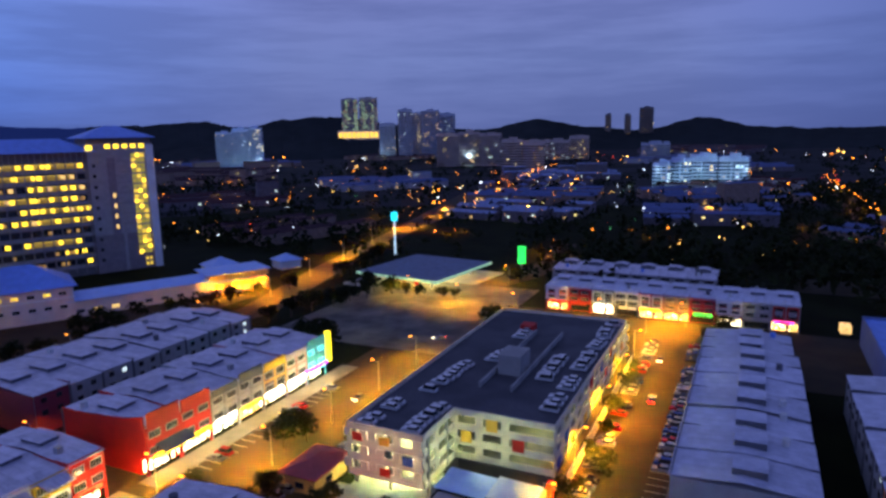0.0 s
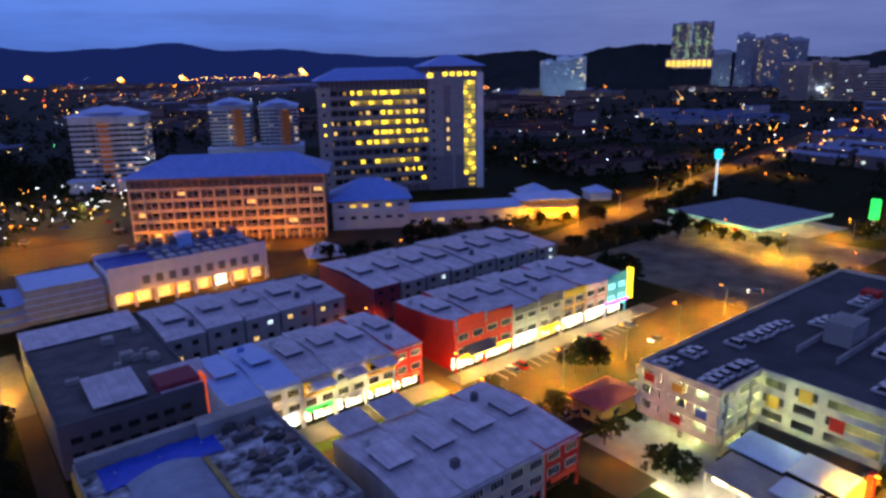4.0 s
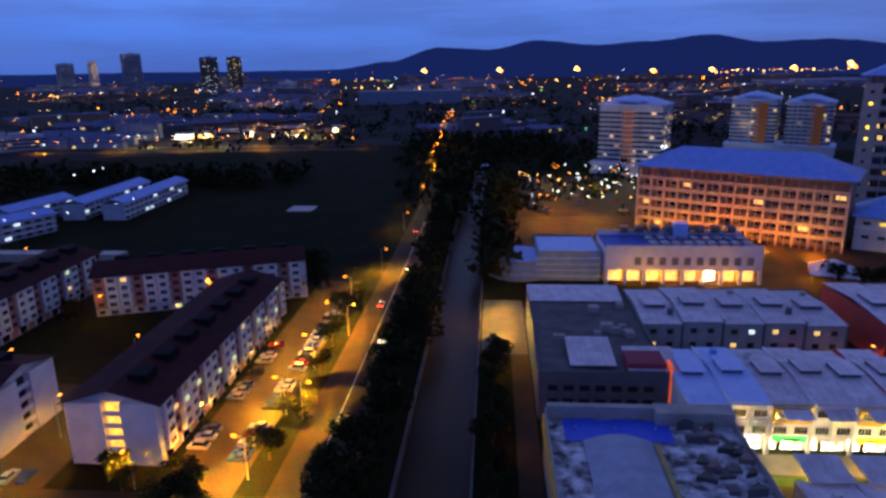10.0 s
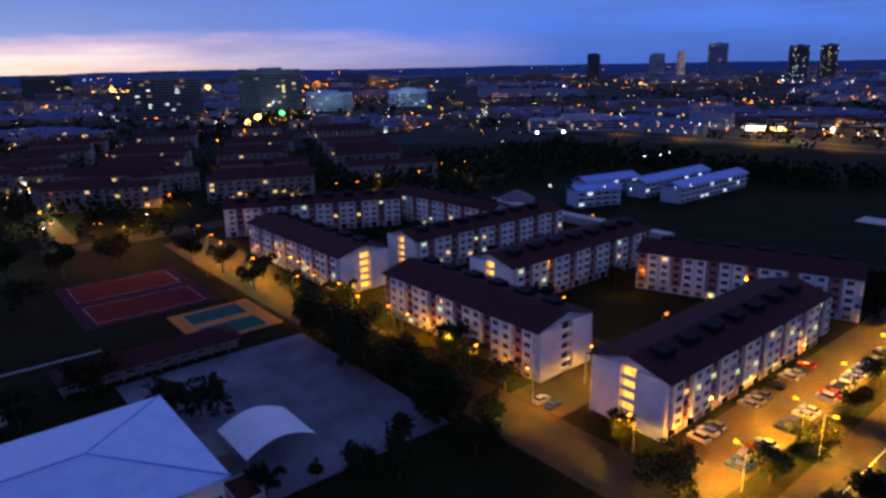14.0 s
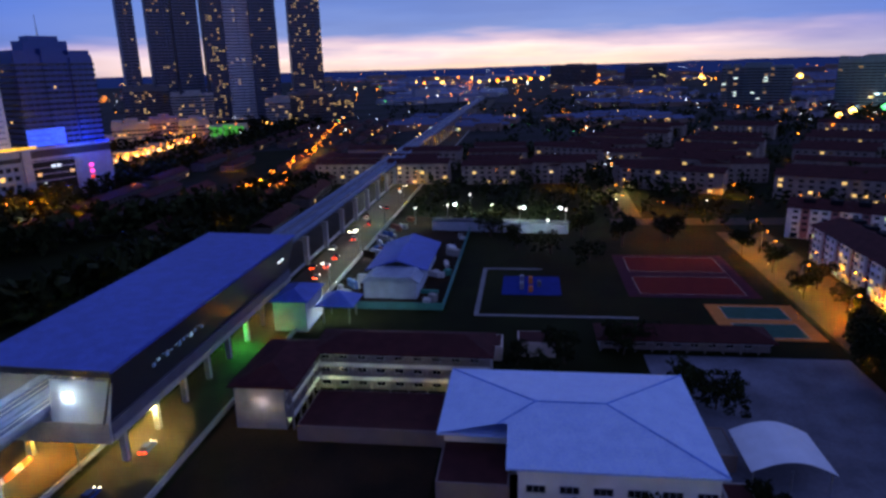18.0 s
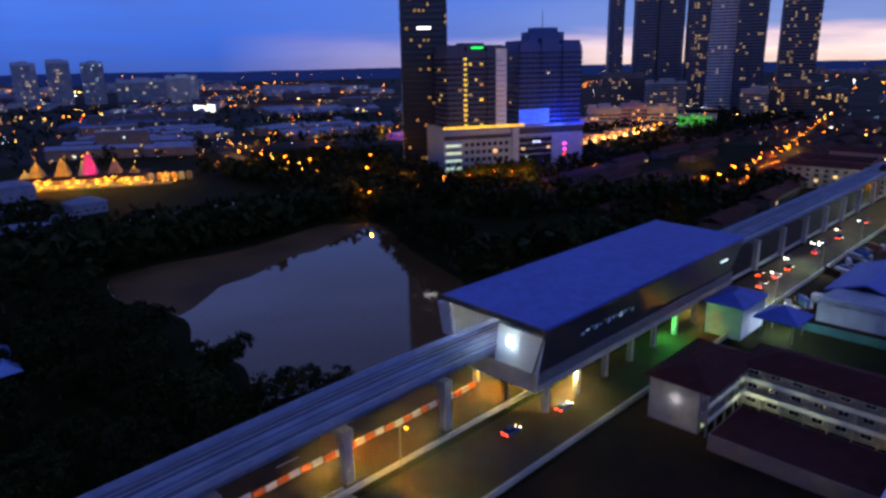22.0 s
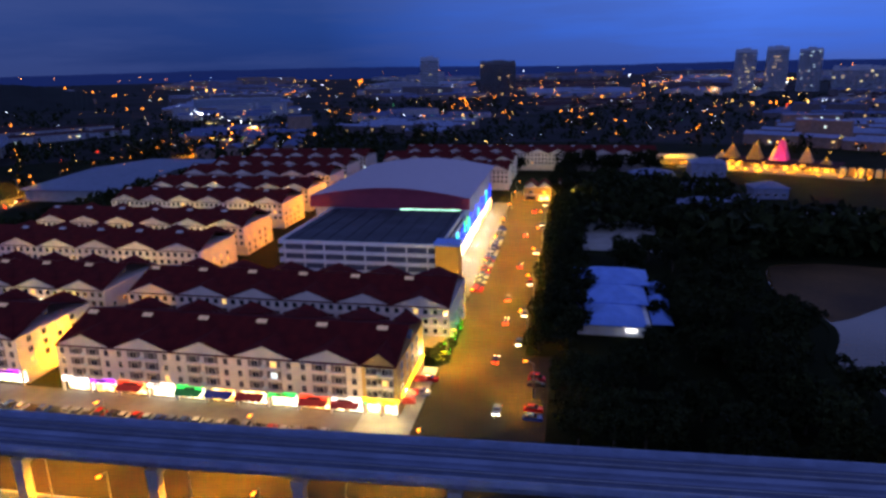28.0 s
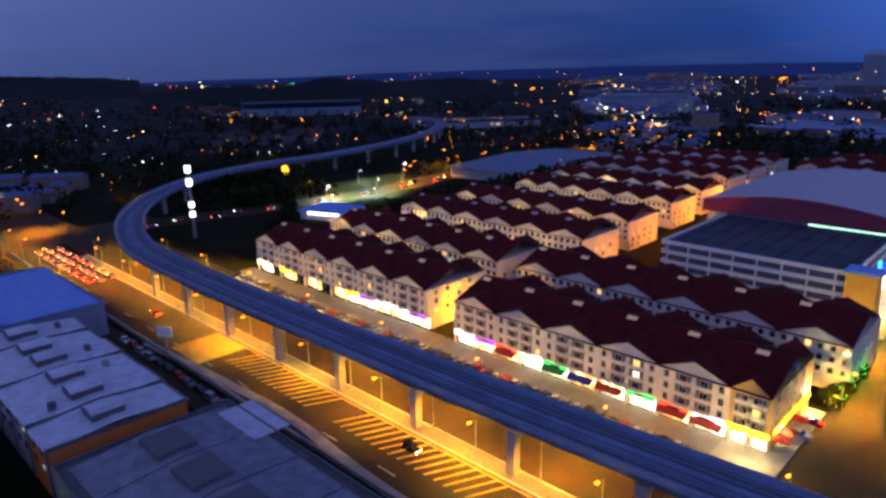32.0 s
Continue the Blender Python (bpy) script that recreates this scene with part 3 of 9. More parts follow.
def shophouse(x, y, turn, w, d, h, wall, label, roof=roof_pale, upper=3.6, lit=None, sign=None, bays=2, floors=2, trim=None, glass=glass_dark, group="", back=True, z=0.0, jack=True, curved=False, lit_upper=0.0):
    t = thing("shophouse", label, "building", move(x, y, z, turn), group)
    g = 4.0
    s = Shape()
    s.box(0, w, 2.2, d, 0, g).box(0, w, 0, d, g, h)
    part("wall", s, wall, t)
    part("roof", sheet_roof(w, d, h), roof, t)
    # Slate parapets on curved rows paint in the dark gaps between roofs.
    part("parapet", Shape().box(-0.12, 0.12, -0.1, d + 0.1, h - 0.2, h + 0.55).box(0.12, w - 0.12, -0.12, 0.1, h - 0.3, h + 0.45), slate_wall if curved else trim or wall, t)
    if jack:
        a, b = w * 0.24, w * 0.76
        y0, y1 = d * 0.42, d * 0.66
        zr = h + 1.55
        if curved:
            n = 8
            top = [(a + (b - a) * i / n, zr + 0.9 + 0.5 * math.sin(math.pi * i / n)) for i in range(n + 1)]
            s = Shape()
            for (xa, za), (xb, zb) in zip(top, top[1:]):
                s.face([(xa, y0, za), (xb, y0, zb), (xb, y1, zb), (xa, y1, za)])
                s.face([(xa, y0, h), (xb, y0, h), (xb, y0, zb), (xa, y0, za)], 1)
                s.face([(xb, y1, h), (xa, y1, h), (xa, y1, za), (xb, y1, zb)], 1)
            s.face([(a, y1, h), (a, y0, h), (a, y0, top[0][1]), (a, y1, top[0][1])], 1)
            s.face([(b, y0, h), (b, y1, h), (b, y1, top[-1][1]), (b, y0, top[-1][1])], 1)
        else:
            s = Shape().box(a, b, y0, y1, h, zr + 0.55, 1)
            s.box(a - 0.5, b + 0.5, y0 - 0.6, y1 + 0.6, zr + 0.55, zr + 0.72, 0)
        # Slate on the sides puts the vent's shadow side into its colour.
        part("jack_roof", s, [roof, slate_wall], t)
    if jack and rnd.random() < 0.55:
        q = rnd.uniform(0.1, 0.6) * w
        part("roof_tank", Shape().box(q, q + 1.4, d * 0.2, d * 0.2 + 1.1, h + 0.2, h + 2.1) if rnd.random() < 0.5 else Shape().tube((q, d * 0.8, h + 0.1), (q, d * 0.8, h + 2.2), 0.8, n=10), rnd.choice([frame_white, slate_wall, steel, roof_blue]), t)
    for c in (0.2, w - 0.2):
        part("column", Shape().box(c - 0.2, c + 0.2, 0.02, 0.45, 0, g), wall, t)
    sf = lit or glass_dark
    part("shopfront", Shape().box(0.5, w - 0.5, 2.05, 2.18, 0.25, 3.2), sf, t, "brightly lit shop window" if lit else "closed dark shop front")
    q0, q1 = 0.3 + rnd.uniform(0, 0.16) * w, w - 0.3 - rnd.uniform(0, 0.2) * w
    sg = part("signboard", Shape().box(q0, q1, -0.28, -0.02, 3.3, 4.2 + rnd.uniform(0, 0.3)), sign or trim or wall, t, "lit shop sign" if sign else "")
    if sign:
        part("lettering", letter_bars(q0, q1, -0.33, 3.55, 4.05, int(x * 7 + y)), sign_ink, sg, "plain bar of unreadable lettering")
    if lit:
        s = Shape()
        for k in range(4):
            c = 0.5 + (w - 1.0) * (0.02 + 0.24 * k + rnd.uniform(0, 0.06))
            s.box(c, c + (0.9 if k == int(x) % 4 else 0.22), 1.9, 2.04, 0.2, 3.3)
        s.box(0.5, w - 0.5, 1.92, 2.04, 2.5, 2.62)
        part("mullion", s, frame_dark, t, "dark shop window posts")
    fh = (h - g) / floors
    for f in range(floors):
        for b in range(bays):
            cx = w * (b + 0.5) / bays
            ww = w / bays * 0.62
            gl = lit_warm if rnd.random() < lit_upper else glass
            part("window", window_mesh(round(ww, 1), 1.5, gl, frame_white, 3), None, t, "", move(cx, -0.02, g + fh * f + 0.9))
    if trim is yellow_wall:
        s = Shape()
        z0, z1 = g + fh + 0.1, h - 0.15
        s.box(0.3, w - 0.3, -0.8, -0.02, z1 - 0.45, z1).box(0.3, w - 0.3, -0.8, -0.02, z0, z0 + 0.4)
        s.box(0.3, 0.7, -0.8, -0.02, z0 + 0.4, z1 - 0.45).box(w - 0.7, w - 0.3, -0.8, -0.02, z0 + 0.4, z1 - 0.45)
        part("facade_frame", s, trim, t, "deep yellow frame round the top windows")
    elif trim:
        s = Shape()
        for b in range(bays + 1):
            cx = w * b / bays
            s.box(max(cx - 0.3, 0.02), min(cx + 0.3, w - 0.02), -0.3, -0.02, g + 0.4, h - 0.1)
        s.box(0.02, w - 0.02, -0.32, -0.02, h - 0.7, h - 0.1).box(0.02, w - 0.02, -0.31, -0.02, g + fh - 0.25, g + fh + 0.25)
        part("facade_frame", s, trim, t)
    if back:
        for f in range(floors):
            part("window", window_mesh(1.4, 1.2, lit_cool if rnd.random() < 0.12 else glass, frame_dark, 1), None, t, "", move(w * 0.3, d + 0.02, g + fh * f + 0.9, 180))
            part("window", window_mesh(1.4, 1.2, lit_warm if rnd.random() < 0.12 else glass, frame_dark, 1), None, t, "", move(w * 0.72, d + 0.02, g + fh * f + 0.9, 180))
        part("downpipe", Shape().tube((w - 0.2, d + 0.12, 0), (w - 0.2, d + 0.12, h), 0.09, n=6), steel, t)
        part("back_pilaster", Shape().box(-0.25, 0.25, d - 0.1, d + 0.3, 0, h + 0.5), slate_wall, t)
    return t


def row(y, turn, x0, w, d, h, specs, group, **kw):
    """Units side by side; turn 0 faces -y and runs from x0 upwards, turn 180 faces +y and runs from x0 downwards."""
    for i, (wall, label, more) in enumerate(specs):
        a = dict(kw)
        a.update(more)
        x = x0 + i * w if turn == 0 else x0 - i * w
        shophouse(x, y, turn, w, d, h + (0.0, 0.55, 0.25, 0.7)[i % 4], wall, label, group=group, **a)


white_trim = white_wall
B = "shop row with the red corner"
row(118, 0, 95, 9.7, 27, 11.5, [
    (red_wall, "bright red corner shophouse with a long yellow light strip", dict(lit=shop_white, sign=sign_yellow, bays=2, trim=None)),
    (red_wall, "bright red shophouse with grey upper panels", dict(lit=shop_white, sign=sign_yellow, bays=2)),
    (grey_wall, "grey three-storey shophouse with a pointed gable", dict(lit=shop_white, sign=sign_white, trim=concrete)),
    (grey_wall, "grey three-storey shophouse with lit shop", dict(lit=shop_warm, sign=sign_yellow, trim=concrete)),
    (brown_wall, "brown three-storey shophouse with ochre panels", dict(lit=shop_white, sign=sign_white, trim=ochre_wall)),
    (lilac_wall, "lilac three-storey shophouse with a bright shop", dict(lit=shop_white, sign=sign_white, trim=pink_wall)),
    (teal_wall, "teal corner shophouse with a tall lit yellow sign", dict(lit=shop_white, sign=sign_cyan, trim=teal_wall, glass=sign_cyan)),
], B)
row(195, 180, 178, 10, 34, 10, [(grey_wall, "grey rear of a three-storey shophouse with pale roof", {}) for _ in range(7)] + [(maroon_wall, "maroon end shophouse with pale metal roof", {})], "rear shop row", jack=True)
F = "shop row with white and yellow fronts"
row(119, 0, 38, 7.9, 26, 10.5, [
    (white_wall, "white three-storey shophouse with blue-grey roof", dict(roof=roof_sky, lit=shop_warm, sign=sign_white, trim=white_trim)),
    (white_wall, "white three-storey shophouse with framed windows", dict(roof=roof_sky, lit=shop_white, sign=sign_white, trim=white_trim)),
    (white_wall, "white shophouse with yellow window frames", dict(lit=shop_white, sign=sign_green, trim=yellow_wall)),
    (white_wall, "white three-storey shophouse over a lit shop", dict(lit=shop_white, sign=None, trim=white_trim)),
    (white_wall, "white shophouse with a yellow framed top floor", dict(lit=shop_white, sign=sign_yellow, trim=yellow_wall)),
    (red_wall, "red and white corner shophouse", dict(lit=shop_white, sign=sign_red, trim=None)),
], F, jack=True)
row(186, 180, 88, 10, 26, 11, [(grey_wall, "grey-backed shophouse with a pale metal roof", {}) for _ in range(5)], "shop row behind", jack=True)
C = "blue-roofed shop row"
roof_dusk = surface("roof_grey_blue_metal", (0.62, 0.62, 0.76), 0.5, second=(0.40, 0.41, 0.52), grain=2, patch=0.3, lines=("X", 2.0, 1.2), vary=0.1, streak=0.32)
row(11, 180, 203, 11.6, 25, 10, [(grey_wall, "grey shophouse with a curved raised roof vent", dict(lit=shop_warm if k in (0, 1, 3) else None, sign=[sign_yellow, sign_red, None, sign_white, None, sign_blue, None][k])) for k in range(7)], C, roof=roof_dusk, curved=True)
row(11, 180, 226, 11, 24, 9, [(grey_wall, "grey shophouse with a split pale roof", dict(lit=shop_warm)) for k in range(2)], C, roof=roof_dusk)
row(-51, 0, 124, 11.2, 26, 10, [(orange_wall if k == 0 else grey_wall, "grey shophouse with a curved raised roof vent" if k else "end shophouse with an orange-red side wall", {}) for k in range(6)], "shop row by the service road", roof=roof_dusk, curved=True)
for k in range(5):
    cols = [red_wall, slate_wall, brown_wall, maroon_wall, grey_wall]
    names = ["red", "dark grey", "brown", "maroon", "grey"]
    for j in range(2):
        sh = shophouse(262, 76 - 9.4 * (2 * k + j), -90, 9.4, 23, 10, cols[k], f"{names[k]} three-storey shophouse with white window frames", roof=roof_dusk, lit=[shop_warm, None, shop_white, None, shop_warm][(2 * k + j) % 5], sign=[sign_red, None, sign_white, None, sign_yellow, None, sign_green, None, None, sign_pink][(k * 2 + j) % 10], trim=[white_wall, None, None, white_wall, maroon_wall, None, None][(k * 2 + j) % 7], group="shop row across the street", back=False)
        m_ = [white_wall, maroon_wall, white_wall, None, white_wall, None, maroon_wall, white_wall, None, red_wall][2 * k + j]
        for q in (0.5, 5.0) if m_ else ():
            fs = Shape().box(q, q + 3.9, -0.75, -0.34, 9.2, 9.7).box(q, q + 3.9, -0.75, -0.34, 4.9, 5.4)
            fs.box(q, q + 0.5, -0.75, -0.34, 5.4, 9.2).box(q + 3.4, q + 3.9, -0.75, -0.34, 5.4, 9.2)
            part("facade_frame", fs, m_, sh, "deep painted frame round the upper windows")
for k in range(6):
    shophouse(300, 84 - 12 * k, -90, 12, 24, 9, grey_wall, "grey shophouse with a pale arched roof", roof=roof_pale, group="far shop row", back=False, curved=True, bays=2)
block_rnd = random.Random(5)


def low_block(name, label, x0, x1, y0, y1, h, wall, roof, parapet=0.9, category="building", m=None):
    b = thing(name, label, category, m)
    part("wall", Shape().box(x0, x1, y0, y1, 0, h), wall, b)
    part("roof", Shape().box(x0 + 0.3, x1 - 0.3, y0 + 0.3, y1 - 0.3, h, h + 0.06), roof, b)
    if parapet:
        for a in ((x0, x1, y0, y0 + 0.25), (x0, x1, y1 - 0.25, y1), (x0, x0 + 0.25, y0 + 0.25, y1 - 0.25), (x1 - 0.25, x1, y0 + 0.25, y1 - 0.25)):
            part("parapet", Shape().box(*a, h, h + parapet), wall, b)
    return b


# dark corner building
dk = low_block("corner_building", "dark grey three-storey corner building with cluttered roof", 10, 37.6, 131, 186, 10.6, slate_wall, dark_concrete)
part("roof_sheet", Shape().loft([(134, 11.4), (147, 12.6), (147, 12.8), (134, 11.6)], 17, 27), roof_pale, dk, "pale sloping metal roof sheet")
part("roof_sheet", Shape().loft([(131.5, 11.6), (141, 13.0), (141, 13.2), (131.5, 11.8)], 29, 40), roof_pale, dk, "pale sloping metal roof sheet")
part("roof_sheet", Shape().loft([(176, 11.0), (187, 12.0), (187, 12.2), (176, 11.2)], 10, 36), roof_pale, dk, "long pale roof sheet")
part("roof_hut", Shape().box(29, 37, 132, 139, 10.6, 13), maroon_wall, dk)
part("side_panel", Shape().box(37.6, 38.1, 131, 134.5, 1, 13), glow("panel_red_orange", (1.0, 0.12, 0.015), 0.6), dk, "orange-red lit corner panel")
for k in range(9):
    x, y = block_rnd.uniform(12, 34), block_rnd.uniform(150, 174)
    part("roof_tank", Shape().box(x, x + block_rnd.uniform(1, 3), y, y + block_rnd.uniform(1, 3), 10.6, 10.6 + block_rnd.uniform(0.8, 2)), concrete, dk)
for f in range(2):
    for k in range(7):
        part("window", window_mesh(2.0, 1.2, glass_dark, frame_dark, 2), None, dk, "", move(13 + k * 3.4, 130.97, 3.8 + 3.2 * f))
# flat-roofed building with the blue sheet
tarp_blue = surface("tarpaulin_blue", (0.02, 0.09, 0.70), 0.5, patch=0.2, bump=0.4, grain=1.2)
weathered = surface("weathered_roof", (0.62, 0.66, 0.76), 0.85, second=(0.045, 0.045, 0.055), grain=1.6, patch=0.41, patch_scale=0.45)
tb = low_block("flat_roof_building", "worn flat-roofed building with a blue sheet on its roof", 10, 44, 78, 115, 10.4, concrete, weathered, 1.3)
s = Shape()
for i in range(8):
    for j in range(3):
        s.face([(13 + 2.4 * (i + a), 105 + 2.6 * (j + b), 10.62 + 0.18 * math.sin(2.1 * (i + a) + 1.3 * (j + b))) for a, b in ((0, 0), (1, 0), (1, 1), (0, 1))])
part("tarpaulin", s, tarp_blue, tb, "wrinkled blue tarpaulin")
s = Shape()
arch = [(16 + 12 * i / 8, 10.8 + 1.5 * math.sin(math.pi * i / 8)) for i in range(9)]
for (xa, za), (xb, zb) in zip(arch, arch[1:]):
    s.face([(xa, 78.6, za), (xb, 78.6, zb), (xb, 105, zb), (xa, 105, za)])
    s.face([(xa, 105, 10.5), (xa, 105, za), (xb, 105, zb), (xb, 105, 10.5)][::-1])
part("barrel_roof", s, surface("grey_blue_sheet", (0.30, 0.36, 0.50), 0.6, patch=0.25), tb, "grey-blue barrel-shaped roof sheet")
part("sheet_edge", Shape().loft([(78.6, 10.5), (104, 10.5), (104, 11.2), (78.6, 11.2)], 28.05, 28.9), surface("stained_yellow", (0.40, 0.33, 0.12), 0.8, patch=0.35), tb, "stained yellowish roof edge")
part("parapet_block", Shape().box(30, 44, 111, 114.6, 10.4, 13.2), concrete, tb)
part("parapet_block", Shape().box(10.3, 34, 113.2, 114.7, 10.4, 12.9), concrete, tb)
for k in range(16):
    x, y = block_rnd.uniform(32, 41), block_rnd.uniform(88, 110)
    part("roof_debris", Shape().prism([(x, y), (x + block_rnd.uniform(1.5, 4), y + block_rnd.uniform(-1, 1)), (x + block_rnd.uniform(1, 3), y + block_rnd.uniform(1.5, 3))], 10.45, 10.6 + block_rnd.uniform(0.3, 1.5)), block_rnd.choice([slate_wall, dark_concrete, frame_dark, brown_wall]), tb)
part("side_strip", Shape().box(9.6, 9.98, 78, 115, 7.5, 10.4), yellow_wall, tb, "yellow band lit from the lane")
for k in range(14):
    x, y = block_rnd.uniform(30, 42), block_rnd.uniform(81, 110)
    part("roof_debris", Shape().box(x, x + block_rnd.uniform(0.6, 2.4), y, y + block_rnd.uniform(0.6, 2), 10.4, 10.5 + block_rnd.uniform(0.2, 0.9)), block_rnd.choice([concrete, dark_concrete, frame_white]), tb)
# near row with the red end wall
for k in range(4):
    shophouse(48 + 9 * k, 69, 0, 9, 26, 10.2, red_wall if k == 3 else grey_wall, "near shophouse with a wide pale roof" if k < 3 else "end shophouse with a red side wall", group="near shop row", back=False)
for k in range(2):
    solid("roof_canopy", Shape().loft([(94, 11.0), (101, 11.6), (101, 11.8), (94, 11.2)], 50 + 9 * k, 57 + 9 * k), roof_pale, "pale sheet canopy over the back of the row", "canopy")
for k in range(6):
    solid("front_canopy", Shape().loft([(115.6, 9.6), (122, 11.3), (122, 11.5), (115.6, 9.8)], 39.5 + 7.9 * k, 45.0 + 7.9 * k), roof_sky if k < 2 else roof_pale, "tilted pale sheet roof over a shop front", "canopy", group="tilted front roofs") if k in (0, 2, 3, 4) else None
for k, (hh, m_) in enumerate([(2.8, red_wall), (2.2, red_wall), (0.6, slate_wall), (1.8, slate_wall), (1.2, yellow_wall), (0.7, lilac_wall), (1.5, teal_wall)]):
    solid("facade_crest", Shape().box(95.4 + 9.7 * k, 104.3 + 9.7 * k, 117.5, 117.85, 10.9, 12.0 + hh), m_, "raised painted front wall above the shop", "parapet", group="raised fronts")
solid("side_parapet", Shape().loft([(117.9, 10.4), (136, 10.4), (136, 12.2), (124, 13.2), (117.9, 14.4)], 94.6, 94.95), red_wall, "red side wall rising above the corner roof", "parapet")
solid("sign_canopy", Shape().loft([(114.4, 5.6), (117.6, 6.9), (117.6, 7.1), (114.4, 5.8)], 97, 106), slate_wall, "dark tilted canopy over the corner shop", "canopy")
for k in range(5):
    solid("roof_cooler", Shape().box(0, 1.6, 0, 1.2, 0, 1.2).box(0.2, 1.4, 0.2, 1.0, 1.2, 1.35), frame_white if k % 2 else steel, "boxy air cooler on the shop roof", "cooler", m=move(99 + 13.5 * k, 131 + (k % 3), 12.4, 6 * k), group="roof coolers")
# broad roof beside the service road
kb = low_block("warehouse", "broad grey flat-roofed hall with a parapet", 62, 118, -57, -24, 9.6, slate_wall, dark_concrete, 0.7)
for k in range(4):
    part("roof_panel", Shape().loft([(-55, 9.7), (-40, 10.9), (-26, 9.7), (-26, 9.9), (-40, 11.1), (-55, 9.9)], 64 + 13 * k, 76.6 + 13 * k), surface("roof_slate_metal", (0.22, 0.23, 0.30), 0.6, second=(0.13, 0.13, 0.17), grain=2, patch=0.35, lines=("X", 2, 1.0)), kb)
    part("roof_vent", Shape().box(66 + 13 * k, 74 + 13 * k, -44, -37, 10.6, 11.7), slate_wall, kb)
part("canopy", Shape().box(100, 114, -60, -50, 9.9, 10.1), roof_dusk, kb)
bb = low_block("blue_hall", "large plain blue-roofed hall", 200, 256, -62, -36, 9.5, surface("blue_wall", (0.16, 0.22, 0.40), 0.7), roof_blue)
part("light_box", Shape().box(238, 243, -31, -28, 8.5, 11), lit_warm, bb, "bright lit roof box")
# guard house and low roofs by the parking building
gh = thing("guard_house", "small ochre building with a red tiled roof", "building", move(0, 0))
part("wall", Shape().box(103, 115, 79, 87, 0, 4.2), ochre_wall, gh)
part("roof", Shape().hip(103, 115, 79, 87, 4.3, 1.6, 1.0), surface("roof_bright_red", (0.42, 0.07, 0.06), 0.7, patch=0.2), gh)
part("window", window_mesh(2.0, 1.2, glass_dark, frame_dark, 1), None, gh, "", move(102.98, 83, 1.2, -90))
part("window", window_mesh(2.0, 1.2, glass_dark, frame_dark, 1), None, gh, "", move(108, 78.97, 1.2))
ls = thing("food_court", "open food court under patched sheet roofs beside the car park", "food court")
court_beige = surface("court_beige_sheet", (0.40, 0.35, 0.30), 0.6, second=(0.26, 0.23, 0.21), patch=0.35, lines=("X", 1.6, 1.0))
court_pale = surface("roof_white_blue", (0.62, 0.68, 0.82), 0.5, patch=0.12)
for x0, x1, y0, y1, z, rise, m_ in ((98.6, 108.2, 43.2, 53, 4.0, 0.5, court_beige), (98.6, 108.2, 33.6, 43, 3.8, 0.5, court_beige), (108.4, 117, 43.6, 54, 4.7, 0.4, roof_sky), (108.6, 117, 34, 43.2, 4.9, 0.4, court_pale), (101.4, 107.6, 34.4, 42.8, 4.55, 0.3, court_pale)):
    part("roof", Shape().loft([(y0, z), (y1, z + rise), (y1, z + rise + 0.15), (y0, z + 0.15)], x0, x1), m_, ls)
for x in (99.2, 107.8, 116.4):
    for y in (34.2, 40.6, 47, 52.8):
        part("post", Shape().tube((x, y, 0), (x, y, 4.0), 0.14, n=6), steel, ls)
part("back_wall", Shape().box(117, 117.3, 33.6, 54, 0, 4.6), grey_wall, ls)
for k in range(5):
    y = 35 + 3.7 * k
    part("stall_counter", Shape().box(103, 104.6, y, y + 3.0, 0, 1.1), frame_white, ls)
    part("stall_light", Shape().box(101.6, 101.8, y + 0.2, y + 2.8, 1.5, 2.7), shop_white if k % 3 else shop_warm, ls, "bright food stall front")
    lamp(99.8, y + 1.5, 2.8, 120, (1.0, 0.90, 0.62), 0.3)
for k in range(6):
    tb_ = thing("stall_table", "small white table before the food stalls", "table", move(96.4 + 1.3 * (k % 2), 36 + 3.0 * k, 0.05), "tables before the stalls")
    part("tabletop", Shape().tube((0, 0, 0.7), (0, 0, 0.75), 0.5, n=10), frame_white, tb_)
    part("leg", Shape().tube((0, 0, 0), (0, 0, 0.7), 0.06, n=6), steel, tb_)
part("red_column", Shape().box(116.6, 118.2, 32.4, 33.4, 0, 6.4), red_wall, ls, "red corner column")
solid("court_paving", Shape().box(93.5, 110, 33, 78, 0.02, 0.05), concrete, "pale paved yard before the food stalls", "paving", "structure")
street_hoarding = thing("street_hoarding", "pale lit hoarding along the street side of the car park", "hoarding")
for k in range(17):
    part("panel", Shape().box(126 + 4.8 * k, 130.7 + 4.8 * k, 31.9, 32.1, 0.15, 3.0), surface("hoarding_pale", (0.52, 0.60, 0.58), 0.7, patch=0.2, vary=0.15), street_hoarding)
    part("post", Shape().box(130.7 + 4.8 * k, 130.8 + 4.8 * k, 31.85, 32.15, 0, 3.2), steel, street_hoarding)
part("hoarding", Shape().box(124.2, 124.6, 34.3, 56.4, 0, 3.3).box(118, 124.2, 55.9, 56.3, 0, 3.3), frame_dark, ls, "black sheet hoarding")
low_block("low_store", "low flat-roofed store beside the street", 100, 118, -8, 9, 5.5, grey_wall, roof_dusk, 0.4)
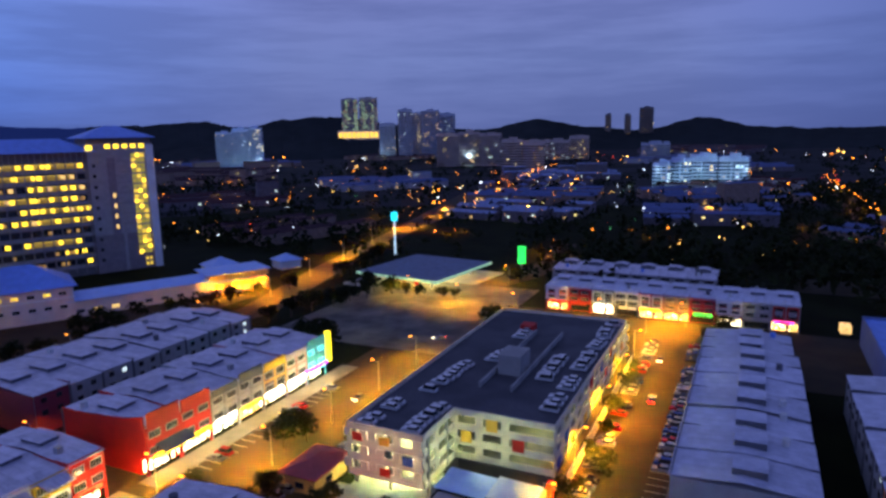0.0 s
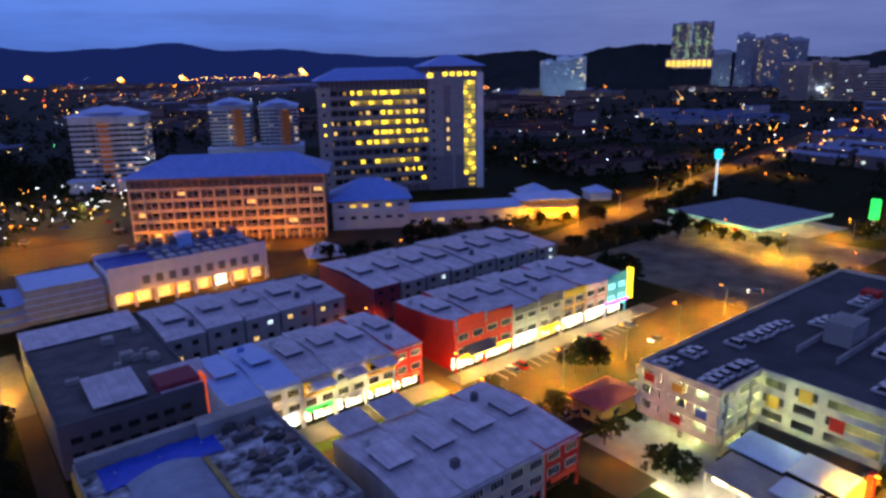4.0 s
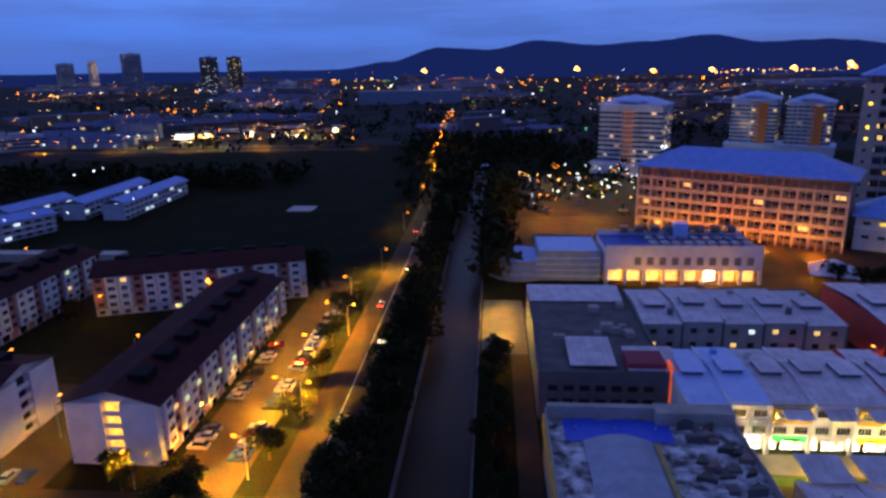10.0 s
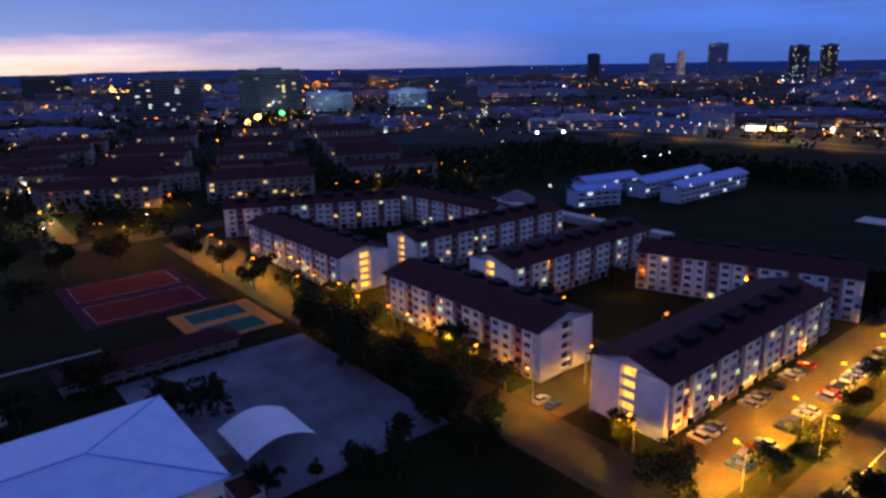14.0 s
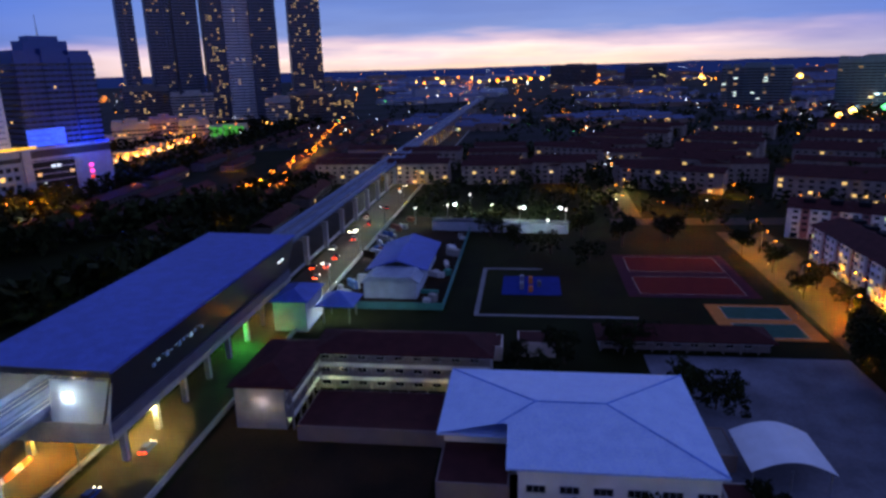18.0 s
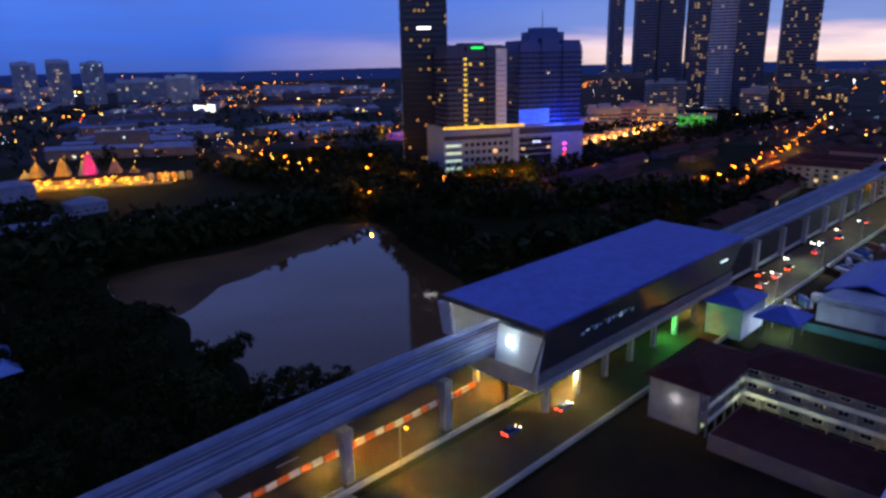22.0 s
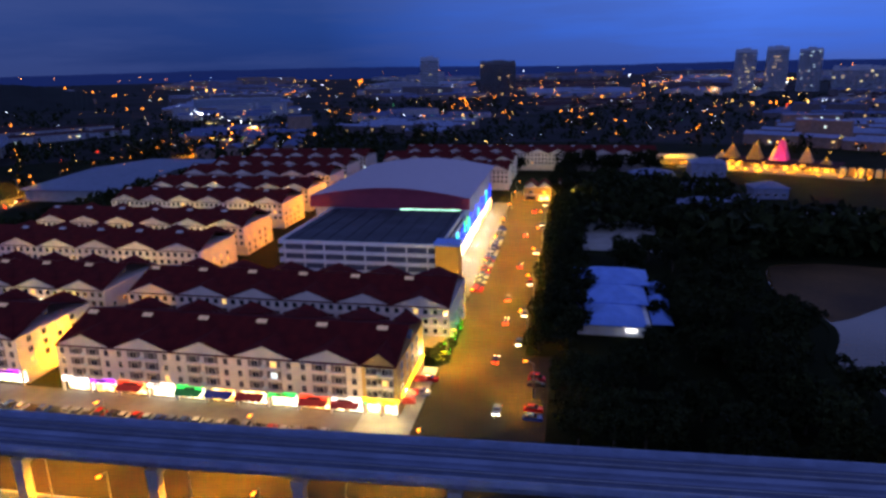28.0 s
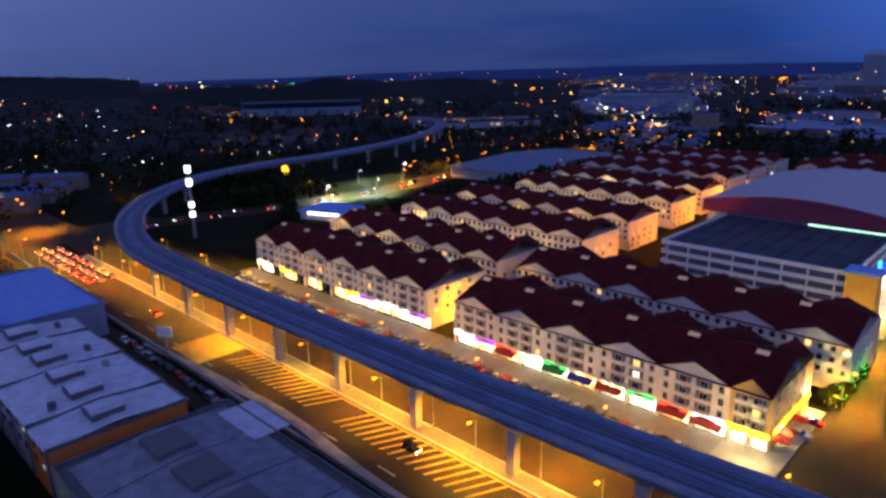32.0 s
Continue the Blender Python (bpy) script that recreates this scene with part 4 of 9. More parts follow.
# parking building
pk = thing("parking_building", "pale multi-storey car park with coloured panels and open roof deck", "car park")
FOOT = [(110, 57), (125, 57), (125, 34), (207, 34), (207, 75), (110, 75)]
light_green = glow("deck_lamp", (0.95, 0.86, 0.35), 9)
for k in range(5):
    z = 3.45 * k
    part("deck", Shape().prism(FOOT, z - 0.35 if k else 0.02, z + 0.06), concrete if k < 4 else surface("deck_roof", (0.075, 0.075, 0.088), 0.85, second=(0.035, 0.036, 0.046), grain=1.5, patch=0.35, patch_scale=0.1), pk)
    for i in range(6):
        (ax, ay), (bx, by) = FOOT[i], FOOT[(i + 1) % 6]
        if k == 0:
            continue
        x0, x1, y0, y1 = min(ax, bx), max(ax, bx), min(ay, by), max(ay, by)
        o = 0.12
        part("parapet", Shape().box(x0 - o, x1 + o, y0 - o, y1 + o, z - 0.5, z + (1.15 if k < 4 else 1.0)) if (x1 - x0 < 0.5 or y1 - y0 < 0.5) else Shape().box(x0, x1, y0, y1, z, z + 1), surface("parking_wall", (0.74, 0.68, 0.52), 0.8, patch=0.2), pk)
for x in range(112, 207, 9):
    for y in (34.6, 46, 57, 66, 74.4):
        if x > 124 or y > 56:
            part("column", Shape().box(x - 0.3, x + 0.3, y - 0.3, y + 0.3, 0, 13.6), concrete, pk)
panel_cols = [red_wall, yellow_wall, surface("panel_blue", (0.04, 0.10, 0.40), 0.7), yellow_wall, red_wall]
pn = 0
for i in range(6):
    (ax, ay), (bx, by) = FOOT[i], FOOT[(i + 1) % 6]
    d = Vector((bx - ax, by - ay))
    L = d.length
    d.normalize()
    ang = math.degrees(math.atan2(d.y, d.x))
    for j in range(int(L / 6)):
        for k in range(0, 4):
            part("infill", Shape().box(-0.9, 0.9, -0.1, 0.15, 0, 2.0), MATS["parking_wall"], pk, "", move(ax + d.x * 6 * j, ay + d.y * 6 * j, 3.45 * k + 1.1, ang)) if k else None
            pn += 1
            if k and pn * 7 % 11 < 3 and i not in (0, 5):
                me = Shape().box(-1.3, 1.3, -0.24, 0.1, -0.6, 2.1)
                part("panel", me, panel_cols[pn % 5], pk, "", move(ax + d.x * (3 + 6 * j), ay + d.y * (3 + 6 * j), 3.45 * k + 0.9, ang))
for k in range(4):
    for x in range(116, 206, 12):
        for y in (40, 66):
            if x > 126 or (y > 58 and k == 1):
                part("deck_light", Shape().box(x - 2.2, x + 2.2, y - 0.15, y + 0.15, 3.45 * k + 2.85, 3.45 * k + 2.97), light_green, pk)
for y, k, m_ in ((72.5, 3, 0), (66, 3, 1), (66, 1, 0), (60.5, 2, 2)):
    part("panel", Shape().box(109.6, 109.85, y - 1.2, y + 1.2, 3.45 * k + 0.6, 3.45 * k + 2.4), panel_cols[m_], pk)
for y in (58.4, 63, 67, 71):
    for k in (1, 2, 3):
        part("infill", Shape().box(109.7, 109.95, y - 0.9, y + 0.9, 3.45 * k + 1.1, 3.45 * k + 3.0), MATS["parking_wall"], pk)
# Dark sheet added for the black shade above the street hoarding.
part("netting", Shape().box(124.9, 207, 33.5, 33.75, 0.1, 4.4), frame_dark, pk, "dark sheet standing in for the shade at the foot of the car park")
part("stair_tower", Shape().box(150, 158, 50, 56, 13.6, 19), concrete, pk)
part("ramp_wall", Shape().box(140, 186, 56.6, 57.1, 13.8, 15.2), concrete, pk)
part("ramp_wall", Shape().box(140, 186, 48.6, 49.1, 13.8, 15.2), concrete, pk)
part("plant_room", Shape().box(186, 190, 58, 62, 13.8, 16), red_wall, pk)
solid("vertical_sign", Shape().box(163.2, 164.0, 116.6, 118.2, 4.5, 14.0), sign_yellow, "tall yellow lit sign on the corner", "sign")
solid("vertical_sign", Shape().box(152, 163, 117.3, 117.7, 4.0, 4.9), sign_purple, "purple lit strip over the corner shop", "sign")

dim_window = glow("window_dim", (1.0, 0.55, 0.14), 0.4)

# ---- hospital ----
ht = thing("hospital_tower", "pale hospital tower with yellow lit windows and blue hipped roof", "hospital", move(183, 350, 0, -23.7))
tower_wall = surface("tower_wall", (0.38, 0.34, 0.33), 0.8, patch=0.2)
# Darker copy of tower_wall: the shade behind the fins is in its colour.
back_wall = surface("tower_wall_shaded", (0.20, 0.18, 0.18), 0.8, patch=0.2)
base_wall = surface("tower_base", (0.26, 0.21, 0.22), 0.8, patch=0.2)
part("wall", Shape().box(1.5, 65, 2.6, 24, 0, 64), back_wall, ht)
part("wing_wall", Shape().box(65, 98.6, 0, 26, 21, 71), tower_wall, ht)
part("base_wall", Shape().box(65, 98.4, 0.4, 26, 0, 21), base_wall, ht)
part("edge_fin", Shape().box(95.2, 99.2, -0.7, 0.3, 0, 70), white_wall, ht, "pale upright edge fin")
part("roof", Shape().hip(0, 68, 0, 26, 67, 7, 1.5), roof_blue, ht)
part("roof", Shape().hip(64, 99, -1, 27, 74, 6.5, 1.5), roof_blue, ht, "hipped blue roof over the stair wing")
# Brown boxes fill the open top storeys, painting in shade under the eaves.
part("soffit", Shape().box(2, 65, 2.4, 25, 64, 66.8), brown_wall, ht, "brown fill painting in the shade of the open top storey")
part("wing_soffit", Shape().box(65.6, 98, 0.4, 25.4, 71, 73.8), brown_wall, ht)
for k in range(23):
    part("eave_strut", Shape().box(1.6 + 2.8 * k, 1.9 + 2.8 * k, 1.2, 1.8, 60.8, 67), tower_wall, ht)
hr = random.Random(21)
lamp_yellow = glow("window_bright_yellow", (1.0, 0.66, 0.04), 2.6)
glow("stair_green", (0.72, 0.58, 0.10), 0.42)
LIT_BAYS = [[8, 10, 14, 16, 17, 19, 20, 27], [1, 8, 9, 13, 17, 18, 23, 25], [12, 16, 18, 20, 23, 25, 27], [2, 9, 11, 12, 16, 17, 20, 23, 25], [3, 14, 16, 17, 18, 20, 23, 24, 26, 28], [9, 12, 14, 16, 17, 21, 25, 28], [], [10, 14, 21, 25], [22, 24, 26], [8, 27]]
for f, lit_bays in enumerate(LIT_BAYS):
    z = 57.6 - 5.75 * f
    part("ledge", Shape().box(0.5, 65, 0.9, 2.7, z - 1.5, z - 1.0), tower_wall, ht)
    part("spandrel", Shape().box(0.5, 65, 1.9, 2.55, z - 1.0, z + 0.4), tower_wall, ht, "grey spandrel band")
    part("window_band", Shape().box(2.0, 64.6, 2.5, 2.58, z + 0.4, z + 3.4), glass_dark, ht, "strip of dark glazing")
    # Added emission strips for the soffit glow and haze round lit windows.
    if len(lit_bays) > 3:
        lo, hi = 2.2 + 2.19 * lit_bays[1], 3.6 + 2.19 * lit_bays[-1]
        part("lit_ceiling", Shape().box(lo, hi, 2.40, 2.49, z + 2.5, z + 3.3), glow("soffit_glow", (1.0, 0.66, 0.10), 0.5), ht, "dim yellow glow strip for lamplight on the slab soffit")
        part("lit_ward", Shape().box(lo, hi, 2.42, 2.49, z + 0.5, z + 2.4), glow("window_haze_glow", (1.0, 0.62, 0.10), 0.16), ht, "faint glow strip for the yellow haze round lit windows")
    for b in lit_bays:
        q = hr.uniform(1.9, 2.7)
        part("window", window_mesh(round(q, 1), 2.3, lamp_yellow if hr.random() < 0.8 else lit_warm, frame_dark, 1), None, ht, "yellow lit window", move(2.6 + 2.19 * b, 2.36, z + 0.9))
    for b in range(29):
        if b not in lit_bays and hr.random() < 0.16:
            part("window", window_mesh(1.6, 1.9, dim_window, frame_dark, 1), None, ht, "", move(2.6 + 2.19 * b, 2.46, z + 0.9))
for b in range(14):
    part("fin", Shape().box(2.2 + 4.75 * b, 2.5 + 4.75 * b, 0.6, 2.7, 2, 61), tower_wall, ht)
part("corner_pier", Shape().box(-0.4, 7.2, 0.6, 2.4, 0, 63), tower_wall, ht, "pale corner pier with small windows")
for f in range(10):
    part("window", window_mesh(1.5, 1.4, lamp_yellow if f in (1, 3, 4) else glass_dark, frame_dark, 0), None, ht, "", move(3.2, 0.58, 58.4 - 5.75 * f))
    part("window", window_mesh(1.5, 1.6, glass_dark, frame_dark, 0), None, ht, "", move(67.9, -0.02, 58.4 - 5.75 * f))
    part("panel_joint", Shape().box(79.2, 86.6, -0.12, 0.02, 61 - 5.75 * f, 61.3 - 5.75 * f), base_wall, ht) if f < 7 else None
    for q in range(3):
        for u in range(2):
            part("stair_pane", Shape().box(87.2 + 2.4 * q, 89.3 + 2.4 * q, -0.12, 0.1, 8.7 + 5.75 * f + 2.6 * u, 10.9 + 5.75 * f + 2.6 * u), lamp_yellow if (f * 3 + q * 2 + u) % 5 == 0 else lit_yellow if (f + q + u) % 3 == 0 else MATS["stair_green"], ht)
part("recess", Shape().box(74.4, 78.6, -0.08, 0.1, 21, 63), base_wall, ht, "dark upright strip")
for f in range(4):
    part("recess_light", Shape().box(76.2, 77.6, -0.2, -0.08, 24 + 5.75 * f, 26.5 + 5.75 * f), lit_warm, ht)
    part("base_window", window_mesh(1.3, 1.8, lit_yellow, frame_dark, 0), None, ht, "", move(91.0 + 2.1 * (f % 2), 0.38, 1.5 + 3.0 * (f // 2)))
part("pale_strip", Shape().box(79.6, 81.2, -0.1, 0.38, 0, 21), tower_wall, ht)
for b in range(5):
    part("crown_light", window_mesh(2.8, 2.2, lamp_yellow, frame_dark, 0), None, ht, "lit top-floor window", move(75.6 + 4.4 * b, -0.02, 68.2))
part("eave_lamp", Shape().box(64.6, 67.8, -0.5, -0.02, 67.4, 70), lamp_yellow, ht, "bright eave lamp")
for f in range(0, 10, 2):
    for b in range(5):
        part("window", window_mesh(2.2, 1.6, lit_yellow if hr.random() < 0.2 else glass_dark, frame_white, 1), None, ht, "", move(1.48, 5.5 + 4 * b, 8 + 5.6 * f, -90))

ho = thing("hospital_block", "six-storey hospital block washed in orange light under a blue hipped roof", "hospital", move(67, 309, 0, -32))
orange_face = surface("warm_render", (0.56, 0.42, 0.32), 0.8, patch=0.2)
# Brown back wall carries the shade of the deep balconies in its colour.
part("wall", Shape().box(0, 84, 4.5, 30, 0, 29), brown_wall, ho)
part("end_wall", Shape().box(-0.3, 0.3, 0, 4.5, 0, 29), orange_face, ho)
part("end_wall", Shape().box(83.7, 84.3, 0, 4.5, 0, 29), orange_face, ho)
part("roof", Shape().hip(-1, 85, 0, 31, 29.5, 8, 1.5), roof_blue, ho)
# Brown fill paints in the gallery's shade under the eaves.
part("gallery_wall", Shape().box(0.3, 83.7, 2.6, 4.4, 24.8, 29), brown_wall, ho, "brown fill painting in the shade of the open gallery")
# Upper posts, ledges and pillars are coloured darker where the lamplight fades.
for b in range(14):
    part("gallery_post", Shape().box(2.9 + 6.0 * b, 3.3 + 6.0 * b, 0.2, 0.6, 24.6, 29), base_wall, ho)
for f in range(6):
    z = 1 + 4.7 * f
    part("ledge", Shape().box(0.3, 83.7, -0.2, 4.6, z + 3.7, z + 4.2), orange_face if f < 4 else base_wall, ho)
    part("balustrade", Shape().box(0.3, 83.7, -0.1, 0.1, z + 4.2, z + 5.1), orange_face, ho) if f < 5 else None
    for b in range(14):
        part("window", window_mesh(3.6, 1.7, lit_warm if hr.random() < 0.08 else glass_dark, frame_white, 2), None, ho, "", move(3 + 6 * b, 4.48, z + 0.9))
for b in range(15):
    part("pilaster", Shape().box(-0.4 + 6 * b, 0.4 + 6 * b, -0.35, 0.6, 0, 24.2), orange_face, ho)
    part("gallery_pillar", Shape().box(-0.3 + 6 * b, 0.3 + 6 * b, -0.1, 0.6, 24.2, 29), base_wall, ho)
    part("mullion", Shape().box(2.9 + 6 * b, 3.15 + 6 * b, -0.25, 0.1, 0, 24.2), orange_face, ho) if b < 14 else None
for b in range(22):
    part("eave_strut", Shape().box(4 * b - 0.2, 4 * b + 0.2, -0.6, 0.2, 26.5, 29.4), brown_wall, ho)
hw = thing("hospital_wing", "long low hospital wing with a blue sheet roof", "hospital", move(176, 256, 0, -28))
part("wall", Shape().box(0, 86, 0, 17, 0, 6.8), cream, hw)
part("roof", Shape().loft([(-1.2, 7), (8.5, 9.4), (18.2, 7), (18.2, 7.25), (8.5, 9.65), (-1.2, 7.25)], -1, 60), roof_sky, hw)
part("upper_wall", Shape().box(58, 87, -1, 18, 6.8, 9.6), ochre_wall, hw)
part("roof", Shape().box(57, 88, -2, 19, 9.6, 9.9), roof_sky, hw, "flat pale roof over the entrance")
for b in range(12):
    part("window", window_mesh(3.0, 1.6, lit_warm if b > 7 or b in (1, 2) else glass_dark, frame_white, 2), None, hw, "", move(4 + 6.8 * b, -0.02, 1.6))
part("arcade", Shape().box(60, 86, -3.2, -2.8, 3.6, 6), ochre_wall, hw)
for b in range(7):
    part("column", Shape().box(60 + 4.2 * b, 60.6 + 4.2 * b, -3.2, -2.6, 0, 3.6), ochre_wall, hw)
hp = thing("hospital_pavilion", "square hospital pavilion with a blue pyramid roof", "hospital", move(146, 272, 0, -30))
part("wall", Shape().box(0, 36, 0, 26, 0, 14), cream, hp)
part("roof", Shape().hip(0, 36, 0, 26, 14.2, 8.5, 1.6), roof_blue, hp)
part("string_course", Shape().box(-0.3, 36.3, -0.3, 0.02, 9.0, 9.6), white_wall, hp)
for b in range(6):
    part("window", window_mesh(2.6, 1.4, lit_yellow if b in (1, 2, 4) else glass_dark, frame_white, 1), None, hp, "", move(4 + 5.6 * b, -0.02, 10.6))
    part("window", window_mesh(2.6, 1.4, glass_dark, frame_white, 1), None, hp, "", move(4 + 5.6 * b, -0.02, 5))
for x, y, sz in [(270, 262, 16), (296, 238, 12)]:
    p = thing("pavilion", "low pavilion with a bright blue hipped roof", "building", move(x, y, 0, -28))
    part("wall", Shape().box(-sz / 2, sz / 2, -sz / 2, sz / 2, 0, 4.5), white_wall, p)
    part("roof", Shape().hip(-sz / 2, sz / 2, -sz / 2, sz / 2, 4.6, sz * 0.28, 1.0), roof_sky, p)

tn = thing("tent", "white peaked tent beside the clinic", "tent", move(119, 231, 0, -20))
part("canopy", Shape().hip(-7, 7, -7, 7, 3.4, 4.4, 0.4), surface("roof_white_blue", (0.62, 0.68, 0.82), 0.5, patch=0.12), tn)
for q in ((-6.8, -6.8), (6.8, -6.8), (-6.8, 6.8), (6.8, 6.8)):
    part("post", Shape().tube((*q, 0), (*q, 3.2), 0.1, n=6), steel, tn)

# clinic with the white fins
cl = thing("clinic", "white two-storey clinic with roof plant and a lit orange ground floor", "clinic", move(39, 224))
part("wall", Shape().box(0, 53, 0, 22, 5.2, 12.4), white_wall, cl)
part("ground_floor_wall", Shape().box(0, 53, 4, 22, 0, 5.2), orange_face, cl)
for b in range(9):
    part("column", Shape().box(0.2 + 6.5 * b, 1.2 + 6.5 * b, 0.1, 1.1, 0, 5.2), white_wall, cl)
for b in range(8):
    part("glazing", Shape().box(1.6 + 6.5 * b, 6.2 + 6.5 * b, 3.9, 4.02, 0.4, 4.2), lit_warm if b != 5 else shop_white, cl, "warm lit glazing")
part("roof", Shape().box(0.3, 52.7, 0.3, 21.7, 12.4, 12.5), roof_navy, cl)
part("parapet", Shape().box(0, 53, 0, 0.3, 12.4, 14.2).box(0, 53, 21.7, 22, 12.4, 14.2), white_wall, cl)
for b in range(10):
    part("louvre", Shape().box(10 + 4.2 * b, 12.2 + 4.2 * b, -0.2, 0.02, 7.2, 10), surface("louvre_grey", (0.22, 0.22, 0.22), 0.7), cl)
for b in range(9):
    for j in range(2):
        part("roof_unit", Shape().box(16 + 4 * b, 18.6 + 4 * b, 4 + 7 * j, 8 + 7 * j, 12.5, 13.9), steel, cl)
for b in range(8):
    part("cooling_fan", Shape().box(8 + 5.5 * b, 11 + 5.5 * b, 18, 21, 14.2, 16.5), slate_wall, cl)
part("lift_tower", Shape().box(27, 32, 16, 21, 12.5, 18), roof_sky, cl)
cb = low_block("annex", "blue-grey annexe with a pale sheet roof", 16, 38, 228, 250, 10.5, surface("annex_wall", (0.30, 0.34, 0.42), 0.8), roof_sky, 0.5)
for k in range(4):
    part("ledge", Shape().box(15.4, 38.4, 227.4, 228, 2.2 * k + 1.6, 2.2 * k + 1.9), roof_sky, cb)
cy = thing("round_annex", "low round building with curved blue roof ledges", "building", move(10, 238))
for k in range(3):
    part("ring", Shape().tube((0, 0, 2.4 * k), (0, 0, 2.4 * k + 2.0), 12 - k, n=28), surface("annex_wall", (0.30, 0.34, 0.42), 0.8), cy)
    part("ledge", Shape().tube((0, 0, 2.4 * k + 2.0), (0, 0, 2.4 * k + 2.35), 12.8 - k, n=28), roof_blue, cy)


def tower(name, label, x, y, turn, w, d, h, wall, glass_lit, share, floor=3.2, bay=4.0, seed=1, roof=None, category="tower", crown=None, accent=None, bands=None, base=0.0):
    """A tall block: a core with proud bays of uneven height, floor slabs, a plant room, and windows in rows on the sides that show."""
    r = random.Random(seed)
    t = thing(name, label, category, move(x, y, base, turn))
    part("wall", Shape().box(-w / 2 + 0.4, w / 2 - 0.4, -d / 2 + 0.9, d / 2, 0, h - 0.5), wall, t)
    nb = max(2, min(7, int(w / (13 if h < 120 else 9))))
    for i in range(nb):
        a, b = -w / 2 + w * (i + 0.06) / nb, -w / 2 + w * (i + 0.94) / nb
        top = h - (r.choice((0.0, 0.0, 1.2, 2.4)) if not roof else 0.0)
        s = Shape().box(a, b, -d / 2 - (0.9 if i % 2 == 0 else 0.0), -d / 2 + 1.0, 0, top)
        if not roof:
            s.box(a + 0.6, b - 0.6, -d / 2 + 0.8, d / 2 - 1, top - 0.6, h + r.choice((0.9, 2.2, 3.4)))
        part("facade_bay", s, bands or wall, t)
    if roof:
        part("roof", Shape().hip(-w / 2, w / 2, -d / 2, d / 2, h + 0.3, min(w, d) * 0.20, 1.0).hip(-w * 0.24, w * 0.24, -d / 2 - 1.2, d * 0.2, h + 2.6, min(w, d) * 0.16, 0.6), roof, t)
    else:
        part("plant_room", Shape().box(-w * 0.16, w * 0.2, -d * 0.2, d * 0.3, h - 0.5, h + 5.0), wall, t)
    if crown:
        part("crown", Shape().box(-w * 0.27, w * 0.27, -d * 0.25, d * 0.25, h, h + crown - 3).box(-w * 0.18, w * 0.18, -d * 0.2, d * 0.2, h + crown - 3, h + crown), wall, t)
    for side, (n, ww, off, rot) in enumerate(((max(nb, int(w / bay)), w, d / 2, 0), (int(d / bay), d, w / 2, -90), (int(d / bay), d, w / 2, 90))):
        if side and math.hypot(x, y) > 900:
            continue
        s = Shape()
        for f in range(int(h / floor) - 1):
            z = floor * (f + 0.8)
            for b in range(n):
                c = -ww / 2 + ww * (b + 0.5) / n
                i = min(nb - 1, int((c + ww / 2) / ww * nb))
                out = (0.9 if i % 2 == 0 else 0.0) if side == 0 else -0.4
                g = 0 if r.random() > share * (1.6 if i % 3 == 1 else 0.5) else r.choice((1, 1, 2))
                if accent and side == 0 and b == accent:
                    g = 1
                hw = bay * (0.46 if g == 0 else r.uniform(0.16, 0.34))
                s.box(c - hw, c + hw, -out - 0.12, -out + 0.05, z, z + floor * 0.44, g)
            if side == 0:
                for i in range(nb):
                    out = 0.9 if i % 2 == 0 else 0.0
                    s.box(-w / 2 + w * (i + 0.08) / nb, -w / 2 + w * (i + 0.92) / nb, -out - 0.5, -out + 0.02, floor * (f + 0.58), floor * (f + 0.58) + floor * 0.12, 3)
        part("window_grid", s, [glass_dark, glass_lit, dim_window, wall], t, "", pose(0, 0, 0, 0, 0, rot) @ pose(0, -off, 0))
    return t


blue_white = surface("blue_white_wall", (0.42, 0.48, 0.60), 0.8, patch=0.2)
for x, y, w, h, c in [(99, 478, 44, 47, 0), (222, 590, 36, 44, 1), (258, 570, 34, 42, 1)]:
    at_ = tower("apartment_tower", "fifteen-storey pale blue apartment tower with orange panels and a blue roof", x, y, -28, w, 26, h, blue_white, lit_warm, 0.12, seed=int(x), roof=roof_sky)
    part("painted_strip", Shape().box(w * (0.04 if c else -0.10), w * (0.30 if c else 0.06), -14.1, -13.95, 3, h - 3), surface("faded_orange", (0.62, 0.20, 0.04), 0.8, patch=0.2), at_, "orange painted strip")
    for f in range(13):
        part("balcony", Shape().box(-w * 0.10, w * 0.12, -15.0, -13.95, 3.2 * f + 4.0, 3.2 * f + 4.9), blue_white if f % 3 else cream, at_)
    part("podium", Shape().box(-w * 0.56, w * 0.6, -20, 14, 0, 7.5), blue_white, at_, "low pale podium")
    part("podium_roof", Shape().box(-w * 0.57, w * 0.61, -20.6, 14.4, 7.5, 8.0), roof_sky, at_)

# ---- flats ----
salmon = surface("salmon_wall", (0.40, 0.19, 0.18), 0.8, patch=0.2)


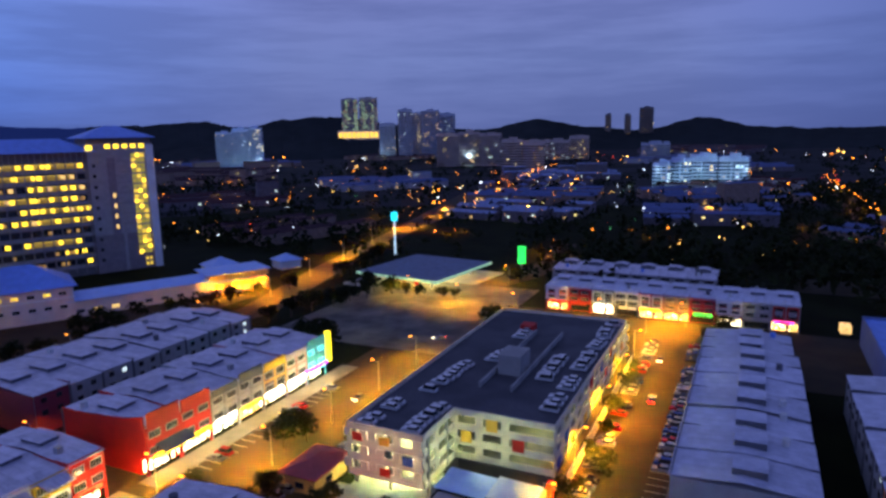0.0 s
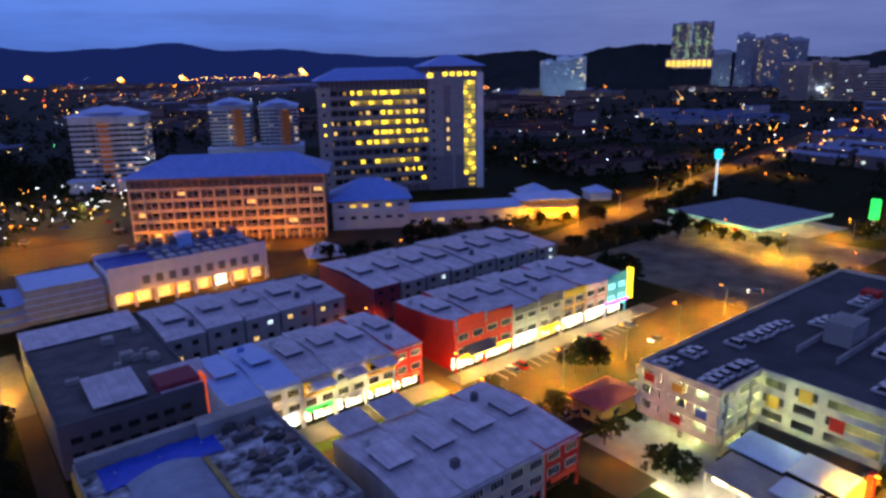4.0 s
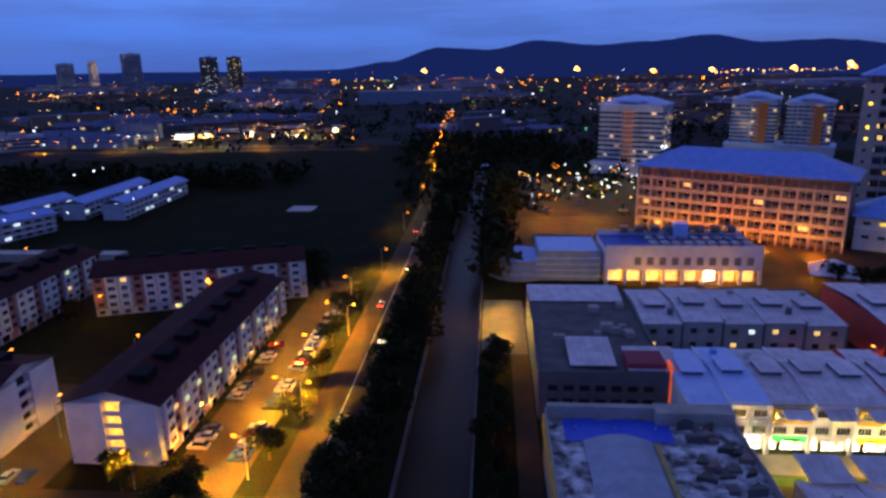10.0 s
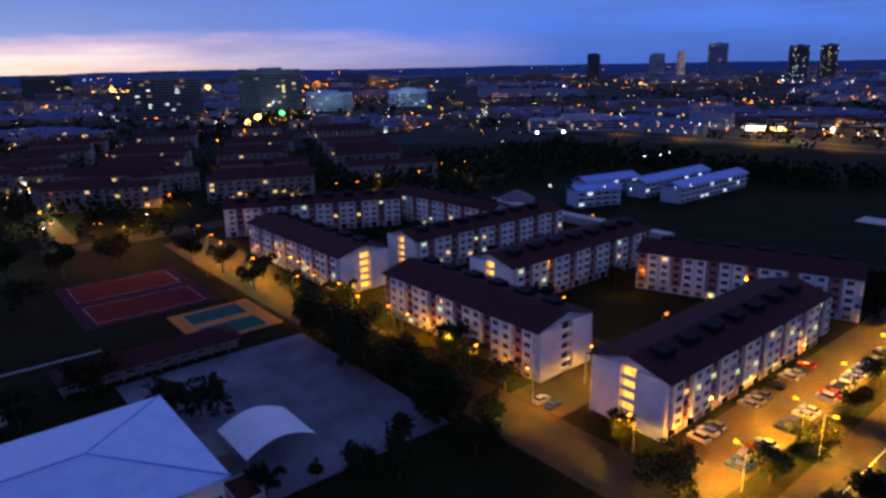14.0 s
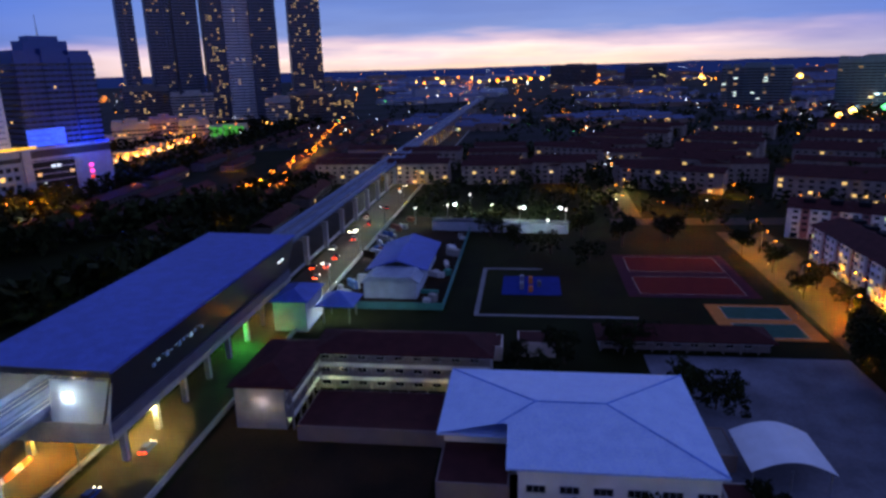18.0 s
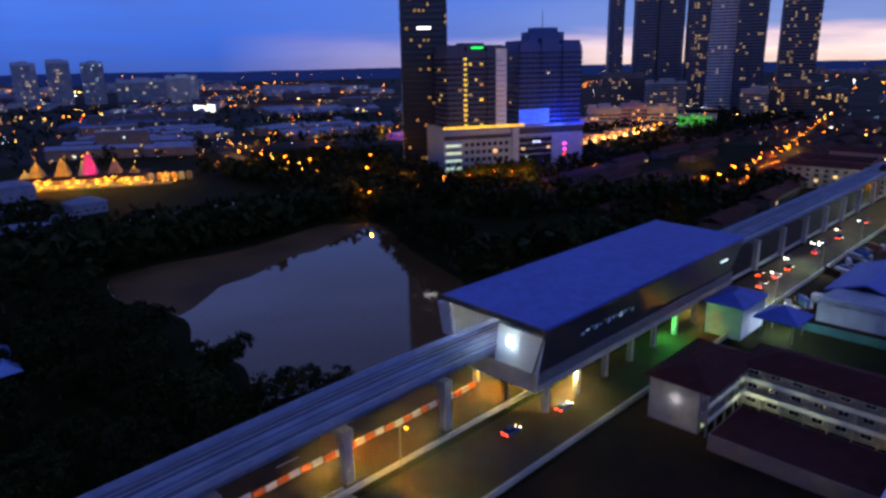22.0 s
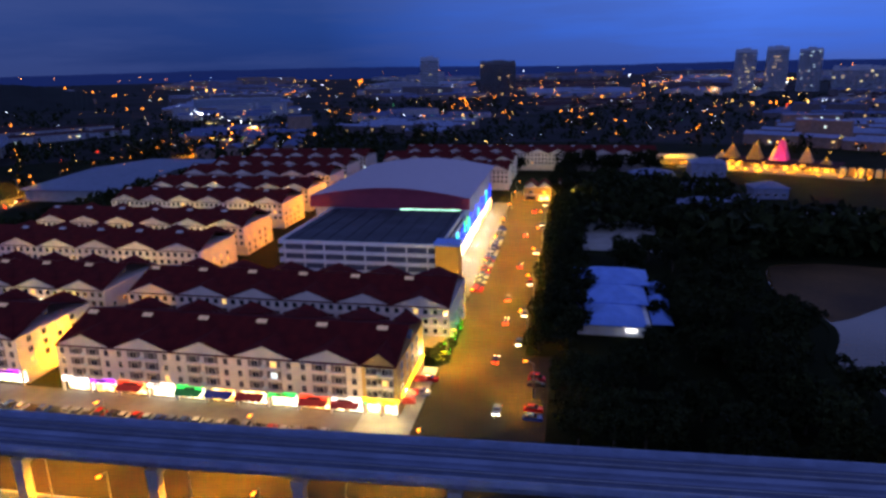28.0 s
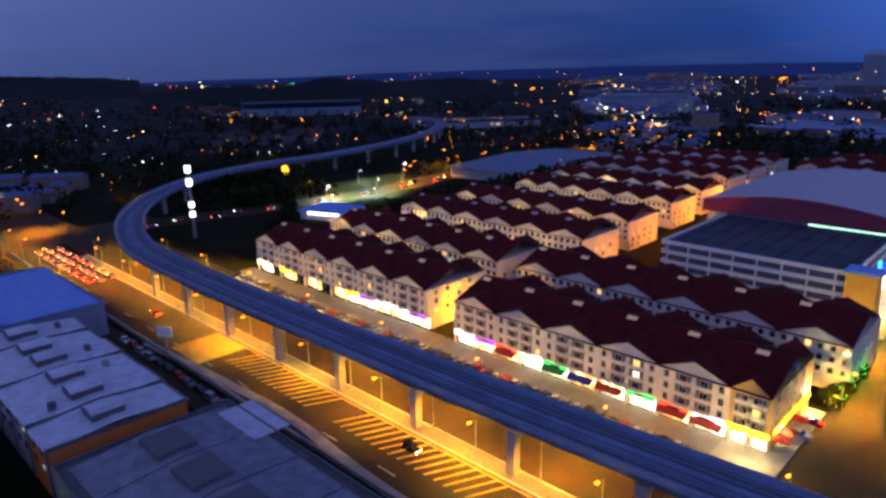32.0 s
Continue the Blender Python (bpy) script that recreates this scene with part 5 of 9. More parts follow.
def flats(x, y, turn, L, D, label, h=13.0, faces=(0,), end_lit=True, seed=1, ends=True):
    """A five-storey slab: local x along it, the front at y = 0 facing -y."""
    r = random.Random(seed)
    t = thing("block_of_flats", label, "flats", move(x, y, 0, turn), "five-storey flats")
    part("wall", Shape().box(0, L, 0.5, D - 0.5, 0, h), white_wall, t)
    part("roof", Shape().loft([(-0.9, h), (D / 2, h + 3.0), (D + 0.9, h), (D + 0.9, h + 0.2), (D / 2, h + 3.2), (-0.9, h + 0.2)], -1.8, L + 0.6), roof_plum, t)
    for e in (0.02, L - 0.02):
        part("gable", Shape().face([(e, 0, h), (e, D, h), (e, D / 2, h + 2.95)]), white_wall, t)
    for k in range(int(L / 10)):
        part("roof_tank", Shape().box(4 + 10 * k, 8.5 + 10 * k, D * 0.24, D * 0.44, h + 1.0, h + 3.7), surface("tank_black", (0.008, 0.009, 0.014), 0.8, spec=0.1, patch=0.1), t)
    for face in faces:
        n = int(L / 3.6)
        for b in range(n):
            c = L * (b + 0.5) / n
            yy, rot = (0.0, 0) if face == 0 else (D, 180)
            sgn = 1 if face == 0 else -1
            if b % 3 == 1:
                part("balcony_wall", Shape().box(c - 1.6, c + 1.6, min(yy, yy + 0.55 * sgn) - 0.02, max(yy, yy + 0.55 * sgn), 2.6, h - 0.2), salmon, t)
            else:
                part("bay", Shape().box(c - 1.7, c + 1.7, min(yy - 0.70 * sgn, yy + 0.55 * sgn), max(yy - 0.70 * sgn, yy + 0.55 * sgn), 2.7, h - 0.1), white_wall, t)
            for f in range(5):
                if f == 0 and face == 0:
                    part("arch", Shape().box(c - 1.4, c + 1.4, 0.35, 0.46, 0.2, 2.3), salmon if b % 2 else glass_dark, t)
                    continue
                g = lit_green if r.random() < 0.035 else lit_warm if r.random() < 0.02 else glass_dark
                out = -0.05 if b % 3 == 1 else -0.72
                part("window", window_mesh(1.7 if b % 3 else 2.0, 1.25, g, frame_white if b % 3 != 1 else salmon, 1), None, t, "", move(c, yy + out * sgn, 2.6 * f + 0.75, rot))
        for f in range(1, 6):
            part("floor_band", Shape().box(0, L, (-0.22 if face == 0 else D - 0.3), (0.3 if face == 0 else D + 0.22), 2.6 * f - 0.12, 2.6 * f + 0.06), salmon, t)
    if ends:
        for e, rot in ((0.0, -90),):
            part("end_panel", Shape().box(-1.5, 0.02, 0.3, D * 0.40, 0, h + 0.3), white_wall, t, "windowless white end wall")
            part("end_panel", Shape().box(-1.5, 0.02, D * 0.60, D - 0.3, 0, h + 0.3), white_wall, t, "windowless white end wall")
            for f in range(5):
                part("stair_landing", Shape().box(-1.3, -0.9, D * 0.41, D * 0.59, 2.6 * f + 0.1, 2.6 * f + 1.1), white_wall, t)
                part("stair_light", Shape().box(-0.12, 0.05, D * 0.41, D * 0.59, 2.6 * f + 0.2, 2.6 * f + 2.4), glow("stair_glow", (1.0, 0.46, 0.06), 1.8) if end_lit else glass_dark, t, "lit stair landing" if end_lit else "")
    return t


FL = "white and salmon five-storey block of flats with a brown tiled roof"
flats(-64, 111, 90, 76, 19, FL, seed=1)
flats(-69, 222.5, 198.5, 64, 16, FL, seed=2, faces=(1,), end_lit=False)
flats(-139, 143, 90, 73, 20, FL, seed=3)
flats(-100, 130, 180, 63, 20, FL, seed=4, faces=(1,), end_lit=False)
flats(-186, 141, 90, 79, 18, FL, seed=5)
flats(-188, 128, 180, 72, 20, FL, seed=6, faces=(1,))
flats(-292, 112, 64, 80, 18, FL, seed=7)
flats(-206, 207, 184, 66, 12, FL, seed=8, faces=(1,), end_lit=False)
sh = thing("long_shed", "long pale curved sheet roof behind the flats", "building", move(-304, 122, 0, 64))
part("wall", Shape().box(0, 62, 10, 24, 0, 9), grey_wall, sh)
part("roof", Shape().loft([(9, 9), (17, 11.5), (25, 9), (25, 9.3), (17, 11.8), (9, 9.3)], -1, 63), pale_concrete, sh)
for x, y, L, turn in [(-222, 275, 26, 68), (-190, 322, 72, 90), (-212, 322, 68, 90), (-236, 300, 40, 80)]:
    sc = thing("school_block", "three-storey school block with a light blue sheet roof", "school", move(x, y, 0, turn))
    part("wall", Shape().box(0, L, 0, 12, 0, 8.6), blue_white, sc)
    part("roof", Shape().loft([(-1.2, 8.7), (6, 11.2), (13.2, 8.7), (13.2, 8.95), (6, 11.45), (-1.2, 8.95)], -1, L + 1), roof_blue, sc)
    for f in range(3):
        part("gallery", Shape().box(0, L, -1.2, 0.02, 2.8 * f + 2.4, 2.8 * f + 2.7), white_wall, sc)
        s = Shape()
        for b in range(int(L / 5)):
            s.box(1.2 + 5 * b, 4.0 + 5 * b, -0.08, 0.02, 2.8 * f + 0.9, 2.8 * f + 2.1, 1 if rnd.random() < 0.12 else 0)
        part("glazing", s, [glass_dark, lit_cool], sc)
hd = thing("domed_hut", "low round-roofed grey hall", "building", move(-250, 258))
part("roof", Shape().tube((0, 0, 4), (0, 0, 8), 10, 2, n=18), slate_wall, hd)
part("wall", Shape().tube((0, 0, 0), (0, 0, 4), 9.4, n=18), grey_wall, hd)
low_block("covered_walk", "long pale flat roof of a covered walk", -262, -150, 246, 252, 3.4, grey_wall, pale_concrete, 0)
solid("practice_pad", Shape().box(-112, -98, 344, 358, 0.0, 0.07), pale_concrete, "pale concrete practice pad on the field", "pad", "structure")

# yard sheds, hall, school with the courtyard
ar = thing("arched_shelter", "open shelter with a pale arched sheet roof", "shelter", move(-121, 40))
n = 10
prof = [(14.5 * i / n - 0.25, 4.6 + 2.3 * math.sin(math.pi * i / n)) for i in range(n + 1)]
part("roof", Shape().loft(prof + [(yy, zz + 0.12) for yy, zz in prof[::-1]], -0.5, 13.5), surface("roof_white_blue", (0.62, 0.68, 0.82), 0.5, patch=0.12, lines=("X", 2, 1.0)), ar)
for xx in (0.3, 12.7):
    for yy in (0.4, 7, 13.6):
        part("post", Shape().tube((xx, yy, 0), (xx, yy, 4.7), 0.12, n=6), steel, ar)
low_block("dark_shed", "small dark shed beside the shelter", -124, -114, 33.5, 39.5, 3.5, brown_wall, slate_wall, 0.2)
low_block("lean_to", "low dark lean-to beside the hall", -106, -98, 34, 39, 3.2, grey_wall, roof_plum, 0.2)
hl = thing("assembly_hall", "large hall with a light blue hipped sheet roof", "hall")
part("wall", Shape().box(-133, -98, -1, 32, 0, 9.6), white_wall, hl)
part("wall", Shape().box(-133, -110, -15, -1, 0, 9.6), white_wall, hl)
RA, RB, NC = (-113, 15, 14), (-113, 2, 14), (-107, -4.75, 12.5)
for q in ([(-97, 33, 10), RA, RB, NC, (-107, -3, 12.5), (-97, -3, 10)], [RB, (-134, -16, 10), (-107, -16, 10), NC], [(-134, 33, 10), (-134, -16, 10), RB, RA], [(-97, 33, 10), (-134, 33, 10), RA]):
    part("roof_slope", Shape().face(q), roof_sky, hl)
part("eave", Shape().box(-134, -97, -3, 33, 9.6, 9.97).box(-134, -107, -16, -3, 9.6, 9.97), roof_sky, hl)
for a, b in (((-134, -16, 10.05), RB), ((-134, 33, 10.05), RA), ((-97, 33, 10.05), RA), (NC, RB), (RA, RB)):
    part("ridge_cap", Shape().tube(a, b, 0.2, n=5), roof_blue, hl)
for b in range(6):
    part("window", window_mesh(3.2, 1.4, glass_dark, frame_white, 2), None, hl, "", move(-97.98, 2 + 5.6 * b, 5, 90))
low_block("porch", "dark flat-roofed porch beside the hall", -112, -97, -15, -2.5, 6.5, brown_wall, roof_plum, 0.2)


def school_wing(x, y, turn, L, D, floors, label, lit):
    t = thing("school_wing", label, "school", move(x, y, 0, turn), "old school")
    h = 3.4 * floors
    part("wall", Shape().box(0, L, 1.8, D, 0, h), surface("old_wall", (0.28, 0.25, 0.25), 0.8, patch=0.25), t)
    part("roof", Shape().hip(0, L, 0, D, h + 0.2, 2.6, 1.0), roof_plum, t)
    for f in range(floors):
        part("gallery", Shape().box(0, L, 0, 1.9, 3.4 * f + 3.0, 3.4 * f + 3.25), MATS["old_wall"], t)
        part("gallery_wall", Shape().box(0, L, 0, 0.15, 3.4 * f + 3.25, 3.4 * f + 4.2) if f < floors - 1 else Shape().box(0, L, 0, 0.15, 3.4 * f + 2.7, 3.4 * f + 3.0), surface("gallery_paint", (0.62, 0.62, 0.60), 0.8, patch=0.2), t)
        for b in range(int(L / 4.5)):
            part("window", window_mesh(2.0, 1.3, lit if (lit and f == 0) else glass_dark, frame_white, 1), None, t, "", move(2.3 + 4.5 * b, 1.78, 3.4 * f + 1.1))
    for b in range(int(L / 4.5) + 1):
        part("pillar", Shape().box(4.5 * b, 4.5 * b + 0.35, 0.02, 0.35, 0, h), MATS["old_wall"], t)
    return t


school_wing(-140, -50, 90, 42, 13, 3, "long three-storey school wing with open galleries", None)
school_wing(-122, -49, 180, 24, 13, 3, "short three-storey school wing with a lit courtyard side", lit_green)
low_block("covered_court", "dark low roof over the school court", -134, -118, -47, -16, 3.6, brown_wall, roof_plum, 0)
school_wing(-168, 20, 90, 44, 10, 1, "low dark-roofed classroom row", None)
for k in range(4):
    low_block("storeroom", "dark tiled low school building", -162 - 3 * k, -154 - 3 * k, -44 + 14 * k, -34 + 14 * k, 4.0, cream, roof_plum, 0)

# courts and field
court_red = surface("court_red", (0.13, 0.012, 0.014), 0.85, spec=0.05, patch=0.2)
court_green = surface("court_green", (0.03, 0.10, 0.08), 0.85, spec=0.05, patch=0.2)
court_orange = surface("court_orange", (0.55, 0.20, 0.05), 0.85, spec=0.05, patch=0.2)
court_blue = surface("court_blue", (0.012, 0.03, 0.22), 0.85, spec=0.05, patch=0.2)


def court(name, label, x0, x1, y0, y1, mat, inner, n):
    t = thing(name, label, "court", kind="structure")
    part("surface", Shape().box(x0, x1, y0, y1, 0, 0.05), mat, t)
    for i in range(n):
        a = x0 + (x1 - x0) * (i + 0.12) / n
        b = x0 + (x1 - x0) * (i + 0.88) / n
        part("court_panel", Shape().box(a, b, y0 + 4, y1 - 4, 0.05, 0.06), inner, t)
        for q in ((a, b, y0 + 4, y0 + 4.12), (a, b, y1 - 4.12, y1 - 4), (a, a + 0.12, y0 + 4.12, y1 - 4.12), (b - 0.12, b, y0 + 4.12, y1 - 4.12)):
            part("line", Shape().box(*q, 0.06, 0.068), line_white, t)
    return t


court("tennis_court", "dark red hard courts with white lines", -262, -212, 34, 76, surface("court_plum", (0.05, 0.012, 0.03), 0.85, spec=0.05, patch=0.2), court_red, 2)
court("ball_court", "orange hard court with green play areas", -206, -178, 56, 82, court_orange, court_green, 2)
pg = thing("playground", "playground on blue rubber ground", "playground")
part("rubber_ground", Shape().box(-232, -212, -8, 12, 0, 0.08), court_blue, pg)
for k in range(5):
    part("climbing_frame", Shape().box(-228 + 3 * k, -226.6 + 3 * k, -2 + (k % 3) * 3, -0.6 + (k % 3) * 3, 0.08, 2.0 + 0.4 * (k % 2)), [steel, orange_wall, slate_wall][k % 3], pg)
path = thing("field_path", "pale concrete path round the school field", "path", kind="structure")
for q in ((-242, -192, -16, -14.5), (-193.5, -192, -14.5, 34), (-242, -240.5, -14.5, 6)):
    part("path_slab", Shape().box(*q, 0, 0.06), surface("path_concrete", (0.19, 0.19, 0.20), 0.85, patch=0.3), path)

# ---- station ----
st = thing("railway_station", "elevated railway station with a broad dark blue roof", "station")
part("roof", Shape().loft([(-103, 23.6), (-74, 23.0), (-74, 23.7), (-103, 24.3)], -199, -100), roof_navy, st)
part("roof_edge", Shape().loft([(-103.3, 23.2), (-73.7, 22.6), (-73.7, 23.75), (-103.3, 24.35)], -100.0, -99.5), frame_dark, st)
part("side_cladding", Shape().loft([(-77.5, 11.5), (-74.3, 22.6), (-74.6, 22.8), (-77.9, 11.6)], -199, -101), surface("cladding_dark", (0.025, 0.025, 0.04), 0.35, patch=0.15, lines=("X", 0.7, 1.0)), st, "dark sloping side cladding")
part("side_cladding", Shape().loft([(-102.7, 22.8), (-99.9, 12), (-100.2, 11.9), (-103, 22.6)][::-1], -199, -101), slate_wall, st)
for k in range(14):
    part("louvre", Shape().box(-101 , -99.8, -104.5 + 0.12 * k, -101 + 0.1 * k, 22 - 0.55 * k, 22.2 - 0.55 * k), frame_white, st)
part("concourse_slab", Shape().box(-199, -102, -102, -76.5, 8.2, 9.6), concrete, st)
part("concourse_wall", Shape().box(-199, -102, -77.0, -76.6, 9.6, 12.2), surface("concourse_wall", (0.10, 0.10, 0.14), 0.7), st)
part("platform", Shape().box(-198, -101.5, -88.6, -78, 13.2, 14.2), concrete, st)
part("platform", Shape().box(-198, -101.5, -102, -101, 13.2, 14.2), concrete, st)
part("end_wall", Shape().loft([(-88.6, 9.4), (-77.0, 9.4), (-74.8, 21), (-87, 21)], -101.6, -101.2), surface("end_wall", (0.42, 0.48, 0.54), 0.6, patch=0.1), st, "white end wall lit by a flood lamp")
part("flood_lamp", Shape().box(-101.1, -100.8, -84.4, -82.8, 17.0, 18.6), sign_white, st, "bright white flood lamp")
part("end_beam", Shape().box(-101.8, -101, -102, -76.6, 8.2, 12.4), concrete, st)
for k in range(8):
    part("column", Shape().box(-193 + 12 * k, -191.8 + 12 * k, -80, -78.8, 0, 8.2), concrete, st)
    part("column", Shape().box(-193 + 12 * k, -191.8 + 12 * k, -101, -99.8, 0, 8.2), concrete, st)
    part("roof_post", Shape().tube((-190 + 12 * k, -80, 14.2), (-190 + 12 * k, -77, 22.6), 0.25, n=6), steel, st)
for k in range(13):
    part("side_window", Shape().box(-117 - 1.75 * k, -116.1 - 1.75 * k, -75.95, -75.6, 16.8 + 0.5 * (k % 3), 17.5 + 0.4 * (k * 5 % 4)), glow("pale_strip_light", (0.45, 0.7, 1.0), 0.28) if k % 4 == 1 else glow("dim_glass", (0.3, 0.5, 0.9), 0.06), st, "lit strip of side glazing")
part("side_window", Shape().box(-192, -187, -75.95, -75.6, 17.4, 18.4), lit_cool, st)
ss = thing("stair_tower", "pale square stair tower beside the station", "station")
part("wall", Shape().box(-192, -176, -74, -64, 0, 9.4), surface("stair_tower_wall", (0.34, 0.37, 0.50), 0.8), ss)
part("roof", Shape().hip(-192, -176, -74, -64, 9.5, 2.2, 0.8), roof_navy, ss)
sp = thing("entrance_canopy", "lit station entrance under a pointed blue roof", "station")
part("roof", Shape().hip(-192, -182, -62, -52, 6.2, 3.2, 1.0), roof_navy, sp)
for q in ((-191, -61), (-183, -61), (-191, -53), (-183, -53)):
    part("post", Shape().tube((*q, 0), (*q, 6.2), 0.2, n=6), steel, sp)
part("lamp", Shape().box(-188, -186, -58, -56, 5.4, 5.7), sign_white, sp)
# building plot beside the station
bs = thing("site_hall", "half-built hall with a blue roof and a white end", "building")
part("wall", Shape().box(-254, -206, -54, -36, 0, 6), blue_white, bs)
part("roof", Shape().loft([(-56, 6), (-45, 9.6), (-34, 6), (-34, 6.3), (-45, 9.9), (-56, 6.3)], -256, -218), roof_navy, bs)
part("end_roof", Shape().loft([(-55, 5.4), (-35, 5.4), (-38, 7.6), (-52, 7.6)], -218, -206), surface("site_sheet", (0.26, 0.32, 0.46), 0.6, patch=0.25), bs)
solid("site_ground", Shape().box(-330, -196, -66, -26, 0, 0.04), soil, "muddy ground of a building site", "ground", "structure")
roof_far_dark = surface("roof_dark_sheet", (0.06, 0.065, 0.09), 0.7, patch=0.3)
sr = random.Random(9)
for k in range(46):
    x, y = sr.uniform(-322, -198), sr.choice([sr.uniform(-65, -57), sr.uniform(-33, -27)])
    L, W, H = sr.uniform(1.5, 7), sr.uniform(1, 2.5), sr.uniform(0.6, 2.8)
    m = sr.choice([frame_white, concrete, surface("container_blue", (0.05, 0.14, 0.42), 0.6), surface("rust", (0.28, 0.10, 0.05), 0.9), soil, surface("sheet_green", (0.05, 0.30, 0.22), 0.6)])
    solid("building_material", Shape().box(-L / 2, L / 2, -W / 2, W / 2, 0, H), m, "stack of building material on the site", "stack", m=move(x, y, 0.04, sr.uniform(0, 90)), group="stacks on the site")
hoard = surface("hoarding_green", (0.06, 0.24, 0.22), 0.7)
solid("hoarding", Shape().box(-330, -196, -26.2, -26, 0, 2.4).box(-196.2, -196, -66, -26.2, 0, 2.4), hoard, "green sheet hoarding round the building site", "hoarding")
lit_row = thing("canteen_row", "low row of stalls with bright white fronts behind the field", "building", move(-302.6, 19.3, 0, 264.5))
part("wall", Shape().box(0, 62.9, 0, 7, 0, 4.2), blue_white, lit_row)
part("roof", Shape().loft([(-1.6, 4.0), (7.4, 5.0), (7.4, 5.2), (-1.6, 4.2)], -0.5, 63.4), roof_far_dark, lit_row)
for k in range(12):
    part("stall_front", Shape().box(0.6 + 5 * k, 4.6 + 5 * k, -0.2, -0.02, 0.8, 2.8), [sign_white, lit_cool, lit_green, shop_white][k % 4], lit_row, "bright stall front")
for x, y in [(-320.2, -38.9), (-347.1, -29.9), (-321.6, -17.0), (-313.8, -3.1), (-287.5, 9.5), (-309.9, 18.5), (-312.6, -54.0), (-357.8, -70.0)]:
    fl_ = thing("flood_light", "white flood light on a steel mast at the building site", "flood light", move(x, y), "site flood lights")
    part("mast", Shape().tube((0, 0, 0), (0, 0, 8), 0.1, 0.07, 6), steel, fl_)
    part("lamp_head", Shape().box(-0.5, 0.5, -0.35, 0.35, 7.9, 8.5), sign_white, fl_, "bright white lamp")
    lamp(x, y, 7.6, 900, WHITE_LED, 0.4)
# barriers, wall and fence along the road
for k in range(30):
    x = -30 - 2.6 * k
    solid("road_barrier", Shape().loft([(-0.35, 0), (0.35, 0), (0.2, 0.5), (0.15, 1.1), (-0.15, 1.1), (-0.2, 0.5)], -1.2, 1.2), surface("barrier_orange", (0.75, 0.16, 0.03), 0.5, patch=0.1) if k % 2 else surface("barrier_white", (0.75, 0.74, 0.72), 0.5, patch=0.1), "orange plastic water-filled barrier" if k % 2 else "white plastic water-filled barrier", "barrier", m=move(x, -99 + 0.2 * math.sin(k), 0.04, 2), group="road barriers")
kerb = thing("kerb_wall", "low concrete wall with a dark planted ditch beside the road", "wall", kind="structure")
part("wall", Shape().box(-1000, -70, -68, -67.4, 0, 1.1), concrete, kerb)
part("wall", Shape().box(60, 330, -67.4, -66.8, 0, 1.0), concrete, kerb)
part("kerb", Shape().box(-1000, -30, -87.6, -87, 0, 0.9), pale_concrete, kerb)
verge = Shape()
band(verge, smooth([(60, -68), (90, -69), (118, -71.5), (150, -70), (185, -67.5)]), -0.6, 2.0, 0, 0.12)
solid("verge_slab", verge, concrete, "curved concrete edge beside the highway", "kerb", "structure")
# painted lines on the highway
ln = thing("road_marking", "worn yellow and white road markings", "marking", kind="structure")
for k in range(16):
    x = 66 + 2.6 * k
    part("hatch", Shape().face([(x, -84, 0.12), (x + 0.5, -84, 0.12), (x + 4.1, -76, 0.12), (x + 3.6, -76, 0.12)]), line_yellow, ln)
for k in range(15):
    x = 116 + 2.6 * k
    part("hatch", Shape().face([(x, -84, 0.12), (x + 0.5, -84, 0.12), (x + 4.1, -76, 0.12), (x + 3.6, -76, 0.12)]), line_yellow, ln)
part("hatch_edge", Shape().box(60, 160, -84.4, -84.1, 0.03, 0.12).box(160, 176, -84.4, -70, 0.03, 0.12), line_yellow, ln)
for k in range(18):
    part("lane_line", Shape().box(-60 + 18 * k, -55 + 18 * k, -72.1, -71.9, 0.03, 0.12), line_white, ln)
    part("lane_line", Shape().box(-60 + 18 * k, -55 + 18 * k, -104.1, -103.9, 0.03, 0.12), line_white, ln)
for k in range(20):
    part("bay_line", Shape().box(46 + 2.9 * k, 46.12 + 2.9 * k, -118.6, -113.5, 0.03, 0.12), line_white, ln)
    part("bay_line", Shape().box(100 + 2.9 * k, 100.12 + 2.9 * k, 107.5, 112, 0.03, 0.15), line_white, ln)
    part("bay_line", Shape().box(112 + 2.9 * k, 112.12 + 2.9 * k, 12.5, 17, 0.03, 0.12), line_white, ln)
part("centre_line", Shape().box(-34, -33.8, 100, 320, 0.03, 0.12), line_white, ln)

# ---- terraces ----
WALL_A = cream


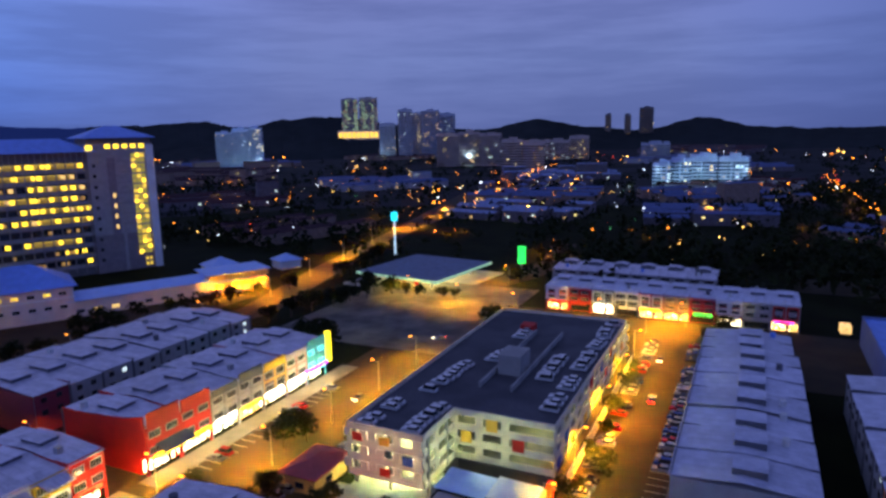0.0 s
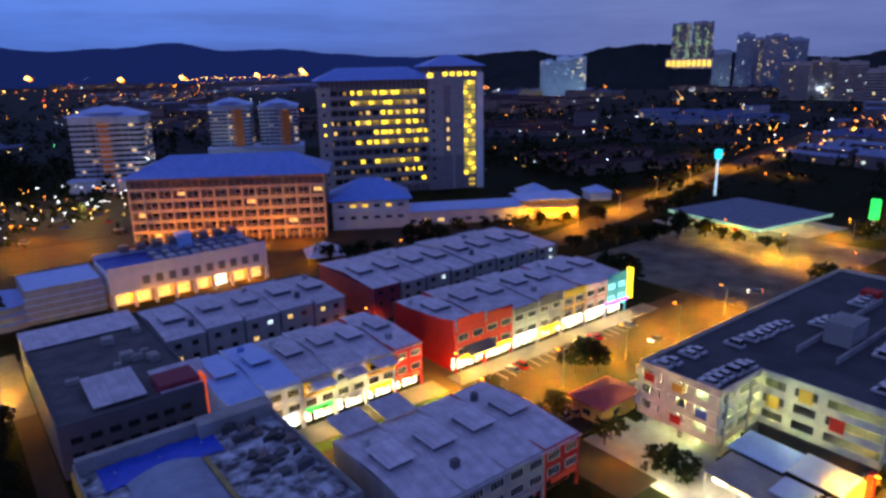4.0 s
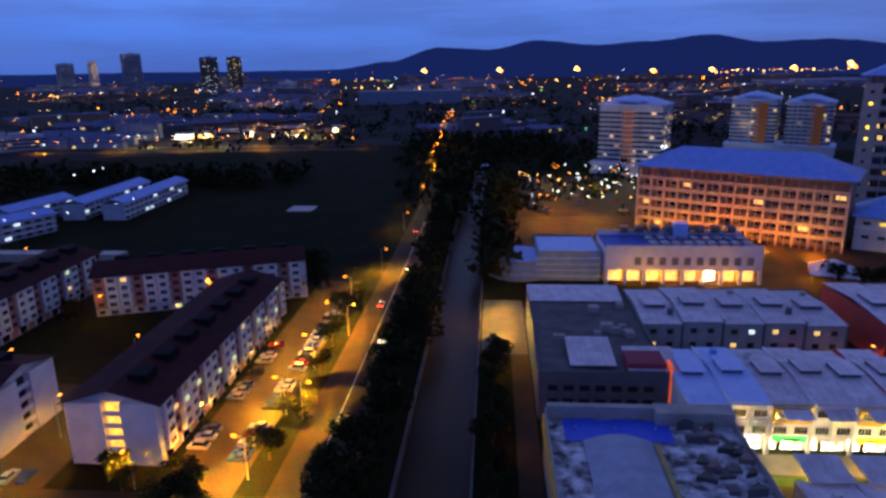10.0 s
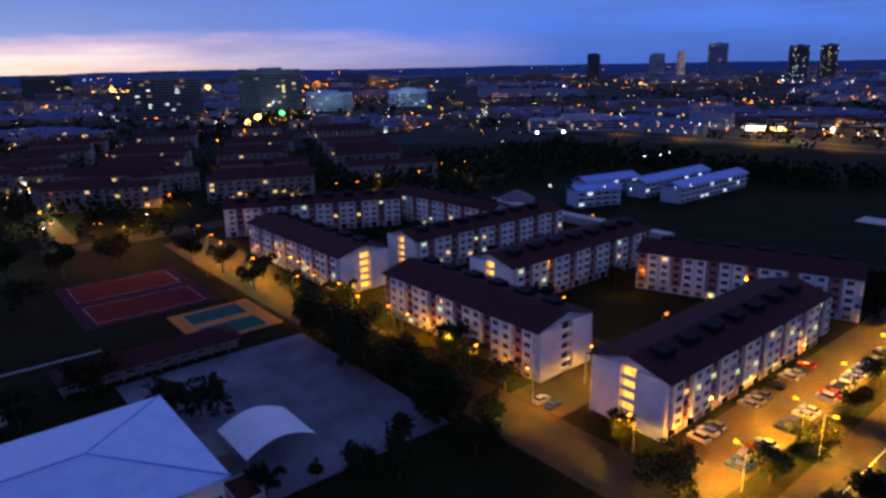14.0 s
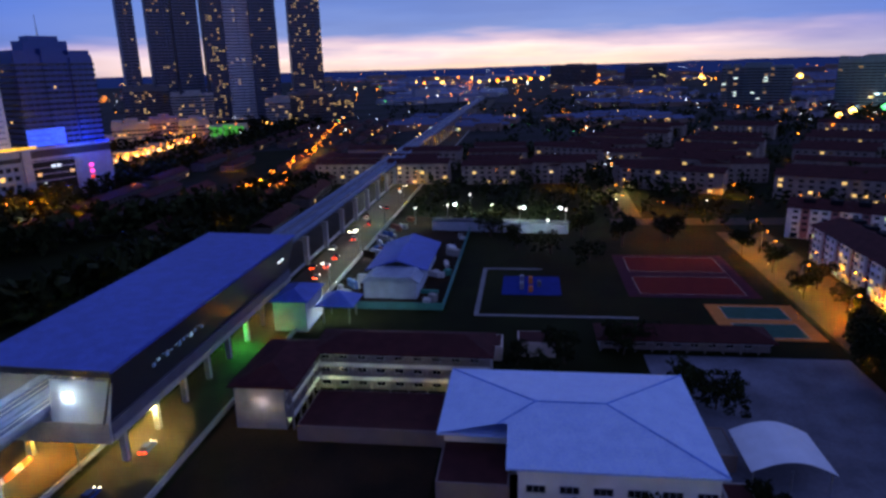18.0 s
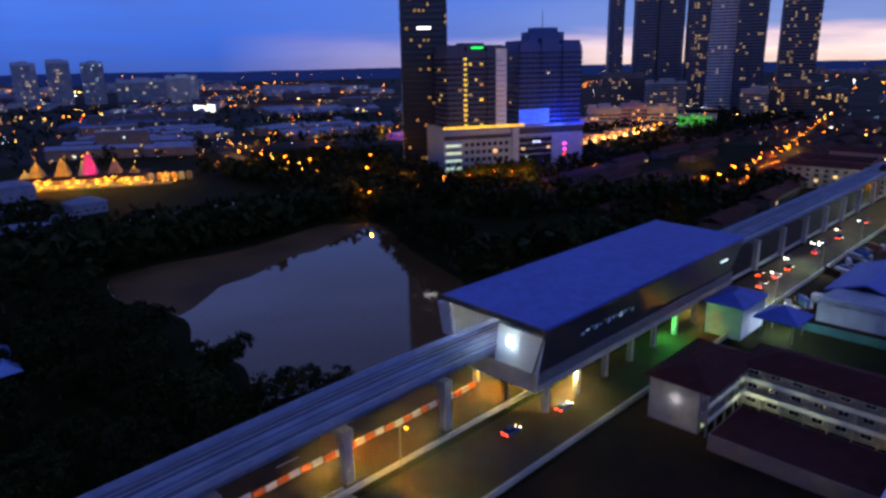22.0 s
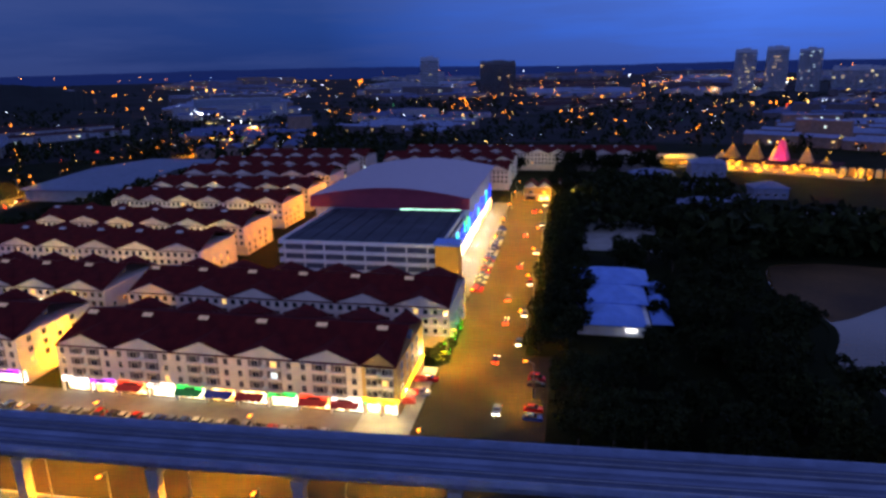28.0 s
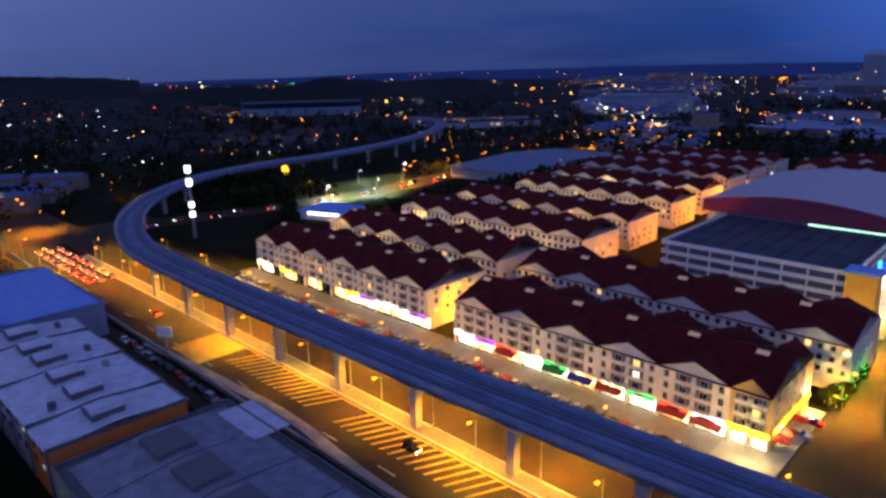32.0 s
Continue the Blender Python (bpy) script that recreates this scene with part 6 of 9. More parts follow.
def terrace_unit(x, y, turn, w, d, label, near=True, lit=None, sign=None, awning=None, group="", end=False, seed=0, lit_wall=None):
    r = random.Random(seed)
    h, g = 12.4, 4.0
    t = thing("terraced_shop", label, "building", move(x, y, 0, turn), group)
    s = Shape()
    s.box(0, w, 1.8, d, 0, g).box(0, w, 0, d, g, h)
    s.face([(0, 0, h), (w, 0, h), (w / 2, 0, h + 3.0)])
    s.face([(w, d, h), (0, d, h), (w / 2, d, h + 3.0)])
    part("wall", s, lit_wall or WALL_A, t)
    s = Shape()
    rz, ry = h + 4.6, d / 2
    for sy, e in ((-1, -0.5), (1, d + 0.5)):
        q = [(0, e, h - 0.1), (w, e, h - 0.1), (w, ry, rz), (0, ry, rz)]
        s.face(q if sy < 0 else q[::-1])
        pk_y = e + (ry - e) * (3.15 / 4.7)
        for side in (0, 1):
            a = (0 if side == 0 else w, e, h - 0.1)
            pts = [(w / 2, e, h + 3.25), (w / 2, pk_y, h + 3.25), (0.0 if side == 0 else w, e, h + 0.12)]
            s.face(pts if (side == 0) == (sy < 0) else pts[::-1])
    part("roof", s, roof_red, t)
    dz = h + 3.2
    part("roof_light", Shape().loft([(ry - 2.6, dz - 0.6), (ry - 1.0, dz - 0.6), (ry - 1.0, dz + 1.3), (ry - 2.6, dz + 0.4)], w * 0.06, w * 0.06 + 2.6), glow("dormer_light", (0.95, 0.62, 0.42), 0.16) if near else pale_concrete, t, "pale dormer light on the roof")
    if near:
        part("roof_hatch", Shape().loft([(ry - 2.8, dz - 0.9), (ry - 1.0, dz - 0.9), (ry - 1.0, dz + 0.8), (ry - 2.8, dz + 0.1)], w * 0.80, w * 0.80 + 2.4), slate_wall, t)
    cols = [(1.7, 1.0), (5.4, 1.5), (w - 5.3, 1.5), (w - 1.7, 1.0)]
    for f in range(3):
        for cx, ww in cols if near else cols[::3]:
            if not lit:
                continue
            gl = lit_warm if r.random() < 0.03 else lit_cool if r.random() < 0.015 else glass_dark
            part("window", window_mesh(ww, 1.5, gl, WALL_A, 1), None, t, "", move(cx, -0.02, g + 0.9 + 2.7 * f))
        if near and lit:
            part("air_unit", Shape().box(w / 2 - 0.5, w / 2 + 0.4, -0.45, -0.02, g + 0.8 + 2.7 * f, g + 1.5 + 2.7 * f), frame_white, t)
    if not lit:
        s = Shape()
        for f in range(3):
            for k in range(6):
                c, g = w * (k + 0.5) / 6, 0 if r.random() > 0.05 else r.choice((1, 2))
                s.box(c - 0.6, c + 0.6, -0.06, 0.02, 4.9 + 2.7 * f, 6.3 + 2.7 * f, g)
            s.box(0.2, w - 0.2, -0.35, 0.02, 4.2 + 2.7 * f, 4.5 + 2.7 * f, 3)
        part("glazing", s, [glass_dark, lit_warm, lit_cool, WALL_A], t, "rows of small dark windows")
    # Flat brown strips put the shade of the balcony bays into colour.
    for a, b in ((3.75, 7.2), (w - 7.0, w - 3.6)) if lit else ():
        rc = part("recess", Shape().box(a, b, -0.03, 0.02, g + 0.3, h - 0.5), brown_wall, t, "flat brown strip painting in a shaded balcony bay")
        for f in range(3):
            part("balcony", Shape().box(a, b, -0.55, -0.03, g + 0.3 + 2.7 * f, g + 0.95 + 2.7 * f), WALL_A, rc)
    for c in (0.1, w / 2, w - 0.1) if lit else ():
        part("column", Shape().box(max(c - 0.25, 0), min(c + 0.25, w), 0.02, 0.5, 0, g), WALL_A, t)
    for k in range(2) if lit else ():
        x0, x1 = 0.5 + k * w / 2, (k + 1) * w / 2 - 0.5
        part("shopfront", Shape().box(x0, x1, 1.65, 1.78, 0.2, 3.1), (lit[k] if lit and lit[k] else glass_dark), t, "lit shop front" if lit and lit[k] else "closed shutter")
        if sign and sign[k]:
            sg = part("signboard", Shape().box(x0, x1, -0.3, -0.02, 3.2, 4.3), sign[k], t, "shop sign")
            part("lettering", letter_bars(x0, x1, -0.34, 3.5, 4.0, seed + k), sign_ink, sg, "plain bar of unreadable lettering")
        if awning and awning[k]:
            part("awning", Shape().loft([(-2.4, 2.7), (-0.05, 3.5), (-0.05, 3.6), (-2.4, 2.8)], x0, x1), awning[k], t, "cloth awning")
    if end:
        for f in range(3):
            for yy in (4, 9, 14, 19):
                part("window", window_mesh(1.4, 1.5, lit_warm if r.random() < 0.1 else glass_dark, frame_white, 1), None, t, "", move(w + 0.02, yy, g + 0.9 + 2.7 * f, 90))
    return t


aw_red, aw_blue, aw_green = surface("awning_red", (0.50, 0.04, 0.03), 0.8), surface("awning_blue", (0.03, 0.05, 0.35), 0.8), surface("awning_green", (0.03, 0.28, 0.08), 0.8)
T1 = "cream terraced shophouse with a gabled front and dark red tiled roof"
lits = [(shop_warm, shop_white), (shop_white, shop_white), (shop_white, shop_warm), (shop_warm, shop_white), (shop_white, shop_warm)]
signs = [(sign_red, sign_white), (None, sign_green), (sign_green, None), (sign_red, sign_white), (sign_white, sign_purple)]
awns = [(aw_red, aw_red), (aw_red, None), (aw_green, aw_blue), (aw_red, None), (None, None)]
for k in range(5):
    terrace_unit(43 + 15.2 * (k + 1), -126, 180, 15.2, 26, T1, True, lits[k], signs[k], awns[k], "front terrace", False, k)
for k in range(6):
    terrace_unit(131 + 15.6 * (k + 1), -127, 180, 15.6, 26, T1, True, [(shop_white, shop_white), (shop_white, shop_warm), (shop_warm, shop_white), (shop_warm, None), (shop_warm, None), (shop_white, None)][k], [(sign_white, sign_purple), (sign_purple, sign_white), (None, sign_yellow), (None, None), (sign_yellow, None), (sign_white, None)][k], None, "front terrace", k == 0, 20 + k)
terrace_unit(43, -126, 180, 8, 26, "ochre corner shophouse with a wide lit corner shop", True, (shop_white, shop_white), (sign_green, sign_yellow), None, "front terrace", True, 40, ochre_wall)
for gi, (xa, n, w, y) in enumerate([(30, 6, 16, -163), (134, 6, 15.2, -163), (128, 6, 16.6, -206), (130, 6, 16.3, -243), (134, 6, 15.2, -290), (136, 6, 15.6, -328), (140, 6, 16, -372), (142, 6, 16, -410)]):
    for k in range(n):
        terrace_unit(xa + w * (k + 1), y, 180, w, 26, T1, y > -170, None, None, None, "rear terraces", k == 0, 60 + gi * 10 + k)
for gi, (y, xa, n) in enumerate([(-400, 36, 5), (-440, 36, 6), (-480, -60, 12), (-452, 142, 6)]):
    for k in range(n):
        terrace_unit(xa + 15 * (k + 1), y, 180, 15, 26, "far cream terraced shophouse with a red tiled roof", False, None, None, None, "far terraces", k == 0, 150 + gi * 20 + k)
for hx, hy, hw, hh in ((17, -372, 15, 7.2), (1.5, -379, 14, 6.6)):
    eh = thing("corner_house", "cream gabled shophouse in orange lamp light at the street's end", "building", move(hx, hy, 0, 180), "gabled houses at the street's end")
    part("wall", Shape().box(-hw / 2, hw / 2, 0, 14, 0, hh), ochre_wall, eh)
    for e in (-1, 1):
        c = e * hw / 4
        part("roof", Shape().face([(c - hw / 4 - 0.2, -0.6, hh), (c, -0.6, hh + 3.3), (c, 14.4, hh + 3.3), (c - hw / 4 - 0.2, 14.4, hh)]).face([(c, -0.6, hh + 3.3), (c + hw / 4 + 0.2, -0.6, hh), (c + hw / 4 + 0.2, 14.4, hh), (c, 14.4, hh + 3.3)]), roof_red, eh)
        part("gable", Shape().face([(c - hw / 4, -0.02, hh), (c + hw / 4, -0.02, hh), (c, -0.02, hh + 3.1)]), cream, eh)
        part("window", window_mesh(2.0, 1.5, lit_yellow if e > 0 else glass_dark, frame_white, 1), None, eh, "", move(c, -0.04, 3.9))
        part("shopfront", Shape().box(c - 2.6, c + 2.6, -0.2, -0.02, 0.3, 2.4), shop_warm if e > 0 else glass_dark, eh)
    part("ledge", Shape().box(-hw / 2, hw / 2, -0.9, -0.02, 3.0, 3.3), cream, eh)
# lit corner strip and green shrubs at the street corner
solid("light_strip", Shape().box(34.4, 34.7, -150, -128, 4.1, 4.9).box(34.7, 43, -125.6, -125.3, 4.1, 4.9), sign_yellow, "long yellow light strip round the corner shop", "sign")

# ---- mall ----
ml = thing("shopping_mall", "white shopping mall with a parking deck and a broad curved roof", "mall")
part("deck_wall", Shape().box(43, 99, -267, -212, 0, 15.4), surface("mall_core", (0.10, 0.11, 0.15), 0.8), ml)
part("deck_roof", Shape().box(42.4, 99.6, -267.6, -211.4, 15.4, 15.8), surface("mall_deck", (0.055, 0.058, 0.085), 0.8, second=(0.025, 0.026, 0.04), patch=0.4, patch_scale=0.12), ml)
for k in range(9):
    part("roof_rib", Shape().box(45 + 6.4 * k, 45.5 + 6.4 * k, -266, -213, 15.8, 16.2), surface("mall_deck", (0.055, 0.058, 0.085)), ml)
for f in range(5):
    z = 1.6 + 3.4 * f
    part("band", Shape().box(42, 100, -211.6, -211, z, z + 1.3), white_wall, ml)
    part("band", Shape().box(99.8, 100.3, -268, -211.6, z, z + 1.3), white_wall, ml)
    part("band", Shape().box(41.8, 42.3, -268, -211.6, z, z + 1.3), blue_white, ml)
for k in range(8):
    part("band_post", Shape().box(46 + 7.4 * k, 46.5 + 7.4 * k, -211.5, -211.1, 0, 15.4), white_wall, ml)
part("yellow_tower", Shape().box(35, 43, -214, -208, 0, 17), surface("mall_yellow", (0.80, 0.40, 0.04), 0.7, patch=0.1), ml, "plain yellow corner tower")
part("tower_cap", Shape().box(34.6, 43.4, -214.4, -207.6, 17, 18), roof_blue, ml)
part("hall_wall", Shape().box(42, 108, -358, -268, 0, 21), blue_white, ml)
n = 10
prof = [(40 + 70 * i / n, 21.2 + 4.0 * math.sin(math.pi * i / n)) for i in range(n + 1)]
s = Shape()
for (xa, za), (xb, zb) in zip(prof, prof[1:]):
    s.face([(xa, -267.4, za), (xb, -267.4, zb), (xb, -360, zb), (xa, -360, za)][::-1])
part("roof", s, surface("mall_roof", (0.46, 0.40, 0.46), 0.6, second=(0.40, 0.35, 0.41), patch=0.15, lines=("X", 1, 0.8)), ml)
s = Shape()
s.face([(x, -267.3, z + 0.05) for x, z in prof][::-1] + [(40, -266.4, 16.6), (110, -266.4, 16.6)])
part("fascia", s, maroon_wall, ml, "maroon fascia under the curved roof")
part("lit_strip", Shape().box(44, 70, -267.98, -267.5, 15.9, 16.5), glow("mall_strip", (0.5, 1.0, 0.75), 2.4), ml, "greenish lit clerestory strip")
for k in range(24):
    part("sign_panel", Shape().box(41.3, 41.75, -216 - 6 * k, -212.5 - 6 * k, 4.6 + (k % 2), 9.4 + 1.5 * (k % 3)), sign_blue if k % 5 else sign_cyan, ml, "blue lit panel on the side")
    part("shopfront", Shape().box(41.2, 41.75, -216 - 6 * k, -211.5 - 6 * k, 0.3, 4.2), shop_white if k < 16 else shop_warm, ml, "bright shop window")
for k in range(2):
    part("green_light", Shape().box(41.0, 41.3, -262 - 9 * k, -260 - 9 * k, 8.6, 13), sign_green, ml)

# house with the light blue roof, street walls
bh = thing("bungalow", "low house with a wide light blue roof", "house")
part("wall", Shape().box(-24, -4, -222, -180, 0, 4).box(-24, -5, -222, -211, 4, 6), white_wall, bh)
for k in range(3):
    part("roof", Shape().hip(-26 + 2 * k, -3 - k, -224 + 15 * k, -209 + 15.5 * k, 6.2 - 1.0 * k, 3.2, 0.7), roof_blue, bh)
for k in range(3):
    part("dormer", Shape().hip(-32 + 1 * k, -27 + 1 * k, -218 + 13 * k, -208 + 13 * k, 3.6, 2.0, 0.4), roof_blue, bh)
part("porch_light", Shape().box(-3.2, -2.9, -190, -187, 2.4, 3.4), sign_white, bh)
part("porch_light", Shape().box(-20, -17, -177.6, -177.3, 2.4, 3.2), sign_white, bh)
for x, y, w, d, h in [(-51, -431, 26, 16, 7), (-91, -470, 22, 18, 9), (-67, -345, 24, 14, 6), (-88, -360, 16, 12, 5), (-75, -400, 20, 14, 5), (-110, -395, 18, 14, 6)]:
    p = thing("villa", "white house with a pitched pale roof", "house", move(x, y, 0, rnd.uniform(-10, 10)), "houses by the temple")
    part("wall", Shape().box(-w / 2, w / 2, -d / 2, d / 2, 0, h), surface("villa_wall", (0.24, 0.27, 0.40), 0.8, patch=0.25), p)
    part("roof", Shape().hip(-w / 2, w / 2, -d / 2, d / 2, h, 3, 0.8), surface("villa_roof", (0.16, 0.20, 0.36), 0.7, patch=0.3), p)
    for k in range(4):
        part("window", window_mesh(2.0, 1.3, glass_dark, frame_white, 1), None, p, "", move(-w / 2 + w * (k + 0.5) / 4, d / 2 + 0.02, 1.6, 180))
low_block("long_roof", "long low pale roof behind the lake", -210, -90, -338, -330, 3.6, grey_wall, concrete, 0)

# ---- temple ----
fr_t = random.Random(19)
gold = surface("temple_gold", (0.80, 0.46, 0.10), 0.6, second=(0.55, 0.26, 0.06), patch=0.35, patch_scale=0.3)
pale_gold = surface("temple_cream", (0.80, 0.62, 0.30), 0.7, patch=0.25)
gold_hot = glow("temple_gold_bright", (1.0, 0.44, 0.02), 1.6)
# The gate tower's magenta light is put into its own colour.
magenta = surface("temple_magenta_lit", (0.72, 0.04, 0.42), 0.6, patch=0.2)
tp = thing("temple", "floodlit golden temple with stepped gate towers", "temple", move(-141, -504, 0, 153))
part("hall", Shape().box(-42, 42, -14, 16, 0, 5.0), surface("temple_wall", (0.34, 0.20, 0.10), 0.8, patch=0.3), tp, "brown hall behind the pillars")
part("hall_roof", Shape().hip(-43, 43, -15, 17, 5.0, 1.6, 0.6), roof_plum, tp)
part("terrace", Shape().box(-46, 46, -17, -14, 0, 1.6), pale_gold, tp)
for k in range(14):
    part("pillar", Shape().tube((-40.5 + 6.2 * k, -14.6, 1.6), (-40.5 + 6.2 * k, -14.6, 5.0), 0.5, 0.4, 8), pale_gold, tp)
    if k % 3 != 1:
        part("doorway", Shape().box(-39.2 + 6.2 * k, -35.8 + 6.2 * k, -14.25, -13.95, 1.7, 4.2), glow("temple_doorway", (1.0, 0.50, 0.06), 1.5), tp, "lit doorway")
for cx, h, w, m in [(-27, 14, 9, gold), (-11, 16, 9, gold), (6, 20, 9, magenta), (22, 14, 8, surface("stone_pink", (0.45, 0.22, 0.18), 0.8)), (2, 14, 6, pale_gold), (-34, 9, 6, pale_gold), (34, 8, 6, gold)]:
    s = Shape()
    n = 8
    for k in range(n):
        f = 1 - 0.78 * k / n
        z0, z1 = 5.5 + (h - 5.5) * k / n, 5.5 + (h - 5.5) * (k + 0.8) / n
        s.box(cx - w / 2 * f, cx + w / 2 * f, -5 * f, 5 * f, z0, z1)
        s.box(cx - w / 2 * f - 0.25, cx + w / 2 * f + 0.25, -5 * f - 0.25, 5 * f + 0.25, z1, z1 + (h - 5.5) * 0.2 / n)
    part("gate_tower", s, m, tp, "stepped gate tower")
    part("finial", Shape().tube((cx, 0, h - 0.2), (cx, 0, h + 2), 0.5, 0.1, 6), gold_hot, tp)
s = Shape()
for k in range(70):
    q, z = fr_t.uniform(-58, 62), fr_t.choice((0.6, 1.2, 2.6, 3.4, 5.4))
    s.box(q - 0.35, q + 0.35, -20.4 + fr_t.uniform(-6, 3), -19.7 + fr_t.uniform(-6, 3) + 6, z, z + 0.5)
part("light_string", s, gold_hot, tp, "strings of golden lamps along the terrace")
for k in range(6):
    part("side_shrine", Shape().box(44 + 5 * k, 47.6 + 5 * k, -10, -4, 0, 3.2).prism([(44 + 5 * k, -10), (47.6 + 5 * k, -10), (45.8 + 5 * k, -7)], 3.2, 5.2), gold if k % 2 else pale_gold, tp)
part("forecourt", Shape().box(-58, 60, -27, -17, 0, 0.25), paving, tp)
# Ochre walls and roofs carry the gold light in their colour.
low_block("lit_market", "low market roofs coloured ochre for the gold light beside the temple", -96, -50, -548, -520, 4, ochre_wall, ochre_wall, 0)

# ---- hotel and towers ----
ht2 = thing("hotel_podium", "white podium of parking floors with a lit top terrace", "hotel", move(-321, -326, 0, 153.7))
part("wall", Shape().box(0, 107, 0, 60, 0, 32), surface("podium_wall", (0.30, 0.34, 0.46), 0.8, patch=0.2), ht2)
for f in range(4):
    z = 3.4 + 5.2 * f
    for b in range(8):
        part("window", Shape().box(15 + 4.3 * b, 17.6 + 4.3 * b, -0.35, 0.04, z + 0.6, z + 3.2), lit_warm if (f, b) == (2, 5) else glass_dark, ht2)
        part("window_hood", Shape().box(14.6 + 4.3 * b, 18.0 + 4.3 * b, -1.0, -0.02, z + 3.3, z + 3.7), MATS["podium_wall"], ht2)
    part("floor_band", Shape().box(13.5, 50, -0.8, -0.02, z - 1.3, z - 0.4), MATS["podium_wall"], ht2)
    part("lit_strip", Shape().box(1, 12.5, -0.3, 0.04, z + 0.8, z + 2.6), glow("podium_green_white", (0.55, 0.8, 0.62), 0.35 if f > 1 else 0.7), ht2, "greenish lit parking floor")
    part("parking_edge", Shape().box(0, 13.2, -1.0, -0.02, z - 1.0, z + 0.3), MATS["podium_wall"], ht2)
part("pier", Shape().box(50.5, 55.5, -1.6, -0.02, 0, 32), MATS["podium_wall"], ht2, "pale upright pier")
part("glazed_front", Shape().box(56, 82, -0.3, 0.04, 1.5, 24.5), glass_dark, ht2, "dark glazed front")
for f in range(6):
    part("glazing_slab", Shape().box(56, 82, -0.7, -0.32, 3.6 + 4.0 * f, 4.0 + 4.0 * f), MATS["podium_wall"], ht2)
for q, z, m in ((67, 19.4, lit_cool), (70.4, 19.4, lit_cool), (60, 9.0, lit_cool), (74, 5.2, sign_blue), (64, 5.4, lit_green), (78, 15.2, lit_warm), (58, 15.0, lit_warm)):
    part("lit_window", Shape().box(q, q + 2.6, -0.5, -0.33, z, z + 1.7), m, ht2)
part("blank_panel", Shape().box(83, 107, -0.5, -0.02, 0, 25), MATS["podium_wall"], ht2, "blank pale end of the podium")
for k in range(3):
    part("small_sign", Shape().box(91, 93.4, -0.8, -0.52, 9 + 4 * k, 11 + 4 * k), sign_pink if k else sign_red, ht2)
# Flat near-black strips paint in the shade of hollows under the terrace.
part("recess", Shape().box(50, 107, -0.3, 0.04, 26.2, 31.4), surface("recess_shade", (0.02, 0.022, 0.035), 0.6), ht2, "near-black strip painting in the shade under the terrace")
part("recess", Shape().box(0, 50, -0.3, 0.04, 24.6, 27.4), MATS["recess_shade"], ht2)
part("ledge", Shape().box(-0.6, 107.4, -1.4, -0.02, 31.0, 32.0), MATS["podium_wall"], ht2)
part("lit_terrace", Shape().box(-0.5, 60, -0.6, -0.1, 32, 33.6), glow("terrace_gold", (1.0, 0.55, 0.04), 1.3), ht2, "gold lit terrace edge")
part("roof", Shape().box(0, 107, 0, 60, 32, 32.3), concrete, ht2)
part("blue_screen", Shape().box(57, 80, 1.6, 2.0, 33, 43.5), glow("hotel_blue", (0.05, 0.13, 0.95), 1.0), ht2, "blue lit screen wall")
part("blue_edge", Shape().box(98, 107, -0.4, -0.05, 32, 33.2), sign_blue, ht2, "blue lit terrace edge")
tower("hotel_tower", "grey hotel tower with a gold-lit window column", -351, -330, 153.7, 44, 26, 84, surface("hotel_grey", (0.045, 0.060, 0.13), 0.5, patch=0.15), lit_yellow, 0.05, seed=3, accent=3, floor=3.4, bands=surface("hotel_band", (0.040, 0.058, 0.13), 0.6, patch=0.15))
solid("tower_edge", Shape().box(14.5, 22.3, -14.2, -13.1, 32, 85), white_wall, "pale blank edge strip of the hotel tower", "panel", m=move(-351, -330, 0, 153.7))
tower("hotel_tower", "taller grey hotel tower with a stepped top and an antenna", -401.4, -305, 153.7, 50, 28, 88, surface("blue_grey_wall", (0.035, 0.075, 0.29), 0.4, patch=0.15), lit_warm, 0.02, seed=4, crown=11, floor=3.4)
solid("antenna", Shape().tube((-401, -305, 99), (-401, -305, 112), 0.4, 0.15, 6), steel, "thin antenna on the hotel roof", "antenna")
solid("roof_sign", Shape().box(-4, 4, -0.4, 0.4, 85, 86.3), sign_green, "green lit roof sign", "sign", m=move(-346, -318, 0, 153.7))
tower("office_tower", "very tall dark glass tower with a white sign at its top", -349, -375, 140, 34, 34, 152, surface("dark_tower_glass", (0.018, 0.018, 0.028), 0.25, patch=0.1), dim_window, 0.10, seed=5, floor=4, bay=3.0)
solid("tower_sign", Shape().box(-7, 7, -0.8, 0.8, 99.6, 101.0), sign_white, "white lit sign near the tower's top", "sign", m=move(-338, -362, 0, 140))
condo = [surface("condo_dark", (0.10, 0.12, 0.20), 0.6, patch=0.2), surface("condo_brown", (0.17, 0.14, 0.16), 0.7, patch=0.2), surface("condo_pale", (0.66, 0.69, 0.80), 0.75, patch=0.2)]
for k, (x, y, w, h, tone) in enumerate([(-981, -600, 23, 241, 0), (-1004, -561, 34, 268, 0), (-1022, -527, 38, 246, 0), (-1040, -490, 34, 273, 1), (-1055, -459, 40, 295, 2), (-1070, -422, 42, 292, 0), (-1092, -360, 50, 256, 1)]):
    tower("condominium", ("very tall dark condominium tower with scattered lit windows", "very tall brownish condominium tower with lit window columns", "very tall pale condominium tower with upright stripes")[tone], x, y, math.degrees(math.atan2(-x, y)) + 8, w, 30, h, condo[tone], glow("condo_window", (1.0, 0.66, 0.22), 0.6), (0.06, 0.20, 0.04)[tone], seed=70 + k, floor=4.6, bay=4.4, bands=condo[0] if tone == 1 else None)
